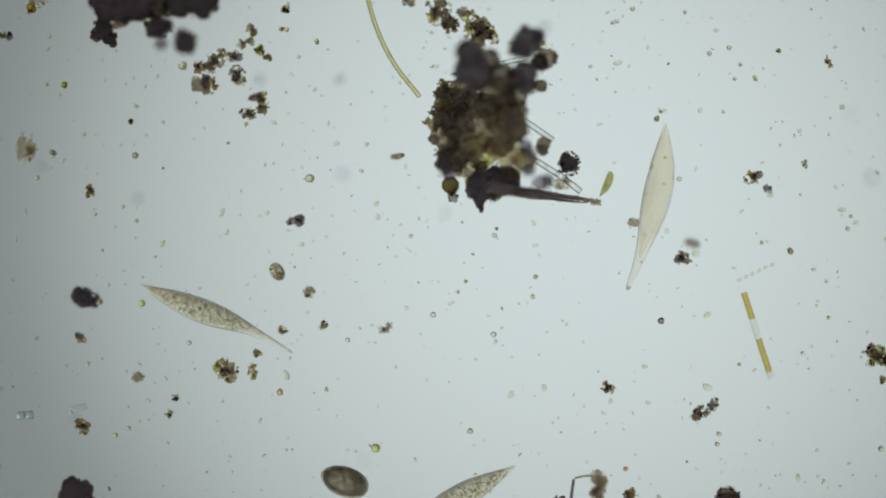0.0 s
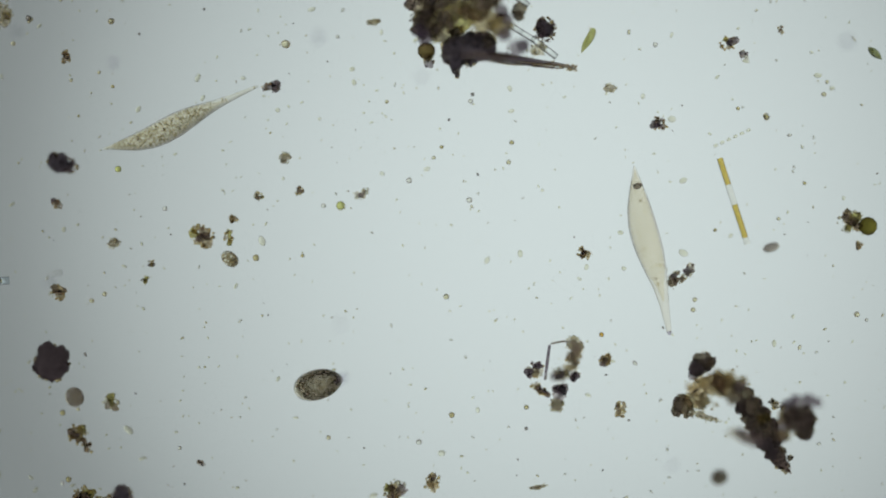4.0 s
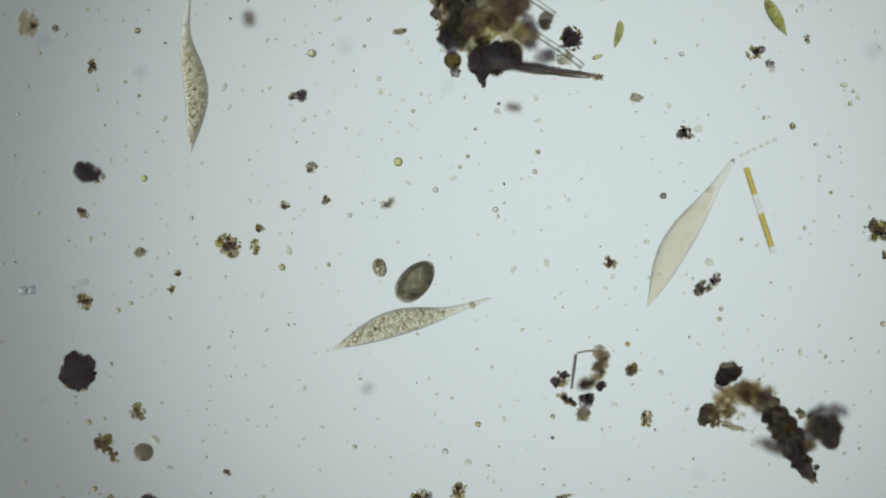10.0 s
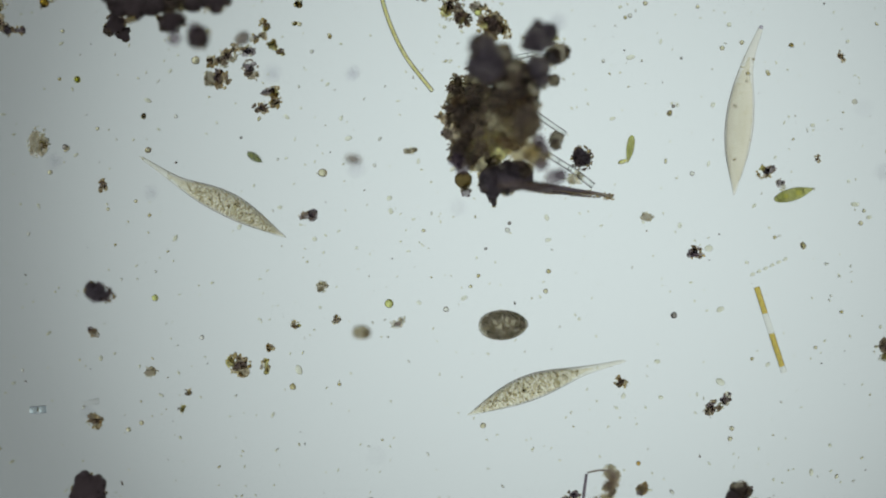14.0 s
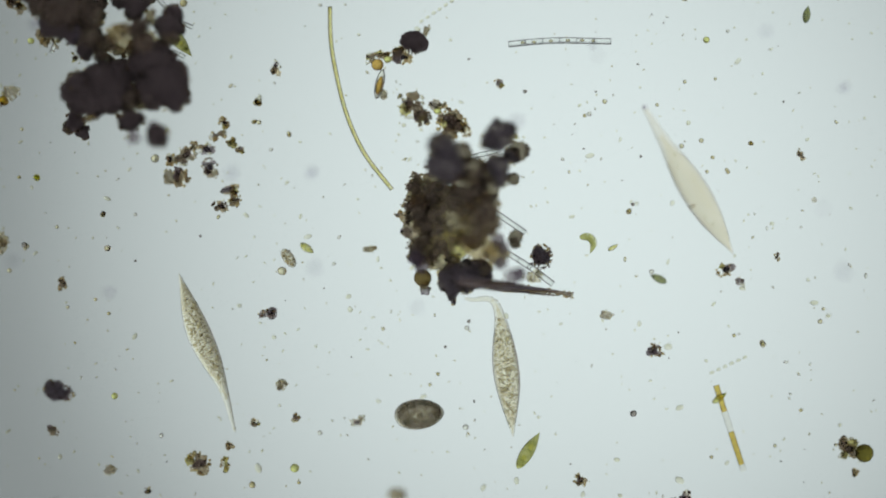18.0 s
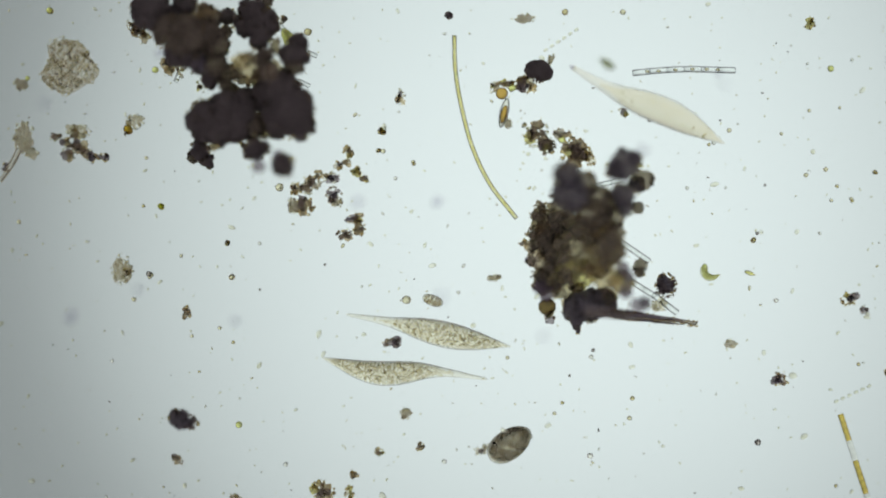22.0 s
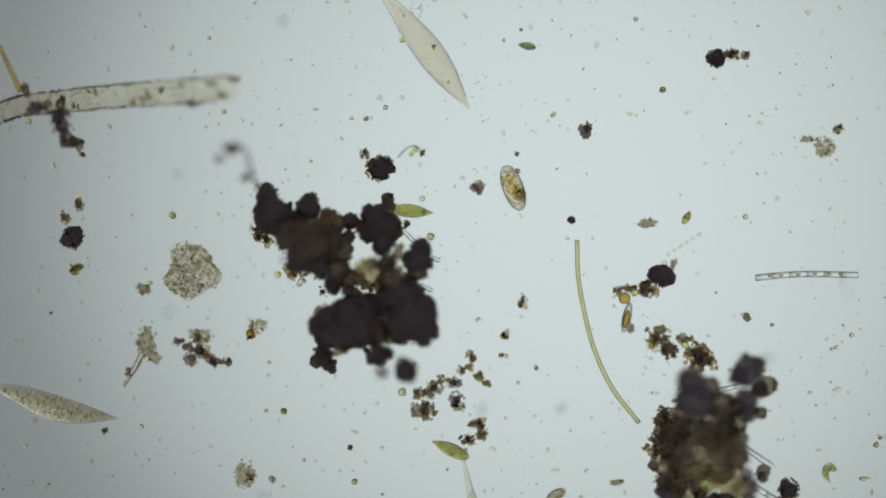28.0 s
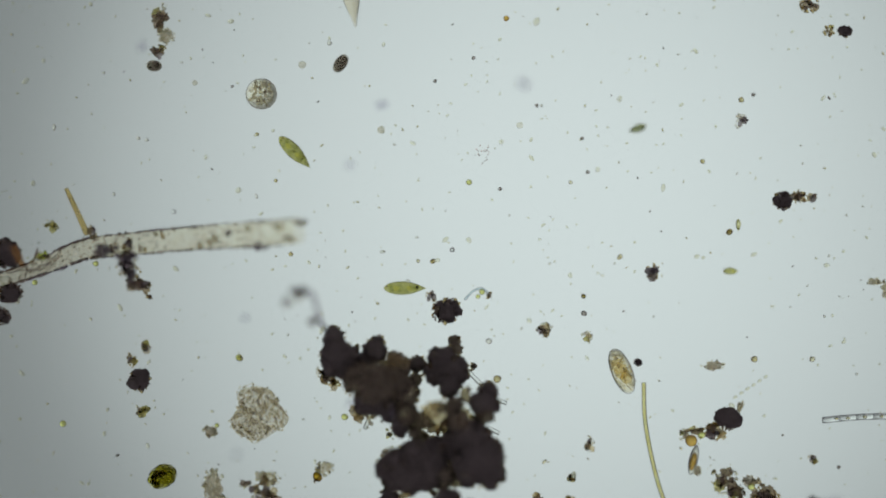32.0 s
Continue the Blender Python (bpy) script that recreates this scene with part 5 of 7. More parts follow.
for x, y, r, k in (
        (29, -714, 8, "pale"), (77, -752, 5, "grain"), (-51, -591, 4, "brown"), (-161, -682, 6, "pale"), (169, -599, 8, "pale"),
        (414, -607, 7, "pale"), (324, -506, 6, "green"), (534, -524, 4, "dark"), (524, -584, 4, "dark"), (806, -652, 6, "brown"),
        (827, -661, 4, "dark"), (784, -417, 6, "brown"), (589, -372, 4, "straw"), (737, -543, 5, "brown"), (527, -274, 6, "dark"),
        (527, -304, 5, "brown"), (829, -193, 7, "brown"), (931, -193, 6, "straw"), (507, 16, 7, "straw"), (359, -225, 6, "grain")):
    grain(x, y, r, k)
for x, y, r, k in (
        (-81, -194, 6, "straw"), (-394, -79, 7, "green"), (-261, -584, 4, "grain"), (-246, -581, 4, "grain"), (294, -386, 5, "silica"),
        (259, -366, 5, "brown"), (234, -367, 4, "straw"), (264, -685, 4, "dark"), (332, -726, 4, "dark"), (444, -642, 4, "dark"),
        (624, -186, 6, "dark"), (-336, -362, 6, "green"), (-444, -329, 6, "green"), (9, -379, 5, "brown"), (1578, 638, 19, "olive_cell"),
        (797, 328, 18, "umber_cell"), (390, -796, 6, "amber"), (379, -494, 4, "dark"), (504, -506, 4, "straw"), (374, -158, 8, "brown")):
    grain(x, y, r, k)

# fine sediment everywhere, and small reddish grains
def fine_sediment(name, label, count, mat, small, large, seed, high=12):
    g = random.Random(seed)
    spots = []
    for i in range(count):
        q = g.uniform(small, large) * (1 if g.random() < 0.85 else 1.5)
        spots.append((g.uniform(-600, 1740), g.uniform(-920, 1440), g.uniform(q, high), q * g.uniform(1, 1.9), q, q * 0.9))
    tagged(new(name, cloud(name, spots, 2, M[mat], seed, 0.04)), label, "sediment", kind="stuff")


fine_sediment("fine_sediment", "scattered fine clear sediment grains", 420, "grain", 1.0, 2.3, 21)
fine_sediment("fine_sediment", "scattered fine straw coloured sediment", 260, "straw", 1.0, 2.3, 22)
fine_sediment("fine_sediment", "scattered fine dark sediment specks", 150, "dusk", 0.8, 1.7, 23)
fine_sediment("fine_sediment", "scattered very faint yellowish dust grains", 1800, "faint", 0.9, 2.2, 24, 8)
fine_sediment("fine_sediment", "scattered faint blurred dust in the water", 260, "faint", 2.0, 4.5, 25, 60)
g = random.Random(17)
for i in range(34):
    r = g.uniform(5, 12)
    ob = grain(g.uniform(-480, 1620), g.uniform(-800, 1320), r, "pale", g.uniform(1, 1.4), g.uniform(0, 180), g.uniform(150, 330))
    tagged(ob, "faint grey mote drifting high in the water", "mote", "drifting motes")
    ob.name = "drifting_mote"
    ob.material_slots[0].material = M["mote"]
g = random.Random(8)
red = [(349 + g.gauss(0, 8), -564 + g.gauss(0, 8), 3, 1.3, 1.1, 1.1) for i in range(20)]
tagged(new("red_grains", cloud("red_grains", red, 1, M["red"], 3)), "small cluster of reddish grains on the slide", "sediment", kind="stuff")


# ---- animals and swimming cells ----
def prof_at(profile, s):
    return float(np.interp(s, [p[0] for p in profile], [p[1] for p in profile]))


GREY_SHAPE = ((0, 0.0), (0.015, 0.09), (0.06, 0.22), (0.12, 0.42), (0.2, 0.68), (0.3, 0.92), (0.38, 1.0), (0.47, 0.97), (0.56, 0.82), (0.65, 0.58), (0.73, 0.38), (0.82, 0.26), (0.9, 0.185), (0.95, 0.145), (0.98, 0.125), (0.993, 0.075), (1, 0.0))
PALE_SHAPE = ((0, 0.0), (0.015, 0.1), (0.06, 0.24), (0.14, 0.52), (0.24, 0.82), (0.34, 0.97), (0.42, 1.0), (0.52, 0.93), (0.62, 0.74), (0.72, 0.5), (0.82, 0.33), (0.9, 0.245), (0.95, 0.195), (0.98, 0.165), (0.993, 0.10), (1, 0.0))
SEGMENTS = 40


def ciliate(name, label, length, half, shape, skin, granules, vacuoles, seed, fill="granule", category="ciliate", squash=0.62, size=1.0):
    """A long swimming ciliate in rigid rings, so that it can bend; returns the thing and its rings."""
    g = random.Random(seed)
    ob = tagged(new(name), label, category)
    rings = []
    for i in range(SEGMENTS):
        s0, s1 = i / SEGMENTS, (i + 1) / SEGMENTS
        mid = (s0 + s1) / 2
        cuts = sorted({s0, s1, *(s0 + (s1 - s0) * k / 4 for k in (1, 2, 3)), *([0.004, 0.012] if i == 0 else []), *([0.985, 0.996] if i == SEGMENTS - 1 else [])})
        prof = [((s - mid) * length, max(prof_at(shape, s) * half, 0.05)) for s in cuts]
        ring = part("neck_segment" if mid > 0.7 else "body_segment", mesh("segment", *lathe(prof, 28, squash), M["fume" if vacuoles and mid > 0.965 else skin]), None, ob)
        rings.append((ring, mid))
        spots = {"granule": [], "vacuole": [], "straw": [], "bead": []}
        fade = float(np.interp(mid, (0.03, 0.1, 0.6, 0.72, 0.8), (0, 1, 1, 0.25, 0.06)))
        if (granules > 20 or vacuoles) and 0.03 < mid < 0.79:
            thin = [((s - mid) * length, max(prof_at(shape, s) * half * float(np.interp(s, (0.03, 0.1, 0.62, 0.8), (0.3, 0.84, 0.84, 0.2))), 0.05)) for s in cuts]
            part("endoplasm", mesh("endoplasm", *lathe(thin, 20, squash), M["endo"]), None, ring)
        for k in range(int(granules * prof_at(shape, mid) * fade + g.random())):
            s = g.uniform(s0, s1)
            r = prof_at(shape, s) * half * 0.8 * math.sqrt(g.random())
            a = g.uniform(0, 6.283)
            q = (g.uniform(0.6, 1.3) if g.random() < 0.8 else g.uniform(1.5, 2.5)) * size
            kind = g.choice(("granule",) * 12 + ("straw", "bead"))
            spots[kind].append(((s - mid) * length, r * math.cos(a), r * math.sin(a) * 0.6, q * g.uniform(1, 1.3), q, q))
        for side in (-1, 1):
            for k in range(1 if vacuoles and 0.08 < mid < 0.8 and g.random() < 0.6 else 0):
                s, q = g.uniform(s0, s1), g.uniform(1.2, 2.2)
                spots["vacuole"].append(((s - mid) * length, side * prof_at(shape, s) * half * 0.88, 3, q, q, q))
        for k, sp in spots.items():
            if sp:
                part("granular_mass", cloud("granular_mass", sp, 1, M[fill if k == "granule" else k], seed + i), None, ring)["kind"] = "stuff"
    return ob, rings, length


def egg_ciliate(name, label, length, width, seed):
    g = random.Random(seed)
    ob = tagged(new(name), label, "ciliate")
    h = length / 2
    prof = []
    for k in range(25):
        a = math.pi * k / 24
        prof.append((-h * math.cos(a), max(width / 2 * math.sin(a) ** (0.92 if a > 1.57 else 1.12) * (1 - 0.06 * math.cos(a)), 0.05)))
    part("skin", mesh("skin", *lathe(prof, 32, 0.8), M["eggskin"]), None, ob)
    inner = [(x * 0.9, r * 0.88) for x, r in prof]
    part("endoplasm", mesh("endoplasm", *lathe(inner, 32, 0.55), M["eggband"]), None, ob)
    dark, mid, light = [], [], []
    while len(dark) < 1000:
        x, y = g.uniform(-1, 1), g.uniform(-1, 1)
        d = math.hypot(x, y)
        core = math.hypot(x * 1.05, y * 1.0)
        if d > 1 or g.random() > float(np.interp(core, (0.3, 0.52, 0.7, 0.92, 1.0), (0.22, 0.45, 1, 1, 0.5))):
            continue
        q = g.uniform(0.007, 0.016) * length
        (dark if g.random() < 0.8 else mid).append((x * h * 0.9, y * width * 0.44, g.uniform(-0.05, 0.16) * width * math.sqrt(1.02 - d * d), q * g.uniform(1, 1.5), q, q))
    for i in range(150):
        a, d = g.uniform(0, 6.283), math.sqrt(g.random())
        q = g.uniform(0.010, 0.022) * length
        light.append((d * h * 0.5 * math.cos(a), d * width * 0.26 * math.sin(a), g.uniform(0.05, 0.2) * width, q, q, q))
    part("granular_mass", cloud("granular_mass", dark, 1, M["cortex"], seed, 0.2), None, ob)["kind"] = "stuff"
    part("granular_mass", cloud("granular_mass", mid, 1, M["yolk"], seed + 2, 0.2), None, ob)["kind"] = "stuff"
    part("granular_mass", cloud("granular_mass", light, 1, M["bead"], seed + 1), None, ob)["kind"] = "stuff"
    return ob


def euglenoid(label, length, width, seed, shell="pellicle", fill="chloro", clear_spots=2):
    """A green spindle cell with a pointed tail."""
    g = random.Random(seed)
    ob = tagged(new("euglenoid"), label, "euglenoid")
    shape = ((-0.5, 0.02), (-0.485, 0.22), (-0.45, 0.45), (-0.36, 0.74), (-0.2, 0.96), (-0.02, 1.0), (0.14, 0.86), (0.28, 0.58), (0.38, 0.32), (0.45, 0.13), (0.5, 0.01))
    prof = [(s * length, max(prof_at(shape, s) * width / 2, 0.05)) for s in np.linspace(-0.5, 0.5, 33)]
    part("pellicle", mesh("pellicle", *lathe(prof, 20, 0.85), M[shell]), None, ob)
    spots = []
    for i in range(44 if length > 50 else 26):
        s = g.uniform(-0.42, 0.32)
        r = prof_at(shape, s) * width * 0.36 * math.sqrt(g.random())
        a = g.uniform(0, 6.283)
        if clear_spots and min(math.hypot((s - c) * length, r * math.cos(a)) for c in (-0.2, 0.1)) < width * 0.25:
            continue
        q = g.uniform(0.05, 0.11) * width + 0.6
        spots.append((s * length, r * math.cos(a), r * math.sin(a) * 0.7, q * 1.3, q, q * 0.7))
    part("chloroplast_mass", cloud("chloroplast_mass", spots, 1, M[fill], seed), None, ob)["kind"] = "stuff"
    for i in range(clear_spots):
        part("paramylon", ball_mesh(2, i, 0.15), M["paramylon"], ob, Matrix.Translation(((-0.2 + 0.3 * i) * length * U, 0, width * 0.05 * U)) @ Matrix.Diagonal((width * 0.25 * U, width * 0.2 * U, width * 0.3 * U, 1)))
    part("eyespot", ball_mesh(2, 3, 0.3), M["red"], ob, Matrix.Translation((-0.41 * length * U, width * 0.12 * U, width * 0.1 * U)) @ Matrix.Diagonal((width * 0.07 * U,) * 3 + (1,)))
    return ob


def small_ciliate(name, label, length, width, seed, fill="eggfill", skin="eggskin", n=90):
    g = random.Random(seed)
    ob = tagged(new(name), label, "ciliate")
    h = length / 2
    prof = [(-h * math.cos(math.pi * k / 18), max(width / 2 * math.sin(math.pi * k / 18) ** 0.9, 0.05)) for k in range(19)]
    part("skin", mesh("skin", *lathe(prof, 22, 0.85), M[skin]), None, ob)
    if fill in ("eggfill", "violet", "gel"):
        inner = [(x * 0.86, r * 0.84) for x, r in prof]
        part("endoplasm", mesh("endoplasm", *lathe(inner, 22, 0.7), M[{"eggfill": "eggfill", "violet": "violet_sheet", "gel": "gel_sheet"}[fill]]), None, ob)
        if n < 100:
            return ob
        fill = "granule"
    spots = []
    for i in range(n):
        a, d = g.uniform(0, 6.283), math.sqrt(g.random())
        q = g.uniform(0.035, 0.085) * width
        spots.append((d * h * 0.82 * math.cos(a), d * width * 0.4 * math.sin(a), g.uniform(-0.2, 0.25) * width, q, q, q))
    part("endoplasm", cloud("endoplasm", spots, 1, M[fill], seed), None, ob)["kind"] = "stuff"
    return ob


GREY_A = ciliate("long_ciliate", "grey granular spindle-shaped ciliate with a thin neck", 300, 22, GREY_SHAPE, "plasm", 64, 0, 31)
GREY_C = ciliate("long_ciliate", "grey granular spindle-shaped ciliate with a long neck", 298, 23.5, GREY_SHAPE, "plasm", 64, 0, 47)
PALE_B = ciliate("long_ciliate", "pale beige smooth spindle-shaped ciliate with a blunt neck", 308, 25.5, PALE_SHAPE, "hyaline", 2.2, 1, 63)
EGG = egg_ciliate("egg_ciliate", "dark egg-shaped ciliate with a clear rim", 88, 54, 5)
SMALL_E = small_ciliate("small_ciliate", "small dark oval ciliate swimming over the slide", 34, 25, 6, "yolk", "eggskin", 150)
SMALL_F = small_ciliate("small_ciliate", "small clear-skinned oblong ciliate swimming", 38, 20, 7, "yolk", "eggskin", 150)
BALL_G = tagged(new("algal_cell", ball_mesh(3, 2, 0.08)), "round yellow green drifting algal cell", "alga")
BALL_G.material_slots[0].link = "OBJECT"
BALL_G.material_slots[0].material = M["green"]
BALL_G.scale = (8 * U, 8 * U, 8 * U)
SLIM_SHAPE = ((0, 0.0), (0.02, 0.35), (0.06, 0.6), (0.15, 0.88), (0.3, 1.0), (0.5, 1.0), (0.65, 0.86), (0.78, 0.6), (0.9, 0.3), (1, 0.02))
EUG_H = ciliate("euglenoid", "slender yellow green euglenoid bending beside the clump", 51, 7, SLIM_SHAPE, "pellicle", 3, 0, 71, "chloro", "euglenoid", 0.9, 0.7)
EUG_I = euglenoid("large green spindle-shaped euglenoid swimming", 76, 23, 72)
EUG_J = euglenoid("bright green euglenoid swimming past the clump", 74, 24, 73)
EUG_K = euglenoid("green euglenoid at the edge of the black clump", 76, 24, 74)
EUG_L = euglenoid("dark green euglenoid swimming over the tube", 78, 25, 75)
EUG_M = euglenoid("green euglenoid crossing open water", 72, 23, 76)
EUG_S = euglenoid("large dark green euglenoid leaving", 84, 30, 77)
EUG_U = euglenoid("tiny pale green euglenoid near the clump", 22, 8, 78, "filament")
EUG_Q = euglenoid("small dark olive euglenoid swimming", 32, 14, 81, "dark_pellicle")
EUG_V = euglenoid("small brown green euglenoid with clear spots", 30, 14, 79, "pale_pellicle")
YELLOW_N = small_ciliate("yellow_ciliate", "clear oblong ciliate full of yellow food", 84, 38, 8, "granule", "plasm", 90)
g = random.Random(5)
part("endoplasm", mesh("endoplasm", *lathe([(-38 * math.cos(math.pi * k / 18), max(16.5 * math.sin(math.pi * k / 18) ** 0.9, 0.05)) for k in range(19)], 22, 0.7), M["endo"]), None, YELLOW_N)
for x, y, rx, ry in ((-6, 2, 20, 11), (12, -3, 13, 9)):
    part("food_vacuole", ball_mesh(3, x % 5, 0.3), M["food"], YELLOW_N, Matrix.Translation(at(x, y, 2)) @ Matrix.Diagonal((rx * U, ry * U, 6 * U, 1)))
food = [(g.gauss(-2, 15), g.gauss(0, 7), g.uniform(-6, 6), *(3 * [g.uniform(0.8, 2.0)])) for i in range(120)]
specks = [(g.choice((-1, 1)) * g.uniform(22, 34), g.gauss(0, 5), g.uniform(-4, 6), *(3 * [g.uniform(0.6, 1.5)])) for i in range(34)]
part("granular_mass", cloud("granular_mass", specks, 1, M["cortex"], 6, 0.1), None, YELLOW_N)["kind"] = "stuff"
part("food_mass", cloud("food_mass", food, 1, M["food"], 5, 0.1), None, YELLOW_N)["kind"] = "stuff"
GREY_O = small_ciliate("round_ciliate", "round grey ciliate with a striped skin", 36, 33, 9, "violet", "eggskin", 110)
GREY_P = small_ciliate("round_ciliate", "round dark blurred ciliate high in the water", 30, 27, 10, "eggfill", "eggskin", 90)
GREY_Q = small_ciliate("round_ciliate", "small blurred grey ciliate high in the water", 34, 24, 11, "violet", "eggskin", 60)
GREY_T = small_ciliate("round_ciliate", "blurred violet grey ciliate high in the water", 30, 22, 12, "violet", "eggskin", 60)
GREY_X = small_ciliate("small_ciliate", "small brown oval ciliate by the dark flake", 28, 20, 14, "eggfill", "eggskin", 70)
GREY_Y = small_ciliate("small_ciliate", "small brown striped oval ciliate swimming", 36, 22, 15, "eggfill", "eggskin", 70)


def vase_ciliate():
    """A bag-shaped body, open and wide at one end, with a dark irregular meal inside."""
    g = random.Random(33)
    ob = tagged(new("vase_ciliate"), "pale yellowish bag-shaped ciliate with a dark ragged meal", "ciliate")
    shape = [(-51, 0.05), (-50.5, 9), (-48.5, 18), (-44, 27), (-37, 32.5), (-28, 34), (-14, 32), (0, 29), (18, 25), (32, 22), (43, 21), (49, 17), (52, 9), (53, 0.05)]
    rows, run = smooth_path(shape, 5)
    part("skin", mesh("skin", *lathe([(x, max(r, 0.05)) for x, r in rows], 36, 0.6), M["hyaline"]), None, ob)
    part("mouth_rim", mesh("mouth_rim", *tube([(-36 + 9 * math.cos(k * 0.5236), 32 * math.cos(k * 0.5236), 19 * math.sin(k * 0.5236)) for k in range(13)], 0.8, 6, 4), M["septum"]), None, ob)
    for k in range(14):
        a, d = g.uniform(0, 6.283), g.uniform(0, 12)
        sheet(ob, -6 + d * math.cos(a), 2 + d * math.sin(a), g.uniform(-6, 8), g.uniform(5, 11), g.uniform(4, 8), g.choice(("black", "black", "dark")), g, 0.5, "meal", 1.6)
    for side in (-1, 1):
        part("bristle", mesh("bristle", *tube([(-40, side * 30, 0), (-45, side * 35, 0), (-50, side * 37, 0)], (1.2, 0.8, 0.3), 6, 4), M["faint"]), None, ob)
    return ob


PALE_R = vase_ciliate()


def colony(r):
    ob = tagged(new("green_colony"), "oval colony of bright green algal cells", "alga")
    g = random.Random(2)
    part("envelope", ball_mesh(4, 1, 0.04), M["pale_pellicle"], ob, Matrix.Diagonal((r * 1.12 * U, r * 0.86 * U, r * 0.4 * U, 1)))
    for i in range(26):
        a, d = i * 2.4, math.sqrt((i + 0.5) / 26)
        part("cell", ball_mesh(2, i % 6, 0.3), M["olive_cell" if i % 5 == 2 else "colony"], ob, Matrix.Translation(at(d * r * 0.92 * math.cos(a), d * r * 0.66 * math.sin(a), g.uniform(-5, 5))) @ Matrix.Diagonal((r * 0.27 * U,) * 3 + (1,)))
    return ob


EUG_Z = euglenoid("small slender green euglenoid swimming fast", 32, 12, 80, "pale_pellicle")
OVAL_W = euglenoid("tiny grey green oval flagellate swimming", 28, 13, 16, "pale_pellicle")
COLONY = colony(24)
PALE_S = small_ciliate("round_ciliate", "pale round translucent ciliate drifting over the slide", 27, 26, 18, "granule", "faint", 70)

DART = small_ciliate("small_ciliate", "blurred grey oval ciliate darting through the water", 30, 16, 21, "violet", "eggskin", 40)
TAIL_F = euglenoid("small dark olive euglenoid with a fine tail", 34, 14, 82, "dark_pellicle")
part("flagellum", mesh("flagellum", *tube([(15, 0, 0), (24, 3, 0), (34, 1, 0), (44, 5, 0)], (0.7, 0.6, 0.5, 0.4), 6, 6), M["faint"]), None, TAIL_F)
EUG_D = euglenoid("small dark green euglenoid rolling as it swims", 33, 14, 84, "dark_pellicle")
EUG_T = euglenoid("tiny bright yellow green euglenoid in open water", 22, 9, 83, "filament", "chloro", 0)

TRACKS = {}


def key(name, t, *values):
    TRACKS.setdefault(name, []).append((t, values))


def swim_bending(creature, rows, z, rolls=((0, 0),)):
    """Keys a bending ciliate: each row has four places along it, from its hind tip to the end of its neck."""
    ob, rings, length = creature
    poses, locals_ = [], [[] for _ in rings]
    for t, v in rows:
        rows4, run = smooth_path([(v[i], v[i + 1]) for i in (0, 2, 4, 6)], 12)
        spare = (run[-1] - length) / 2
        c, w = on_path(rows4, run, spare + 0.45 * length)
        hind, neck = v[8:10] if len(v) > 9 else (z, z)
        base = Matrix.Translation(at(c[0], c[1], hind * 0.55 + neck * 0.45)) @ pose(0, 0, 0, 0, 0, math.degrees(math.atan2(-w[1], w[0])))
        poses.append((t, base))
        roll = float(np.interp(t, [r[0] for r in rolls], [r[1] for r in rolls]))
        for (ring, mid), rows_of in zip(rings, locals_):
            c, w = on_path(rows4, run, spare + mid * length)
            m = Matrix.Translation(at(c[0], c[1], hind + (neck - hind) * mid)) @ pose(0, 0, 0, 0, 0, math.degrees(math.atan2(-w[1], w[0])))
            rows_of.append((t, base.inverted() @ m @ Matrix.Rotation(-math.atan2(neck - hind, length), 4, "Y") @ pose(0, 0, 0, roll)))
    walk(ob, poses)
    for (ring, mid), rows_of in zip(rings, locals_):
        walk(ring, rows_of)


def swim(ob, rows, z):
    """Keys a rigid swimmer: x, y, heading in degrees and, if given, its height."""
    walk(ob, [(t, Matrix.Translation(at(v[0], v[1], v[3] if len(v) > 3 else z)) @ pose(0, 0, 0, 0, 0, -v[2])) for t, v in rows])


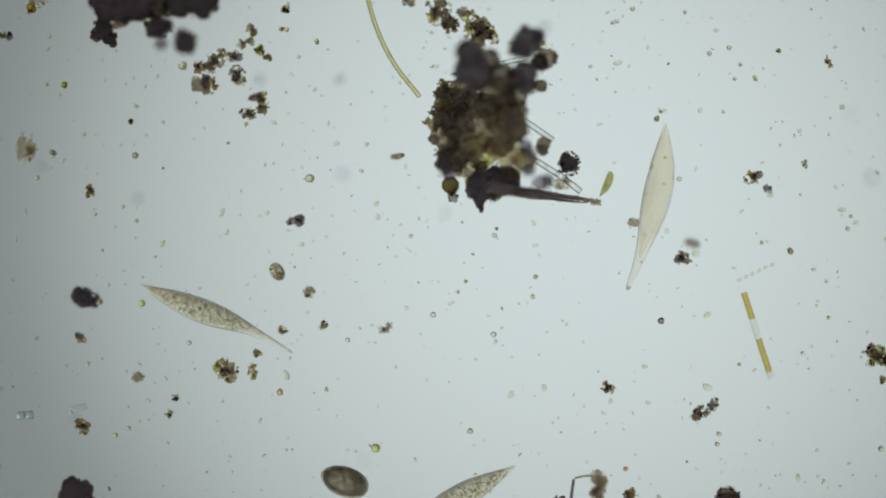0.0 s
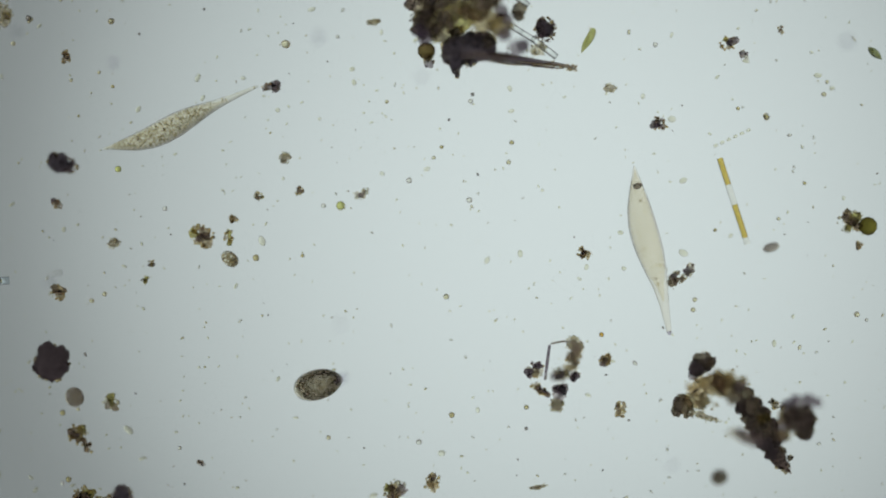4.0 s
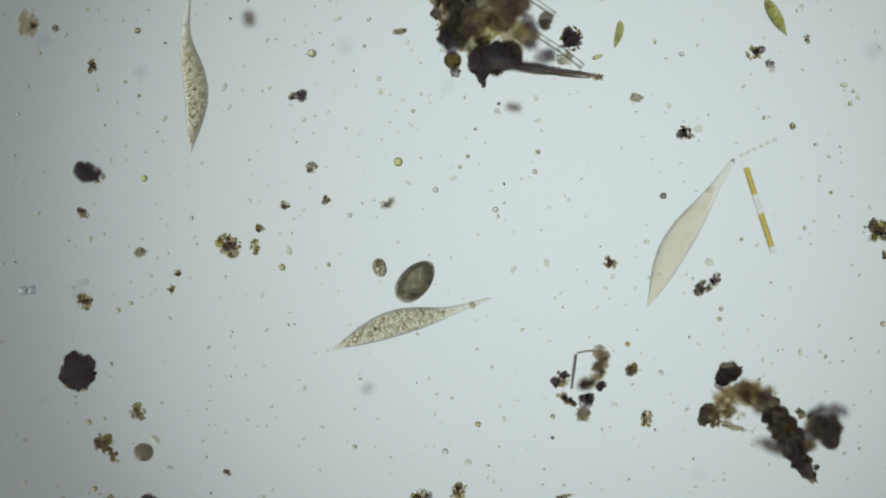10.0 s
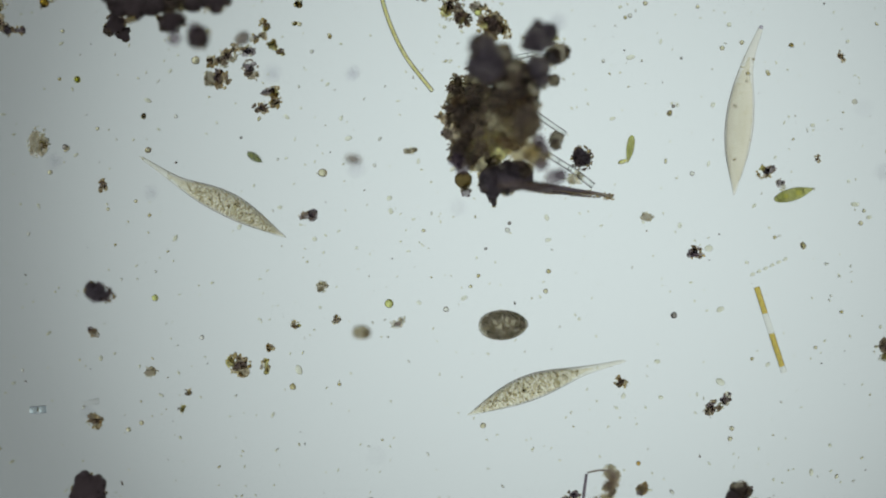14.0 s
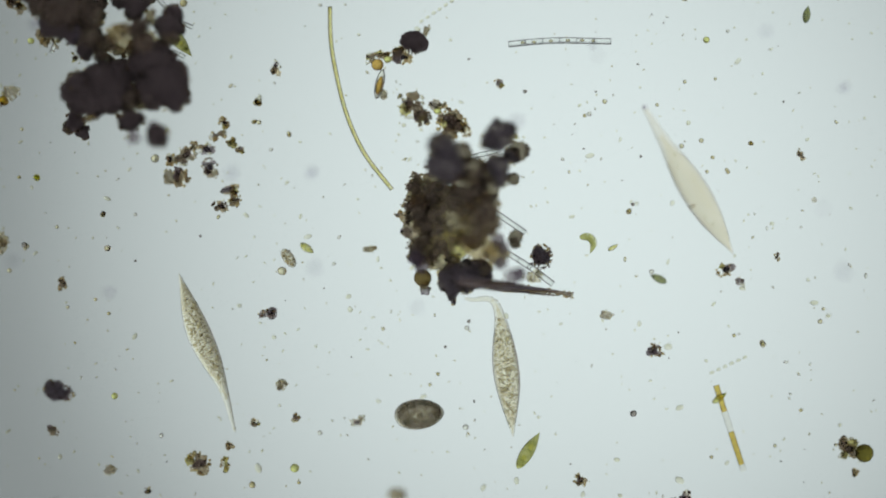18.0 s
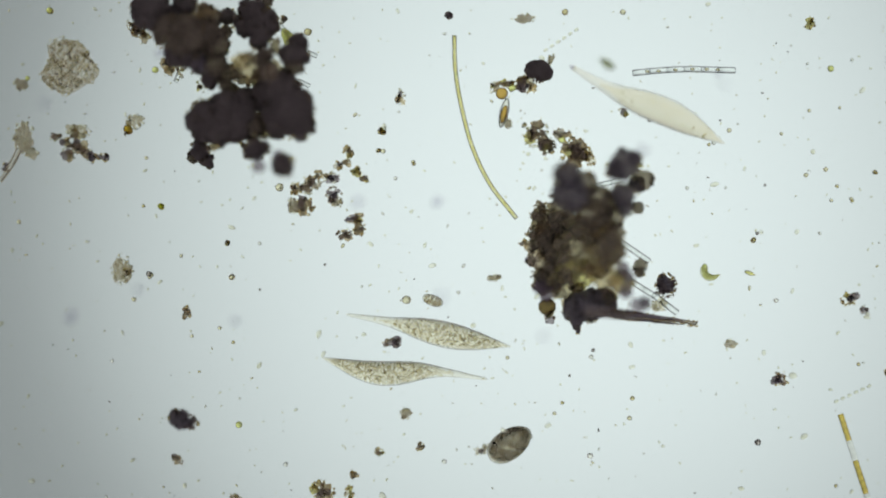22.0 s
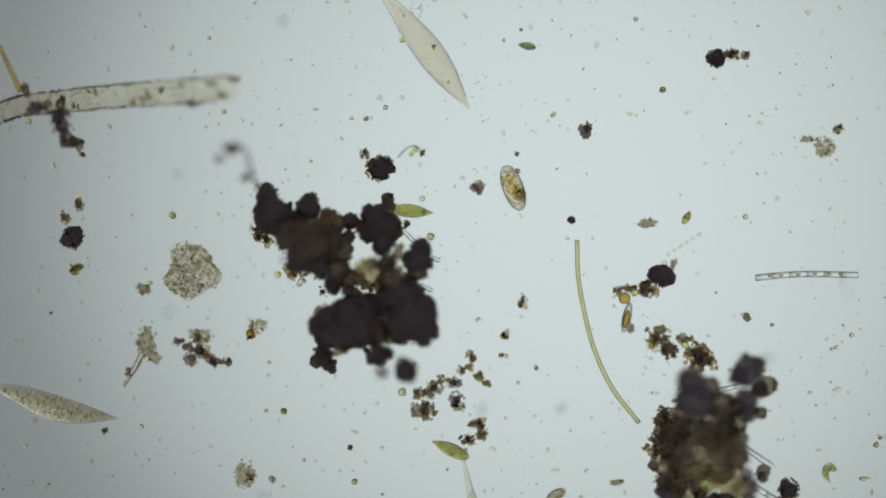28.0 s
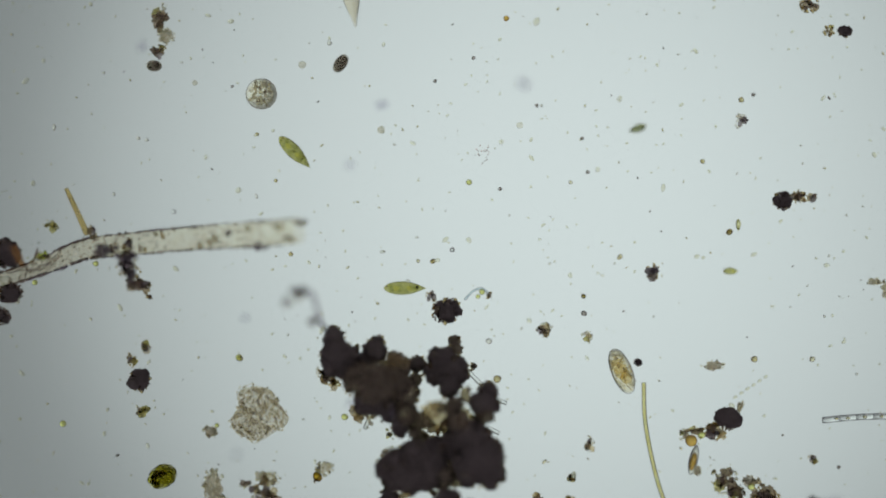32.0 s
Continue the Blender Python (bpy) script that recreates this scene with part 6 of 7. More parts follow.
def motions():
    walk(condenser, [(t, pose(x * U, -y * U, -3.0)) for t, x, y in STAGE])
    key("grey_a", 0, 245, 503, 340, 543, 440, 582, 520, 626)
    key("grey_a", 0.5, 245, 506, 329, 538, 424, 559, 522, 603)
    key("grey_a", 1, 259, 510, 357, 538, 462, 558, 548, 589)
    key("grey_a", 1.5, 172, 493, 254, 512, 339, 522, 434, 522)
    key("grey_a", 2, 192, 500, 288, 502, 388, 490, 484, 496)
    key("grey_a", 2.5, 208, 504, 292, 492, 392, 478, 512, 470)
    key("grey_a", 3, 202, 504, 288, 496, 388, 464, 494, 444)
    key("grey_a", 3.5, 218, 504, 308, 482, 398, 446, 508, 420)
    key("grey_a", 4, 224, 502, 308, 482, 398, 436, 500, 390)
    key("grey_a", 4.5, 246, 500, 323, 470, 398, 422, 498, 378)
    key("grey_a", 8, 282, 512, 339, 434, 379, 354, 419, 264)
    key("grey_a", 8.5, 296, 522, 337, 464, 377, 409, 412, 354)
    key("grey_a", 9, 308, 529, 348, 437, 370, 342, 358, 242)
    key("grey_a", 9.5, 322, 528, 350, 440, 345, 350, 332, 260)
    key("grey_a", 10, 334, 492, 344, 386, 326, 291, 333, 201)
    key("grey_a", 10.5, 344, 455, 339, 340, 312, 245, 314, 155)
    key("grey_a", 11, 356, 410, 328, 296, 298, 198, 306, 108)
    key("grey_a", 11.5, 355, 371, 321, 267, 288, 182, 273, 97)
    key("grey_a", 12, 349, 351, 317, 235, 278, 157, 254, 72)
    key("grey_a", 12.5, 373, 387, 334, 291, 279, 206, 236, 116)
    key("grey_a", 13, 401, 427, 344, 330, 284, 250, 259, 175)
    key("grey_a", 13.5, 430, 452, 369, 370, 304, 305, 267, 232)
    key("grey_a", 14.5, 498, 370, 408, 370, 318, 372, 218, 380)
    key("grey_a", 15.5, 467, 348, 396, 410, 331, 474, 271, 532)
    key("grey_a", 16, 450, 344, 396, 417, 332, 502, 270, 569)
    key("grey_a", 16.5, 434, 323, 394, 416, 364, 501, 334, 593)
    key("grey_a", 17, 410, 314, 400, 411, 401, 516, 391, 602)
    key("grey_a", 17.5, 392, 333, 397, 426, 417, 526, 418, 626)
    key("grey_a", 18, 367, 323, 399, 419, 442, 516, 465, 598)
    key("grey_a", 18.5, 336, 313, 379, 396, 444, 466, 507, 541)
    key("grey_a", 19, 335, 345, 407, 413, 479, 461, 561, 509)
    key("grey_a", 19.5, 359, 374, 434, 426, 514, 476, 604, 539)
    key("grey_a", 20, 390, 396, 478, 454, 568, 510, 626, 572)
    key("grey_a", 20.5, 384, 396, 464, 448, 544, 488, 646, 536)
    key("grey_a", 21, 405, 409, 494, 457, 589, 488, 681, 528)
    key("grey_a", 21.5, 391, 410, 477, 450, 567, 468, 674, 495)
    key("grey_a", 22, 398, 418, 494, 445, 594, 442, 691, 456)
    key("grey_a", 22.5, 396, 427, 485, 441, 575, 428, 690, 423)
    key("grey_a", 23, 368, 436, 459, 437, 559, 405, 659, 383)
    key("grey_a", 23.5, 355, 463, 438, 435, 528, 390, 620, 344)
    key("grey_a", 24, 346, 497, 428, 440, 493, 375, 556, 316)
    key("grey_a", 24.5, 372, 502, 433, 426, 488, 352, 561, 284)
    key("grey_a", 26.5, 437, 430, 476, 336, 524, 246, 584, 166)
    key("grey_a", 27, 431, 456, 463, 356, 506, 261, 551, 183)
    key("grey_a", 27.5, 424, 522, 449, 422, 469, 322, 499, 224)
    key("grey_a", 28, 542, 503, 497, 413, 454, 323, 432, 238)
    key("grey_a", 32, 424, 471, 379, 381, 336, 291, 314, 201)
    key("grey_c", 0, 897, 833, 840, 865, 760, 910, 670, 960)
    key("grey_c", 0.5, 854, 863, 794, 913, 724, 976, 649, 1041)
    key("grey_c", 1, 799, 909, 722, 976, 652, 1056, 582, 1126)
    key("grey_c", 1.5, 751, 952, 694, 1015, 639, 1075, 574, 1155)
    key("grey_c", 2, 710, 1002, 648, 1078, 588, 1162, 522, 1238)
    key("grey_c", 2.5, 648, 1064, 602, 1128, 552, 1198, 498, 1278)
    key("grey_c", 3, 628, 1138, 588, 1222, 548, 1308, 508, 1398)
    key("grey_c", 4, 578, 1152, 544, 1242, 518, 1338, 488, 1428)
    key("grey_c", 4.5, 568, 1148, 540, 1238, 518, 1332, 488, 1422)
    key("grey_c", 6.5, 510, 949, 554, 1038, 614, 1123, 666, 1185)
    key("grey_c", 7, 414, 795, 466, 882, 526, 962, 562, 1029)
    key("grey_c", 7.5, 371, 806, 444, 868, 524, 924, 582, 988)
    key("grey_c", 8, 343, 854, 439, 874, 534, 888, 619, 894)
    key("grey_c", 8.5, 395, 894, 487, 869, 577, 853, 672, 821)
    key("grey_c", 9, 482, 893, 582, 845, 668, 807, 738, 772)
    key("grey_c", 9.5, 530, 868, 620, 820, 710, 790, 805, 760)
    key("grey_c", 10, 584, 840, 686, 796, 786, 774, 864, 749)
    key("grey_c", 10.5, 652, 813, 744, 768, 834, 750, 939, 735)
    key("grey_c", 11, 617, 836, 716, 788, 806, 748, 891, 714)
    key("grey_c", 11.5, 626, 837, 716, 782, 801, 742, 876, 700)
    key("grey_c", 12, 658, 818, 751, 762, 841, 717, 919, 685)
    key("grey_c", 12.5, 694, 798, 784, 741, 874, 701, 974, 683)
    key("grey_c", 13, 743, 772, 844, 720, 944, 688, 1035, 681)
    key("grey_c", 13.5, 804, 745, 904, 700, 1004, 672, 1095, 654)
    key("grey_c", 15.5, 801, 790, 881, 714, 956, 640, 1022, 580)
    key("grey_c", 16, 832, 812, 898, 694, 950, 598, 978, 530)
    key("grey_c", 16.5, 897, 721, 939, 606, 964, 516, 987, 436)
    key("grey_c", 17, 930, 650, 947, 541, 974, 436, 979, 363)
    key("grey_c", 17.5, 951, 609, 951, 516, 951, 426, 909, 358)
    key("grey_c", 18, 956, 599, 944, 486, 927, 376, 881, 366)
    key("grey_c", 18.5, 968, 613, 944, 516, 911, 411, 854, 376)
    key("grey_c", 19, 997, 612, 939, 506, 879, 426, 821, 377)
    key("grey_c", 19.5, 970, 548, 899, 461, 819, 396, 739, 381)
    key("grey_c", 20, 918, 494, 822, 430, 738, 374, 656, 354)
    key("grey_c", 20.5, 898, 474, 804, 428, 714, 378, 626, 338)
    key("grey_c", 21, 864, 449, 769, 410, 669, 372, 579, 346)
    key("grey_c", 21.5, 814, 421, 717, 398, 617, 378, 517, 362)
    key("grey_c", 22, 736, 399, 639, 382, 529, 357, 440, 341)
    key("grey_c", 22.5, 647, 389, 550, 365, 450, 333, 357, 298)
    key("grey_c", 23, 587, 374, 489, 350, 379, 320, 293, 291)
    key("grey_c", 23.5, 501, 352, 408, 320, 313, 295, 213, 263)
    key("grey_c", 24, 408, 332, 318, 300, 213, 262, 126, 230)
    key("grey_c", 24.5, 326, 306, 233, 270, 133, 224, 50, 186)
    key("grey_c", 26.5, 69, 201, -36, 169, -136, 129, -204, 142)
    key("grey_c", 27, 6, 179, -109, 166, -209, 139, -286, 161)
    key("grey_c", 27.5, -82, 172, -179, 172, -274, 146, -369, 120)
    key("grey_c", 28, -174, 165, -278, 148, -378, 113, -468, 103)
    key("grey_c", 28.5, -276, 150, -366, 132, -456, 110, -546, 86)
    key("grey_c", 29, -387, 125, -489, 114, -589, 99, -679, 99)
    key("grey_c", 32, -706, -3, -806, -14, -906, -29, -996, -29)
    key("pale_b", 0, 1178, 217, 1168, 320, 1140, 430, 1110, 513)
    key("pale_b", 0.5, 1167, 256, 1161, 351, 1147, 451, 1122, 559)
    key("pale_b", 1, 1162, 296, 1162, 401, 1150, 511, 1126, 603)
    key("pale_b", 1.5, 1157, 322, 1162, 415, 1161, 515, 1142, 630)
    key("pale_b", 2, 1160, 370, 1164, 472, 1168, 582, 1154, 678)
    key("pale_b", 2.5, 1162, 420, 1166, 518, 1172, 622, 1160, 734)
    key("pale_b", 3, 1162, 470, 1170, 578, 1190, 688, 1172, 780)
    key("pale_b", 3.5, 1160, 506, 1172, 598, 1200, 698, 1198, 818)
    key("pale_b", 4, 1164, 528, 1178, 632, 1210, 742, 1228, 834)
    key("pale_b", 4.5, 1168, 568, 1180, 662, 1213, 768, 1261, 858)
    key("pale_b", 6.5, 1172, 716, 1248, 778, 1348, 815, 1446, 848, 30, 120)
    key("pale_b", 7, 1156, 718, 1238, 772, 1348, 782, 1452, 775, 30, 130)
    key("pale_b", 7.5, 1148, 738, 1229, 768, 1334, 762, 1447, 722, 30, 110)
    key("pale_b", 8, 1128, 746, 1219, 760, 1324, 744, 1424, 730, 30, 150)
    key("pale_b", 8.5, 1062, 764, 1142, 751, 1242, 739, 1332, 774, 40, 150)
    key("pale_b", 9, 1036, 802, 1112, 757, 1198, 704, 1278, 678, 30, 90)
    key("pale_b", 9.5, 1088, 804, 1140, 730, 1195, 654, 1263, 586, 25, 80)
    key("pale_b", 10, 1143, 762, 1187, 663, 1242, 581, 1293, 506)
    key("pale_b", 10.5, 1178, 725, 1199, 630, 1254, 540, 1329, 465)
    key("pale_b", 11, 1202, 690, 1231, 592, 1281, 492, 1344, 422)
    key("pale_b", 11.5, 1219, 667, 1241, 557, 1281, 462, 1329, 379)
    key("pale_b", 12, 1233, 622, 1256, 512, 1294, 407, 1329, 337)
    key("pale_b", 12.5, 1246, 589, 1262, 481, 1282, 386, 1307, 296)
    key("pale_b", 13, 1259, 518, 1274, 410, 1291, 300, 1316, 225)
    key("pale_b", 13.5, 1270, 448, 1277, 340, 1291, 225, 1321, 147)
    key("pale_b", 15.5, 1298, 150, 1308, 50, 1321, -60, 1338, -150)
    key("pale_b", 16, 1304, 232, 1304, 122, 1304, 7, 1320, -78)
    key("pale_b", 16.5, 1310, 251, 1311, 136, 1286, 31, 1302, -51)
    key("pale_b", 17, 1315, 307, 1306, 206, 1287, 101, 1299, 23, 30, 70)
    key("pale_b", 17.5, 1328, 291, 1289, 186, 1259, 106, 1245, 41, 40, 100)
    key("pale_b", 18, 1340, 276, 1279, 178, 1227, 94, 1191, 33, 30, 90)
    key("pale_b", 18.5, 1322, 233, 1254, 146, 1194, 71, 1124, 16, 40, 100)
    key("pale_b", 19, 1307, 204, 1229, 126, 1159, 51, 1101, -9, 40, 130)
    key("pale_b", 19.5, 1278, 166, 1199, 101, 1124, 31, 1071, -52, 40, 100)
    key("pale_b", 20, 1244, 128, 1162, 52, 1098, -22, 1042, -102, 40, 120)
    key("pale_b", 20.5, 1252, 122, 1164, 58, 1078, 4, 1020, -76, 40, 100)
    key("pale_b", 21, 1227, 100, 1134, 35, 1034, -10, 966, -64, 40, 100)
    key("pale_b", 21.5, 1164, 66, 1072, 10, 977, -25, 897, -80, 40, 100)
    key("pale_b", 22, 1112, 41, 1019, -10, 919, -50, 836, -97, 40, 80)
    key("pale_b", 22.5, 1061, 15, 975, -32, 890, -67, 810, -102, 40, 100)
    key("pale_b", 23, 1013, -4, 919, -45, 824, -87, 739, -140, 40, 100)
    key("pale_b", 23.5, 953, -16, 863, -75, 778, -115, 688, -152, 40, 100)
    key("pale_b", 24, 900, -37, 818, -95, 738, -145, 668, -185, 60, 110)
    key("pale_b", 24.5, 843, -58, 763, -118, 683, -174, 613, -224, 60, 110)
    key("pale_b", 26.5, 625, -224, 569, -314, 504, -404, 444, -474, 60, 120)
    key("pale_b", 27, 556, -294, 491, -384, 421, -469, 356, -539)
    key("pale_b", 27.5, 500, -338, 446, -414, 381, -488, 321, -558)
    key("pale_b", 28, 451, -372, 377, -477, 307, -567, 252, -637)
    key("pale_b", 28.5, 406, -416, 334, -510, 274, -590, 230, -680)
    key("pale_b", 29, 339, -489, 271, -591, 216, -681, 171, -761)
    key("pale_b", 29.5, 278, -560, 216, -644, 166, -734, 122, -814)
    key("pale_b", 30, 226, -634, 178, -722, 133, -812, 88, -897)
    key("pale_b", 31, 148, -788, 124, -890, 94, -990, 54, -1070)
    key("pale_b", 32, 123, -784, 106, -889, 79, -989, 44, -1069)
    key("egg", 0, 610, 852, 20)
    key("egg", 0.5, 569, 844, 12)
    key("egg", 1, 527, 838, 8)
    key("egg", 1.5, 522, 845, -48)
    key("egg", 2, 520, 880, -82)
    key("egg", 2.5, 514, 908, -74)
    key("egg", 3, 538, 916, -147)
    key("egg", 3.5, 578, 922, -150)
    key("egg", 4, 606, 918, -195)
    key("egg", 4.5, 625, 890, -225)
    key("egg", 6.5, 804, 866, -175)
    key("egg", 7, 798, 849, -255)
    key("egg", 7.5, 792, 812, -262)
    key("egg", 8, 785, 760, -268)
    key("egg", 8.5, 775, 710, -272)
    key("egg", 9, 760, 692, -310)
    key("egg", 9.5, 737, 690, -318)
    key("egg", 10, 731, 719, -228)
    key("egg", 10.5, 780, 701, -156)
    key("egg", 11, 808, 700, -170)
    key("egg", 11.5, 786, 681, -238)
    key("egg", 12, 816, 645, -228)
    key("egg", 12.5, 847, 602, -215)
    key("egg", 13, 858, 595, -200)
    key("egg", 13.5, 859, 596, -195)
    key("egg", 15.5, 905, 526, -135)
    key("egg", 16, 902, 542, -215)
    key("egg", 16.5, 869, 571, -200)
    key("egg", 17, 839, 573, -172)
    key("egg", 17.5, 804, 559, -152)
    key("egg", 18, 791, 569, -185)
    key("egg", 18.5, 784, 572, -178)
    key("egg", 19, 780, 572, -175)
    key("egg", 19.5, 773, 575, -165)
    key("egg", 20, 760, 570, -158)
    key("egg", 20.5, 750, 574, -132)
    key("egg", 21, 748, 568, -135)
    key("egg", 21.5, 742, 565, -140)
    key("egg", 22, 731, 571, -215)
    key("egg", 22.5, 712, 585, -230)
    key("egg", 23, 723, 581, -280)
    key("egg", 23.5, 751, 588, -338)
    key("egg", 24, 782, 591, -340)
    key("egg", 24.5, 807, 588, -355)
    key("egg", 26.5, 799, 528, -275)
    key("egg", 27, 796, 526, -270)
    key("egg", 32, 794, 671, -270)
    key("small_e", 0, 491, 481, 60, 30)
    key("small_e", 0.5, 465, 491, 70, 22)
    key("small_e", 1, 483, 534, 55, 24)
    key("small_e", 1.5, 483, 565, 95, 22)
    key("small_e", 2, 468, 576, 110, 24)
    key("small_e", 2.5, 430, 610, 75, 22)
    key("small_e", 3, 418, 620, 115, 24)
    key("small_e", 3.5, 414, 628, 100, 24)
    key("small_e", 4, 450, 696, 40, 24)
    key("small_e", 4.5, 427, 712, 115, 24)
    key("small_e", 6.5, 560, 758, 45, 24)
    key("small_e", 7, 584, 735, 90, 90)
    key("small_e", 7.5, 670, 674, 20, 90)
    key("small_e", 8, 610, 664, 5, 30)
    key("small_e", 8.5, 599, 667, 0, 50)
    key("small_e", 9, 646, 644, -45, 24)
    key("small_e", 9.5, 662, 644, -50, 50)
    key("small_e", 10, 668, 695, -105, 24)
    key("small_e", 10.5, 670, 708, -150, 24)
    key("small_e", 11, 628, 718, -130, 170)
    key("small_e", 11.5, 603, 735, -100, 160)
    key("small_e", 12, 565, 667, -90, 150)
    key("small_e", 12.5, 615, 613, -60, 160)
    key("small_e", 13, 628, 573, -40, 160)
    key("small_e", 13.5, 604, 606, -20, 140)
    key("small_e", 15.5, 702, 550, 60, 24)
    key("small_e", 16, 716, 580, 30, 24)
    key("small_e", 16.5, 798, 618, 35, 120)
    key("small_e", 17, 827, 623, -45, 150)
    key("small_e", 17.5, 833, 668, -60, 150)
    key("small_e", 18, 752, 708, 0, 170)
    key("small_e", 18.5, 714, 721, 0, 170)
    key("small_e", 19, 624, 724, 0, 170)
    key("small_e", 19.5, 612, 689, 30, 160)
    key("small_e", 20, 562, 656, 60, 150)
    key("small_e", 21, 514, 800, 60, 100)
    key("small_e", 32, -26, 971, 60, 100)
    key("small_f", 0, 200, -300, -30)
    key("small_f", 13.5, 250, -150, -30)
    key("small_f", 15.5, 428, 228, -30)
    key("small_f", 16, 426, 226, -30)
    key("small_f", 16.5, 469, 239, 25)
    key("small_f", 17, 487, 244, 10)
    key("small_f", 17.5, 524, 255, 40)
    key("small_f", 18, 560, 293, 55)
    key("small_f", 18.5, 591, 314, 10)
    key("small_f", 19, 600, 316, -10)
    key("small_f", 19.5, 600, 316, -8)
    key("small_f", 20, 600, 318, 10)
    key("small_f", 20.5, 596, 322, -5)
    key("small_f", 21, 602, 319, 0)
    key("small_f", 21.5, 598, 321, 20)
    key("small_f", 22, 595, 317, 20)
    key("small_f", 22.5, 596, 314, 0)
    key("small_f", 23, 599, 315, -35)
    key("small_f", 23.5, 599, 322, -5)
    key("small_f", 24, 595, 321, 15)
    key("small_f", 24.5, 594, 316, 10)
    key("small_f", 26.5, 590, 314, -15)
    key("small_f", 27, 589, 309, 0)
    key("small_f", 27.5, 588, 302, -25)
    key("small_f", 28, 596, 299, -30)
    key("small_f", 32, 494, 421, -30)
    key("ball_g", 0, 665, 793, 0, 10)
    key("ball_g", 1, 649, 758, 0, 20)
    key("ball_g", 1.5, 637, 732, 0, 30)
    key("ball_g", 2, 634, 704, 0, 40)
    key("ball_g", 2.5, 640, 680, 0, 60)
    key("ball_g", 3, 636, 654, 0, 70)
    key("ball_g", 3.5, 638, 628, 0, 70)
    key("ball_g", 4, 646, 602, 0, 50)
    key("ball_g", 4.5, 650, 580, 0, 20)
    key("ball_g", 6.5, 690, 535, 0, 10)
    key("ball_g", 7, 696, 527, 0, 10)
    key("ball_g", 7.5, 694, 512, 0, 10)
    key("ball_g", 8, 687, 516, 0, 10)
    key("ball_g", 8.5, 686, 518, 0, 10)
    key("ball_g", 9, 692, 526, 0, 10)
    key("ball_g", 9.5, 702, 516, 0, 10)
    key("ball_g", 10, 701, 508, 0, 10)
    key("ball_g", 10.5, 693, 506, 0, 10)
    key("ball_g", 11, 686, 512, 0, 10)
    key("ball_g", 11.5, 693, 526, 0, 10)
    key("ball_g", 12, 703, 526, 0, 10)
    key("ball_g", 12.5, 701, 523, 0, 10)
    key("ball_g", 13, 694, 532, 0, 10)
    key("ball_g", 13.5, 679, 541, 0, 10)
    key("ball_g", 15.5, 635, 572, 0, 45)
    key("ball_g", 16, 622, 588, 0, 50)
    key("ball_g", 16.5, 611, 606, 0, 50)
    key("ball_g", 17, 596, 625, 0, 40)
    key("ball_g", 17.5, 588, 646, 0, 40)
    key("ball_g", 18, 571, 664, 0, 30)
    key("ball_g", 18.5, 556, 681, 0, 30)
    key("ball_g", 19, 546, 703, 0, 10)
    key("ball_g", 20, 528, 790, 0, 10)
    key("ball_g", 32, -26, 971, 0, 10)
    key("eug_h", 0, 1081, 301, 1078, 318, 1070, 335, 1059, 351)
    key("eug_h", 1, 1083, 298, 1080, 314, 1072, 331, 1062, 346)
    key("eug_h", 2, 1086, 296, 1084, 310, 1078, 326, 1066, 342)
    key("eug_h", 4, 1094, 286, 1088, 302, 1078, 318, 1070, 334)
    key("eug_h", 10, 1093, 259, 1093, 273, 1089, 289, 1083, 307)
    key("eug_h", 11, 1093, 258, 1093, 272, 1090, 290, 1084, 308)
    key("eug_h", 12, 1094, 254, 1093, 272, 1090, 289, 1085, 304)
    key("eug_h", 13, 1099, 252, 1094, 268, 1090, 285, 1085, 302)
    key("eug_h", 13.5, 1097, 250, 1093, 268, 1090, 285, 1087, 302)
    key("eug_h", 15.5, 1090, 242, 1096, 258, 1094, 274, 1086, 292)
    key("eug_h", 16, 1084, 244, 1096, 257, 1096, 274, 1090, 290)
    key("eug_h", 17, 1081, 248, 1095, 256, 1099, 271, 1092, 286)
    key("eug_h", 18, 1077, 256, 1092, 256, 1099, 268, 1094, 283)
    key("eug_h", 19, 1075, 262, 1089, 260, 1101, 268, 1095, 279)
    key("eug_h", 20, 1074, 264, 1088, 262, 1102, 268, 1094, 278)
    key("eug_h", 21, 1074, 267, 1082, 262, 1092, 272, 1100, 270)
    key("eug_h", 22, 1076, 255, 1075, 269, 1087, 277, 1101, 272)
    key("eug_h", 23, 1079, 253, 1080, 266, 1089, 275, 1101, 276)
    key("eug_h", 24, 1078, 252, 1079, 266, 1086, 275, 1098, 280)
    key("eug_h", 24.5, 1080, 250, 1080, 264, 1086, 274, 1097, 282)
    key("eug_h", 26.5, 1092, 251, 1084, 246, 1078, 258, 1084, 269)
    key("eug_h", 27, 1089, 249, 1081, 244, 1076, 258, 1085, 269)
    key("eug_h", 28, 1087, 253, 1078, 248, 1072, 261, 1078, 273)
    key("eug_h", 32, 1087, 253, 1078, 248, 1072, 261, 1078, 273)
    key("eug_i", 0, 1420, -150, 60)
    key("eug_i", 9, 1400, -150, 60)
    key("eug_i", 10, 1369, 253, 60)
    key("eug_i", 10.5, 1404, 315, 60)
    key("eug_i", 11, 1438, 380, 62)
    key("eug_i", 11.5, 1466, 440, 62)
    key("eug_i", 12, 1497, 499, 60)
    key("eug_i", 12.5, 1536, 558, 50)
    key("eug_i", 13, 1509, 300, -10)
    key("eug_i", 13.5, 1446, 320, -12)
    key("eug_i", 15.5, 1209, 460, -30, 60)
    key("eug_i", 16, 1152, 487, -28)
    key("eug_i", 16.5, 1099, 497, -20)
    key("eug_i", 17, 1036, 513, -12)
    key("eug_i", 17.5, 999, 584, -52)
    key("eug_i", 18, 984, 633, -58)
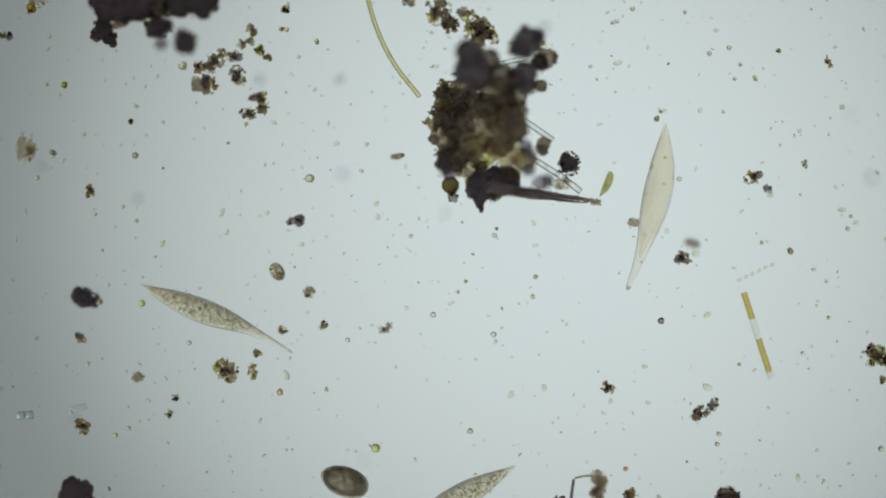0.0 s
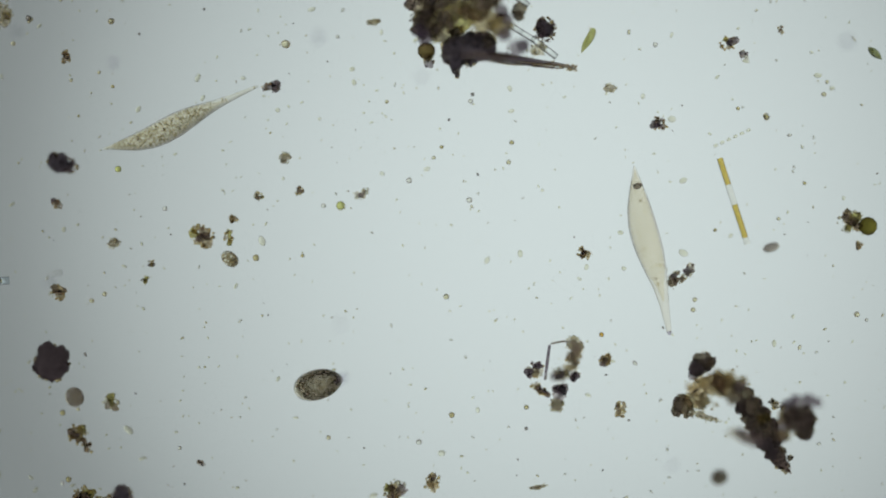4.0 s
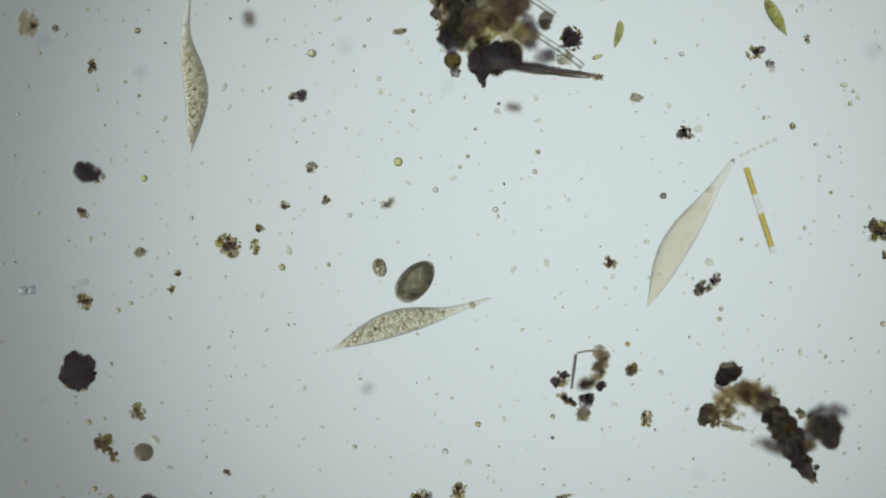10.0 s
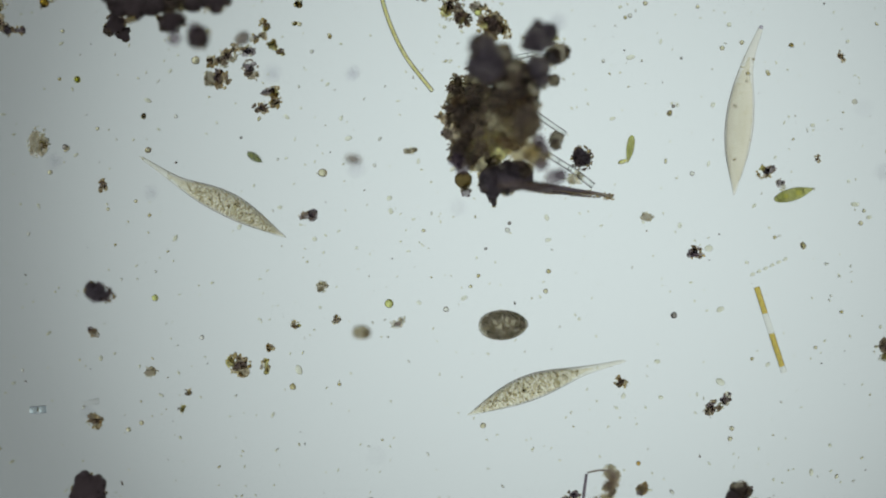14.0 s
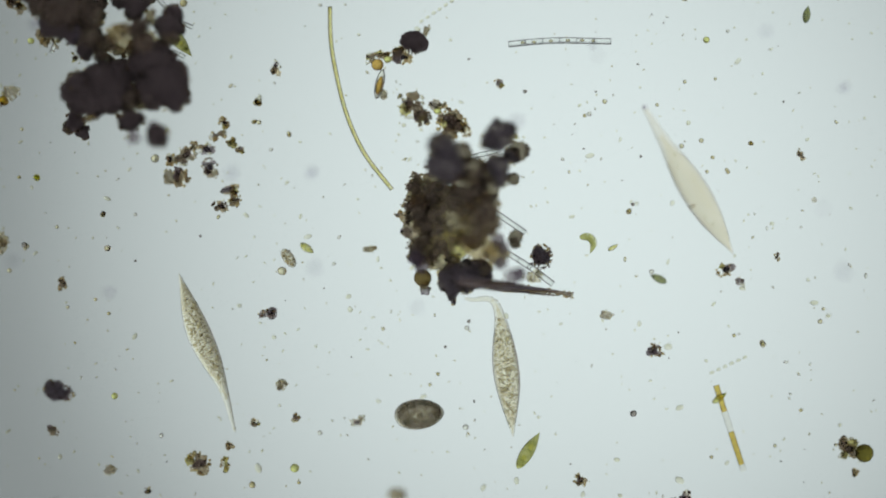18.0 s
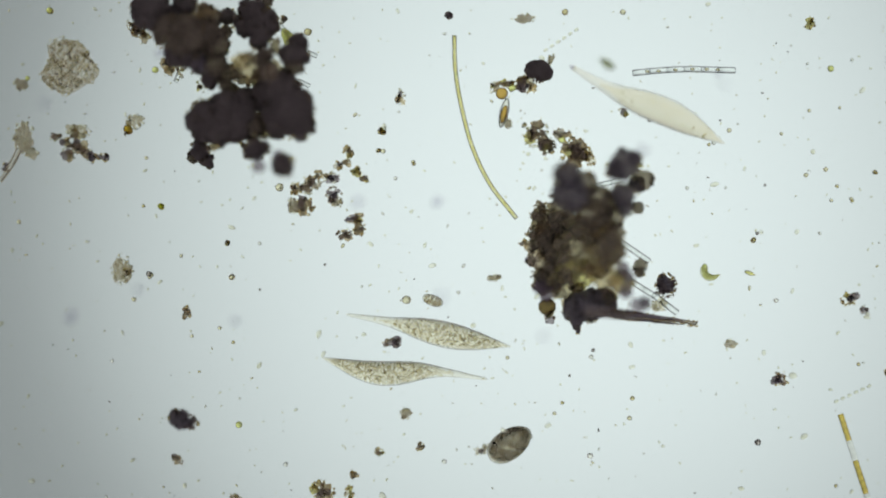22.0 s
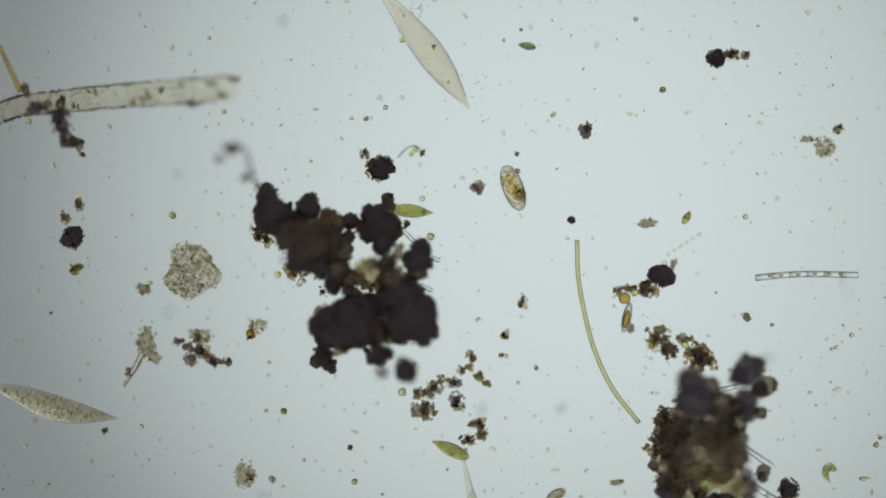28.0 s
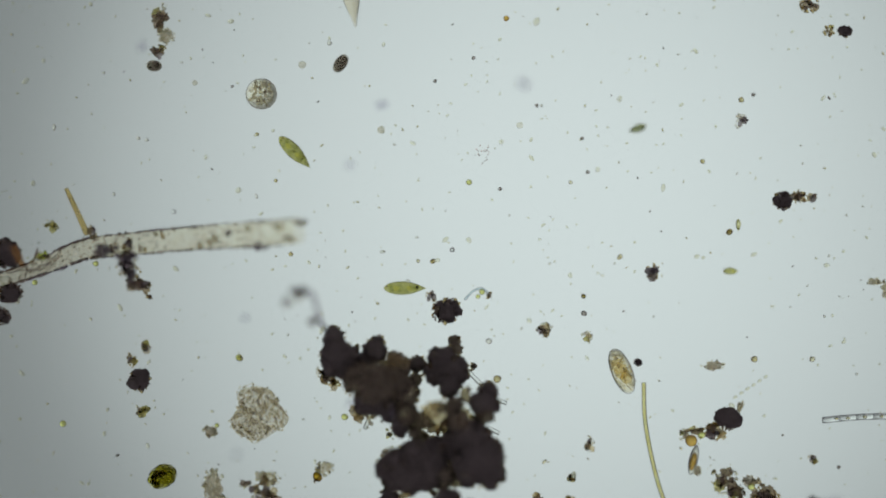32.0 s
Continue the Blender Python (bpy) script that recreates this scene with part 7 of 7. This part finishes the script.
    key("eug_i", 18.5, 957, 683, -55)
    key("eug_i", 19, 939, 711, -55)
    key("eug_i", 20.5, 960, 1000, -55)
    key("eug_i", 32, 960, 1000, -55)
    key("eug_j", 0, -60, -500, -117)
    key("eug_j", 22.5, -60, -500, -117)
    key("eug_j", 23.5, -44, -185, -105)
    key("eug_j", 24, -19, -138, -117)
    key("eug_j", 24.5, 10, -76, -125, 70)
    key("eug_j", 26.5, 191, 133, -151)
    key("eug_j", 27, 254, 168, -147)
    key("eug_j", 27.5, 321, 192, -155)
    key("eug_j", 28, 409, 218, -155)
    key("eug_j", 29, 450, 330, -155)
    key("eug_j", 32, 450, 500, -155)
    key("eug_k", 0, 365, -92, 50)
    key("eug_k", 20, 365, -92, 50)
    key("eug_k", 23.5, 340, -158, 60)
    key("eug_k", 24.5, 340, -158, 60)
    key("eug_k", 26.5, 349, -184, 68)
    key("eug_k", 27, 346, -192, 32)
    key("eug_k", 27.5, 351, -196, 15)
    key("eug_k", 28, 342, -203, 5)
    key("eug_k", 28.5, 324, -218, 38)
    key("eug_k", 29, 321, -235, 80, 100)
    key("eug_k", 29.5, 338, -266, 118, 100)
    key("eug_k", 30, 348, -299, 97, 100)
    key("eug_k", 30.4, 324, -333, 60)
    key("eug_k", 30.8, 294, -340, 2)
    key("eug_k", 31, 280, -332, -8)
    key("eug_k", 32, 211, -319, 0)
    key("eug_l", 0, -700, -800, 217)
    key("eug_l", 27, -700, -800, 217)
    key("eug_l", 28, -480, -700, 217)
    key("eug_l", 28.5, -360, -652, 217)
    key("eug_l", 29, -289, -604, 217)
    key("eug_l", 29.5, -230, -564, 210)
    key("eug_l", 30, -147, -529, 195)
    key("eug_l", 30.5, -62, -515, 192)
    key("eug_l", 31, 14, -488, 185)
    key("eug_l", 31.4, 42, -526, 125)
    key("eug_l", 31.7, 30, -541, 75)
    key("eug_l", 32, 16, -559, 45)
    key("eug_m", 0, 860, -820, -95)
    key("eug_m", 27, 860, -820, -95)
    key("eug_m", 28, 872, -660, -95)
    key("eug_m", 28.4, 878, -539, -95)
    key("eug_m", 29, 891, -456, -100)
    key("eug_m", 29.5, 908, -404, -105, 60)
    key("eug_m", 30, 933, -332, -118)
    key("eug_m", 30.4, 956, -293, -122)
    key("eug_m", 30.8, 990, -240, -135)
    key("eug_m", 31, 1034, -214, -150)
    key("eug_m", 32, 1214, -49, -150)
    key("yellow_n", 0, 530, -320, 100)
    key("yellow_n", 24.5, 530, -320, 100)
    key("yellow_n", 26.5, 536, -259, 100)
    key("yellow_n", 27, 526, -264, 95)
    key("yellow_n", 27.5, 520, -256, 90)
    key("yellow_n", 28, 520, -244, 70)
    key("yellow_n", 28.5, 524, -246, 78)
    key("yellow_n", 29, 527, -246, 80)
    key("yellow_n", 29.5, 528, -238, 70)
    key("yellow_n", 30, 546, -225, 55)
    key("yellow_n", 31, 574, -182, 55)
    key("yellow_n", 32, 594, -172, 68)
    key("eug_s", 0, 0, 1000, 110)
    key("eug_s", 1, 37, 961, 110)
    key("eug_s", 1.5, 51, 865, 95)
    key("eug_s", 2, 44, 798, 80)
    key("eug_s", 2.5, -18, 708, 80)
    key("eug_s", 5, -700, 500, 80)
    key("eug_s", 32, -700, 500, 80)
    key("grey_o", 0, 150, 1050, 0)
    key("grey_o", 1, 167, 958, 0)
    key("grey_o", 1.5, 219, 952, 10)
    key("grey_o", 2, 164, 950, 20)
    key("grey_o", 2.5, 156, 974, 30)
    key("grey_o", 3, 142, 1008, 40)
    key("grey_o", 3.5, 148, 958, 50)
    key("grey_o", 4, 176, 940, 60)
    key("grey_o", 4.5, 197, 926, 60)
    key("grey_o", 6.5, 110, 943, 80)
    key("grey_o", 7, 146, 955, 90)
    key("grey_o", 7.5, 141, 998, 80)
    key("grey_o", 8, 160, 1032, 60)
    key("grey_o", 8.5, 166, 1069, 45)
    key("grey_o", 9, 190, 1077, 30)
    key("grey_o", 9.5, 223, 1062, 15)
    key("grey_o", 10, 251, 1021, 0)
    key("grey_o", 10.5, 284, 998, 0)
    key("grey_o", 11, 323, 988, 0)
    key("grey_o", 12, 401, 985, 0)
    key("grey_o", 14, 600, 1150, 0)
    key("grey_o", 32, 600, 1300, 0)
    key("grey_p", 0, 1100, 1400, -30)
    key("grey_p", 2, 1100, 1350, -30)
    key("grey_p", 3, 1228, 1116, -30, 150)
    key("grey_p", 4, 1312, 1080, -20, 130)
    key("grey_p", 4.5, 1443, 1174, -20, 120)
    key("grey_p", 6.5, 1530, 1184, 0, 60)
    key("grey_p", 7, 1506, 1186, 20, 90)
    key("grey_p", 7.5, 1466, 1230, 10, 70)
    key("grey_p", 8, 1529, 1210, 0, 40)
    key("grey_p", 8.5, 1602, 1209, 0, 70)
    key("grey_p", 9.2, 1720, 1380, 0)
    key("grey_p", 32, 1720, 1380, 0)
    key("grey_q", 0, 1300, 1400, 0)
    key("grey_q", 3, 1300, 1300, 0)
    key("grey_q", 4.5, 1363, 1094, 0, 140)
    key("grey_q", 6.5, 1352, 1040, 20, 140)
    key("grey_q", 7, 1338, 1007, 60, 110)
    key("grey_q", 7.5, 1345, 1032, 30, 140)
    key("grey_q", 8, 1302, 1058, 0, 150)
    key("grey_q", 8.5, 1246, 1057, -20, 150)
    key("grey_q", 9, 1268, 1029, 0, 150)
    key("grey_q", 9.5, 1277, 1078, 0, 150)
    key("grey_q", 10, 1300, 1280, 0)
    key("grey_q", 32, 1300, 1400, 0)
    key("grey_t", 0, 439, -200, 80)
    key("grey_t", 8, 439, -200, 80)
    key("grey_t", 9, 439, 180, 80)
    key("grey_t", 10, 439, 257, 80, 160)
    key("grey_t", 11, 433, 262, 100, 150)
    key("grey_t", 11.5, 451, 267, 130, 150)
    key("grey_t", 12, 439, 284, 170, 150)
    key("grey_t", 12.5, 417, 249, 160, 150)
    key("grey_t", 13, 424, 220, 150, 150)
    key("grey_t", 13.5, 404, 235, 145, 150)
    key("grey_t", 15, 420, -420, 145)
    key("grey_t", 32, 420, -1200, 145)
    key("grey_x", 0, -700, -640, -50)
    key("grey_x", 29, -600, -640, -50)
    key("grey_x", 30, -377, -672, -50, 60)
    key("grey_x", 30.5, -303, -678, 30, 60)
    key("grey_x", 31, -283, -676, -55, 25)
    key("grey_x", 31.3, -263, -708, -50, 20)
    key("grey_x", 31.6, -241, -714, -40, 30)
    key("grey_x", 32, -233, -712, 5, 15)
    key("grey_y", 0, 100, -720, -35)
    key("grey_y", 31, 100, -720, -35)
    key("grey_y", 32, 97, -716, -55)
    key("eug_u", 0, 869, 226, 20)
    key("eug_u", 6, 869, 226, 20)
    key("eug_u", 10, 1054, 322, -20)
    key("eug_u", 11, 1059, 318, -25)
    key("eug_u", 12, 1068, 308, -40)
    key("eug_u", 13, 1077, 302, -20)
    key("eug_u", 13.5, 1077, 299, -20)
    key("eug_u", 15.5, 1106, 286, -10)
    key("eug_u", 16, 1110, 284, -10)
    key("eug_u", 17, 1119, 281, -20)
    key("eug_u", 18, 1134, 274, -30)
    key("eug_u", 19, 1168, 316, -60)
    key("eug_u", 20, 1166, 268, 50)
    key("eug_u", 21, 1161, 268, 40)
    key("eug_u", 22, 1156, 269, 20)
    key("eug_u", 23, 1149, 265, 10)
    key("eug_u", 24, 1143, 268, 0)
    key("eug_u", 24.5, 1143, 270, 0)
    key("eug_u", 32, 1140, 270, 0)
    key("eug_q", 0, 1400, -400, -20)
    key("eug_q", 7, 1650, 560, 60)
    key("eug_q", 7.5, 1602, 526, 60)
    key("eug_q", 8.3, 1700, 420, 60)
    key("eug_q", 10, 1696, 521, -20)
    key("eug_q", 11, 1454, 314, 15)
    key("eug_q", 11.5, 1359, 217, 10)
    key("eug_q", 12, 1466, 117, -20)
    key("eug_q", 13.5, 1250, -250, -20)
    key("eug_q", 15.5, 1116, 376, -20)
    key("eug_q", 16, 1198, 312, -60)
    key("eug_q", 17, 1349, 88, -70)
    key("eug_q", 17.5, 1431, -22, -75)
    key("eug_q", 18, 1476, -138, -80)
    key("eug_q", 19, 1465, -141, -70)
    key("eug_q", 20, 1462, -158, -60)
    key("eug_q", 21, 1452, -155, -140)
    key("eug_q", 32, 1452, -155, -140)
    key("eug_v", 0, 700, -200, 80)
    key("eug_v", 13.5, 720, -200, 80)
    key("eug_v", 15.5, 721, 62, 80)
    key("eug_v", 16, 748, 187, 40)
    key("eug_v", 17, 649, 256, 40)
    key("eug_v", 18, 593, 276, 35)
    key("eug_v", 18.5, 610, 291, 35)
    key("eug_v", 19, 754, 309, 8)
    key("eug_v", 20, 808, 250, 8)
    key("eug_v", 21, 775, 298, 60)
    key("eug_v", 22, 814, 255, 60)
    key("eug_v", 23, 799, 320, 80)
    key("eug_v", 23.5, 743, 349, 85)
    key("eug_v", 24, 678, 349, 85)
    key("eug_v", 24.4, 728, 343, 5)
    key("eug_v", 27, 888, 270, 5)
    key("eug_v", 32, 888, 270, 5)
    key("eug_z", 0, 1250, -330, -70)
    key("eug_z", 11, 1396, -72, -20)
    key("eug_z", 12, 1256, 112, -10)
    key("eug_z", 12.5, 1144, 160, 15)
    key("eug_z", 13, 1007, 20, 15)
    key("eug_z", 13.5, 1200, -300, -70)
    key("eug_z", 15.5, 1024, 446, -70)
    key("eug_z", 16, 1084, 326, -75)
    key("eug_z", 17, 1079, 586, -10)
    key("eug_z", 17.5, 1199, 577, -30)
    key("eug_z", 18, 1322, 540, -35)
    key("eug_z", 19, 1483, 408, 75)
    key("eug_z", 19.5, 1477, 281, 65)
    key("eug_z", 20, 1446, 154, 65)
    key("eug_z", 20.5, 1396, 30, 75)
    key("eug_z", 21, 1347, -92, 85)
    key("eug_z", 22, 1159, -275, 60)
    key("eug_z", 23, 1039, -280, -10)
    key("eug_z", 24, 886, -79, -60)
    key("eug_z", 24.5, 961, -148, -35)
    key("eug_z", 26.5, 960, -460, -35)
    key("eug_z", 32, 960, -1100, -35)
    key("oval_w", 0, 900, -700, -60)
    key("oval_w", 27, 900, -700, -60)
    key("oval_w", 28, 827, -192, -60)
    key("oval_w", 28.5, 870, -232, -25)
    key("oval_w", 29, 743, -252, 5)
    key("oval_w", 29.5, 726, -206, -35)
    key("oval_w", 30, 588, -260, -15)
    key("oval_w", 31, 690, -684, -35)
    key("oval_w", 32, 786, -349, 0, 60)
    key("colony", 0, -420, 500, -50)
    key("colony", 28.5, -420, 300, -50)
    key("colony", 30, -304, 175, -50)
    key("colony", 31, -236, 50, -20)
    key("colony", 32, -218, 14, -30)
    key("pale_s", 0, 582, 1638, 0)
    key("pale_s", 4.5, 582, 1538, 0)
    key("pale_s", 6.5, 664, 1196, 0, 60)
    key("pale_s", 7, 690, 1175, 10, 60)
    key("pale_s", 7.5, 710, 1186, 15, 60)
    key("pale_s", 8, 725, 1194, 20, 30)
    key("pale_s", 8.5, 738, 1199, 25, 30)
    key("pale_s", 9, 764, 1214, 30, 30)
    key("pale_s", 10.5, 872, 1622, 30)
    key("pale_s", 32, 872, 1772, 30)
    key("pale_r", 0, 1900, 300, -10)
    key("pale_r", 17, 1900, 300, -10)
    key("pale_r", 18.2, 1800, 20, -10)
    key("pale_r", 18.4, 1705, -20, -8)
    key("pale_r", 18.6, 1596, -42, -5)
    key("pale_r", 18.8, 1483, -54, 8)
    key("pale_r", 19, 1411, -124, 76)
    key("pale_r", 19.1, 1402, -187, 92)
    key("pale_r", 19.5, 1380, -480, 95)
    key("pale_r", 32, 744, -2129, 95)
    key("dart", 0, 1222, 431, 20, 130)
    key("dart", 0.5, 1089, 382, 10, 60)
    key("dart", 1.5, 913, 527, 0, 130)
    key("dart", 2.5, 1033, 653, 30, 70)
    key("dart", 3, 1164, 699, 0, 120)
    key("dart", 3.5, 1327, 665, -30, 90)
    key("dart", 4.5, 1420, 690, 0, 60)
    key("dart", 6.5, 1440, 700, 10, 40)
    key("dart", 7.5, 1434, 665, 25, 24)
    key("dart", 8.5, 1432, 557, 25, 30)
    key("dart", 9.5, 1090, 453, 10, 130)
    key("dart", 10.5, 749, 396, 10, 140)
    key("dart", 11, 644, 423, 85, 130)
    key("dart", 11.5, 666, 348, 85, 130)
    key("dart", 12, 596, 245, 45, 110)
    key("dart", 12.5, 514, 214, 60, 150)
    key("dart", 13, 432, 281, -40, 50)
    key("dart", 13.5, 527, 336, 10, 130)
    key("dart", 15.5, 800, 60, 0, 150)
    key("dart", 16.5, 1114, 172, -60, 140)
    key("dart", 17, 724, 246, -50, 130)
    key("dart", 17.5, 651, 247, -20, 110)
    key("dart", 18, 880, 262, 0, 110)
    key("dart", 19, 1750, 330, 0, 150)
    key("dart", 24, 1900, 900, 0, 150)
    key("dart", 32, 1900, 900, 0, 150)
    key("tail_f", 0, -500, 300, 75)
    key("tail_f", 10.5, -160, 420, 75)
    key("tail_f", 11.5, 48, 579, 75)
    key("tail_f", 12.5, 267, 712, 10)
    key("tail_f", 13.5, 420, 830, 10)
    key("tail_f", 15, 420, 1300, 10)
    key("tail_f", 24, -900, 900, 10)
    key("tail_f", 28, 200, -1200, -40)
    key("tail_f", 30, -60, -840, -35, 90)
    key("tail_f", 30.5, -162, -737, -35, 90)
    key("tail_f", 31, -269, -645, -40)
    key("tail_f", 31.3, -344, -588, -42)
    key("tail_f", 31.6, -424, -534, -35)
    key("tail_f", 32, -530, -470, -35)
    key("eug_d", 0, -300, -100, 70)
    key("eug_d", 12, -300, -100, 70)
    key("eug_d", 12.5, 200, 30, 60)
    key("eug_d", 13, 256, 165, 65)
    key("eug_d", 13.5, 323, 247, 40)
    key("eug_d", 15.5, 800, 330, 25, 150)
    key("eug_d", 16.5, 1000, 380, 20, 150)
    key("eug_d", 17, 1114, 342, 25, 150)
    key("eug_d", 17.5, 1240, 349, 170, 30)
    key("eug_d", 18, 1213, 329, 205, 50)
    key("eug_d", 18.5, 1170, 272, 225, 30)
    key("eug_d", 19, 1151, 258, 180, 20)
    key("eug_d", 19.5, 1069, 202, 215, 150)
    key("eug_d", 22, 900, -100, 215, 150)
    key("eug_d", 27, 712, -537, 190)
    key("eug_d", 28, 544, -495, 190)
    key("eug_d", 28.5, 456, -520, 185, 60)
    key("eug_d", 29, 407, -529, 180, 30)
    key("eug_d", 30, 498, -547, 160, 100)
    key("eug_d", 32, 620, -600, 160, 100)
    key("eug_t", 0, 1000, -1000, 60)
    key("eug_t", 27, 1000, -1000, 60)
    key("eug_t", 29, 880, -690, 50)
    key("eug_t", 30, 846, -595, 30)
    key("eug_t", 31, 816, -511, 90)
    key("eug_t", 32, 800, -430, 90)
    swim_bending(GREY_A, TRACKS["grey_a"], 21)
    swim_bending(GREY_C, TRACKS["grey_c"], 26)
    swim_bending(PALE_B, TRACKS["pale_b"], 21, ((4.5, 0), (6.5, 70), (8, 70), (9, 0)))
    swim(EGG, TRACKS["egg"], 22)
    swim(SMALL_E, TRACKS["small_e"], 24)
    swim(SMALL_F, TRACKS["small_f"], 20)
    swim(BALL_G, TRACKS["ball_g"], 24)
    swim_bending(EUG_H, TRACKS["eug_h"], 12)
    swim(EUG_I, TRACKS["eug_i"], 24)
    swim(EUG_J, TRACKS["eug_j"], 24)
    swim(EUG_K, TRACKS["eug_k"], 24)
    swim(EUG_L, TRACKS["eug_l"], 24)
    swim(EUG_M, TRACKS["eug_m"], 24)
    swim(YELLOW_N, TRACKS["yellow_n"], 24)
    swim(PALE_R, TRACKS["pale_r"], 24)
    swim(EUG_S, TRACKS["eug_s"], 24)
    swim(GREY_O, TRACKS["grey_o"], 40)
    swim(GREY_P, TRACKS["grey_p"], 24)
    swim(GREY_Q, TRACKS["grey_q"], 24)
    swim(GREY_T, TRACKS["grey_t"], 24)
    swim(GREY_X, TRACKS["grey_x"], 24)
    swim(GREY_Y, TRACKS["grey_y"], 24)
    swim(EUG_Q, TRACKS["eug_q"], 20)
    swim(EUG_U, TRACKS["eug_u"], 24)
    swim(EUG_V, TRACKS["eug_v"], 24)
    swim(EUG_Z, TRACKS["eug_z"], 24)
    swim(OVAL_W, TRACKS["oval_w"], 24)
    swim(PALE_S, TRACKS["pale_s"], 24)
    swim(COLONY, TRACKS["colony"], 24)
    swim(DART, TRACKS["dart"], 120)
    swim(TAIL_F, TRACKS["tail_f"], 20)
    swim(EUG_D, TRACKS["eug_d"], 24)
    swim(EUG_T, TRACKS["eug_t"], 20)


motions()
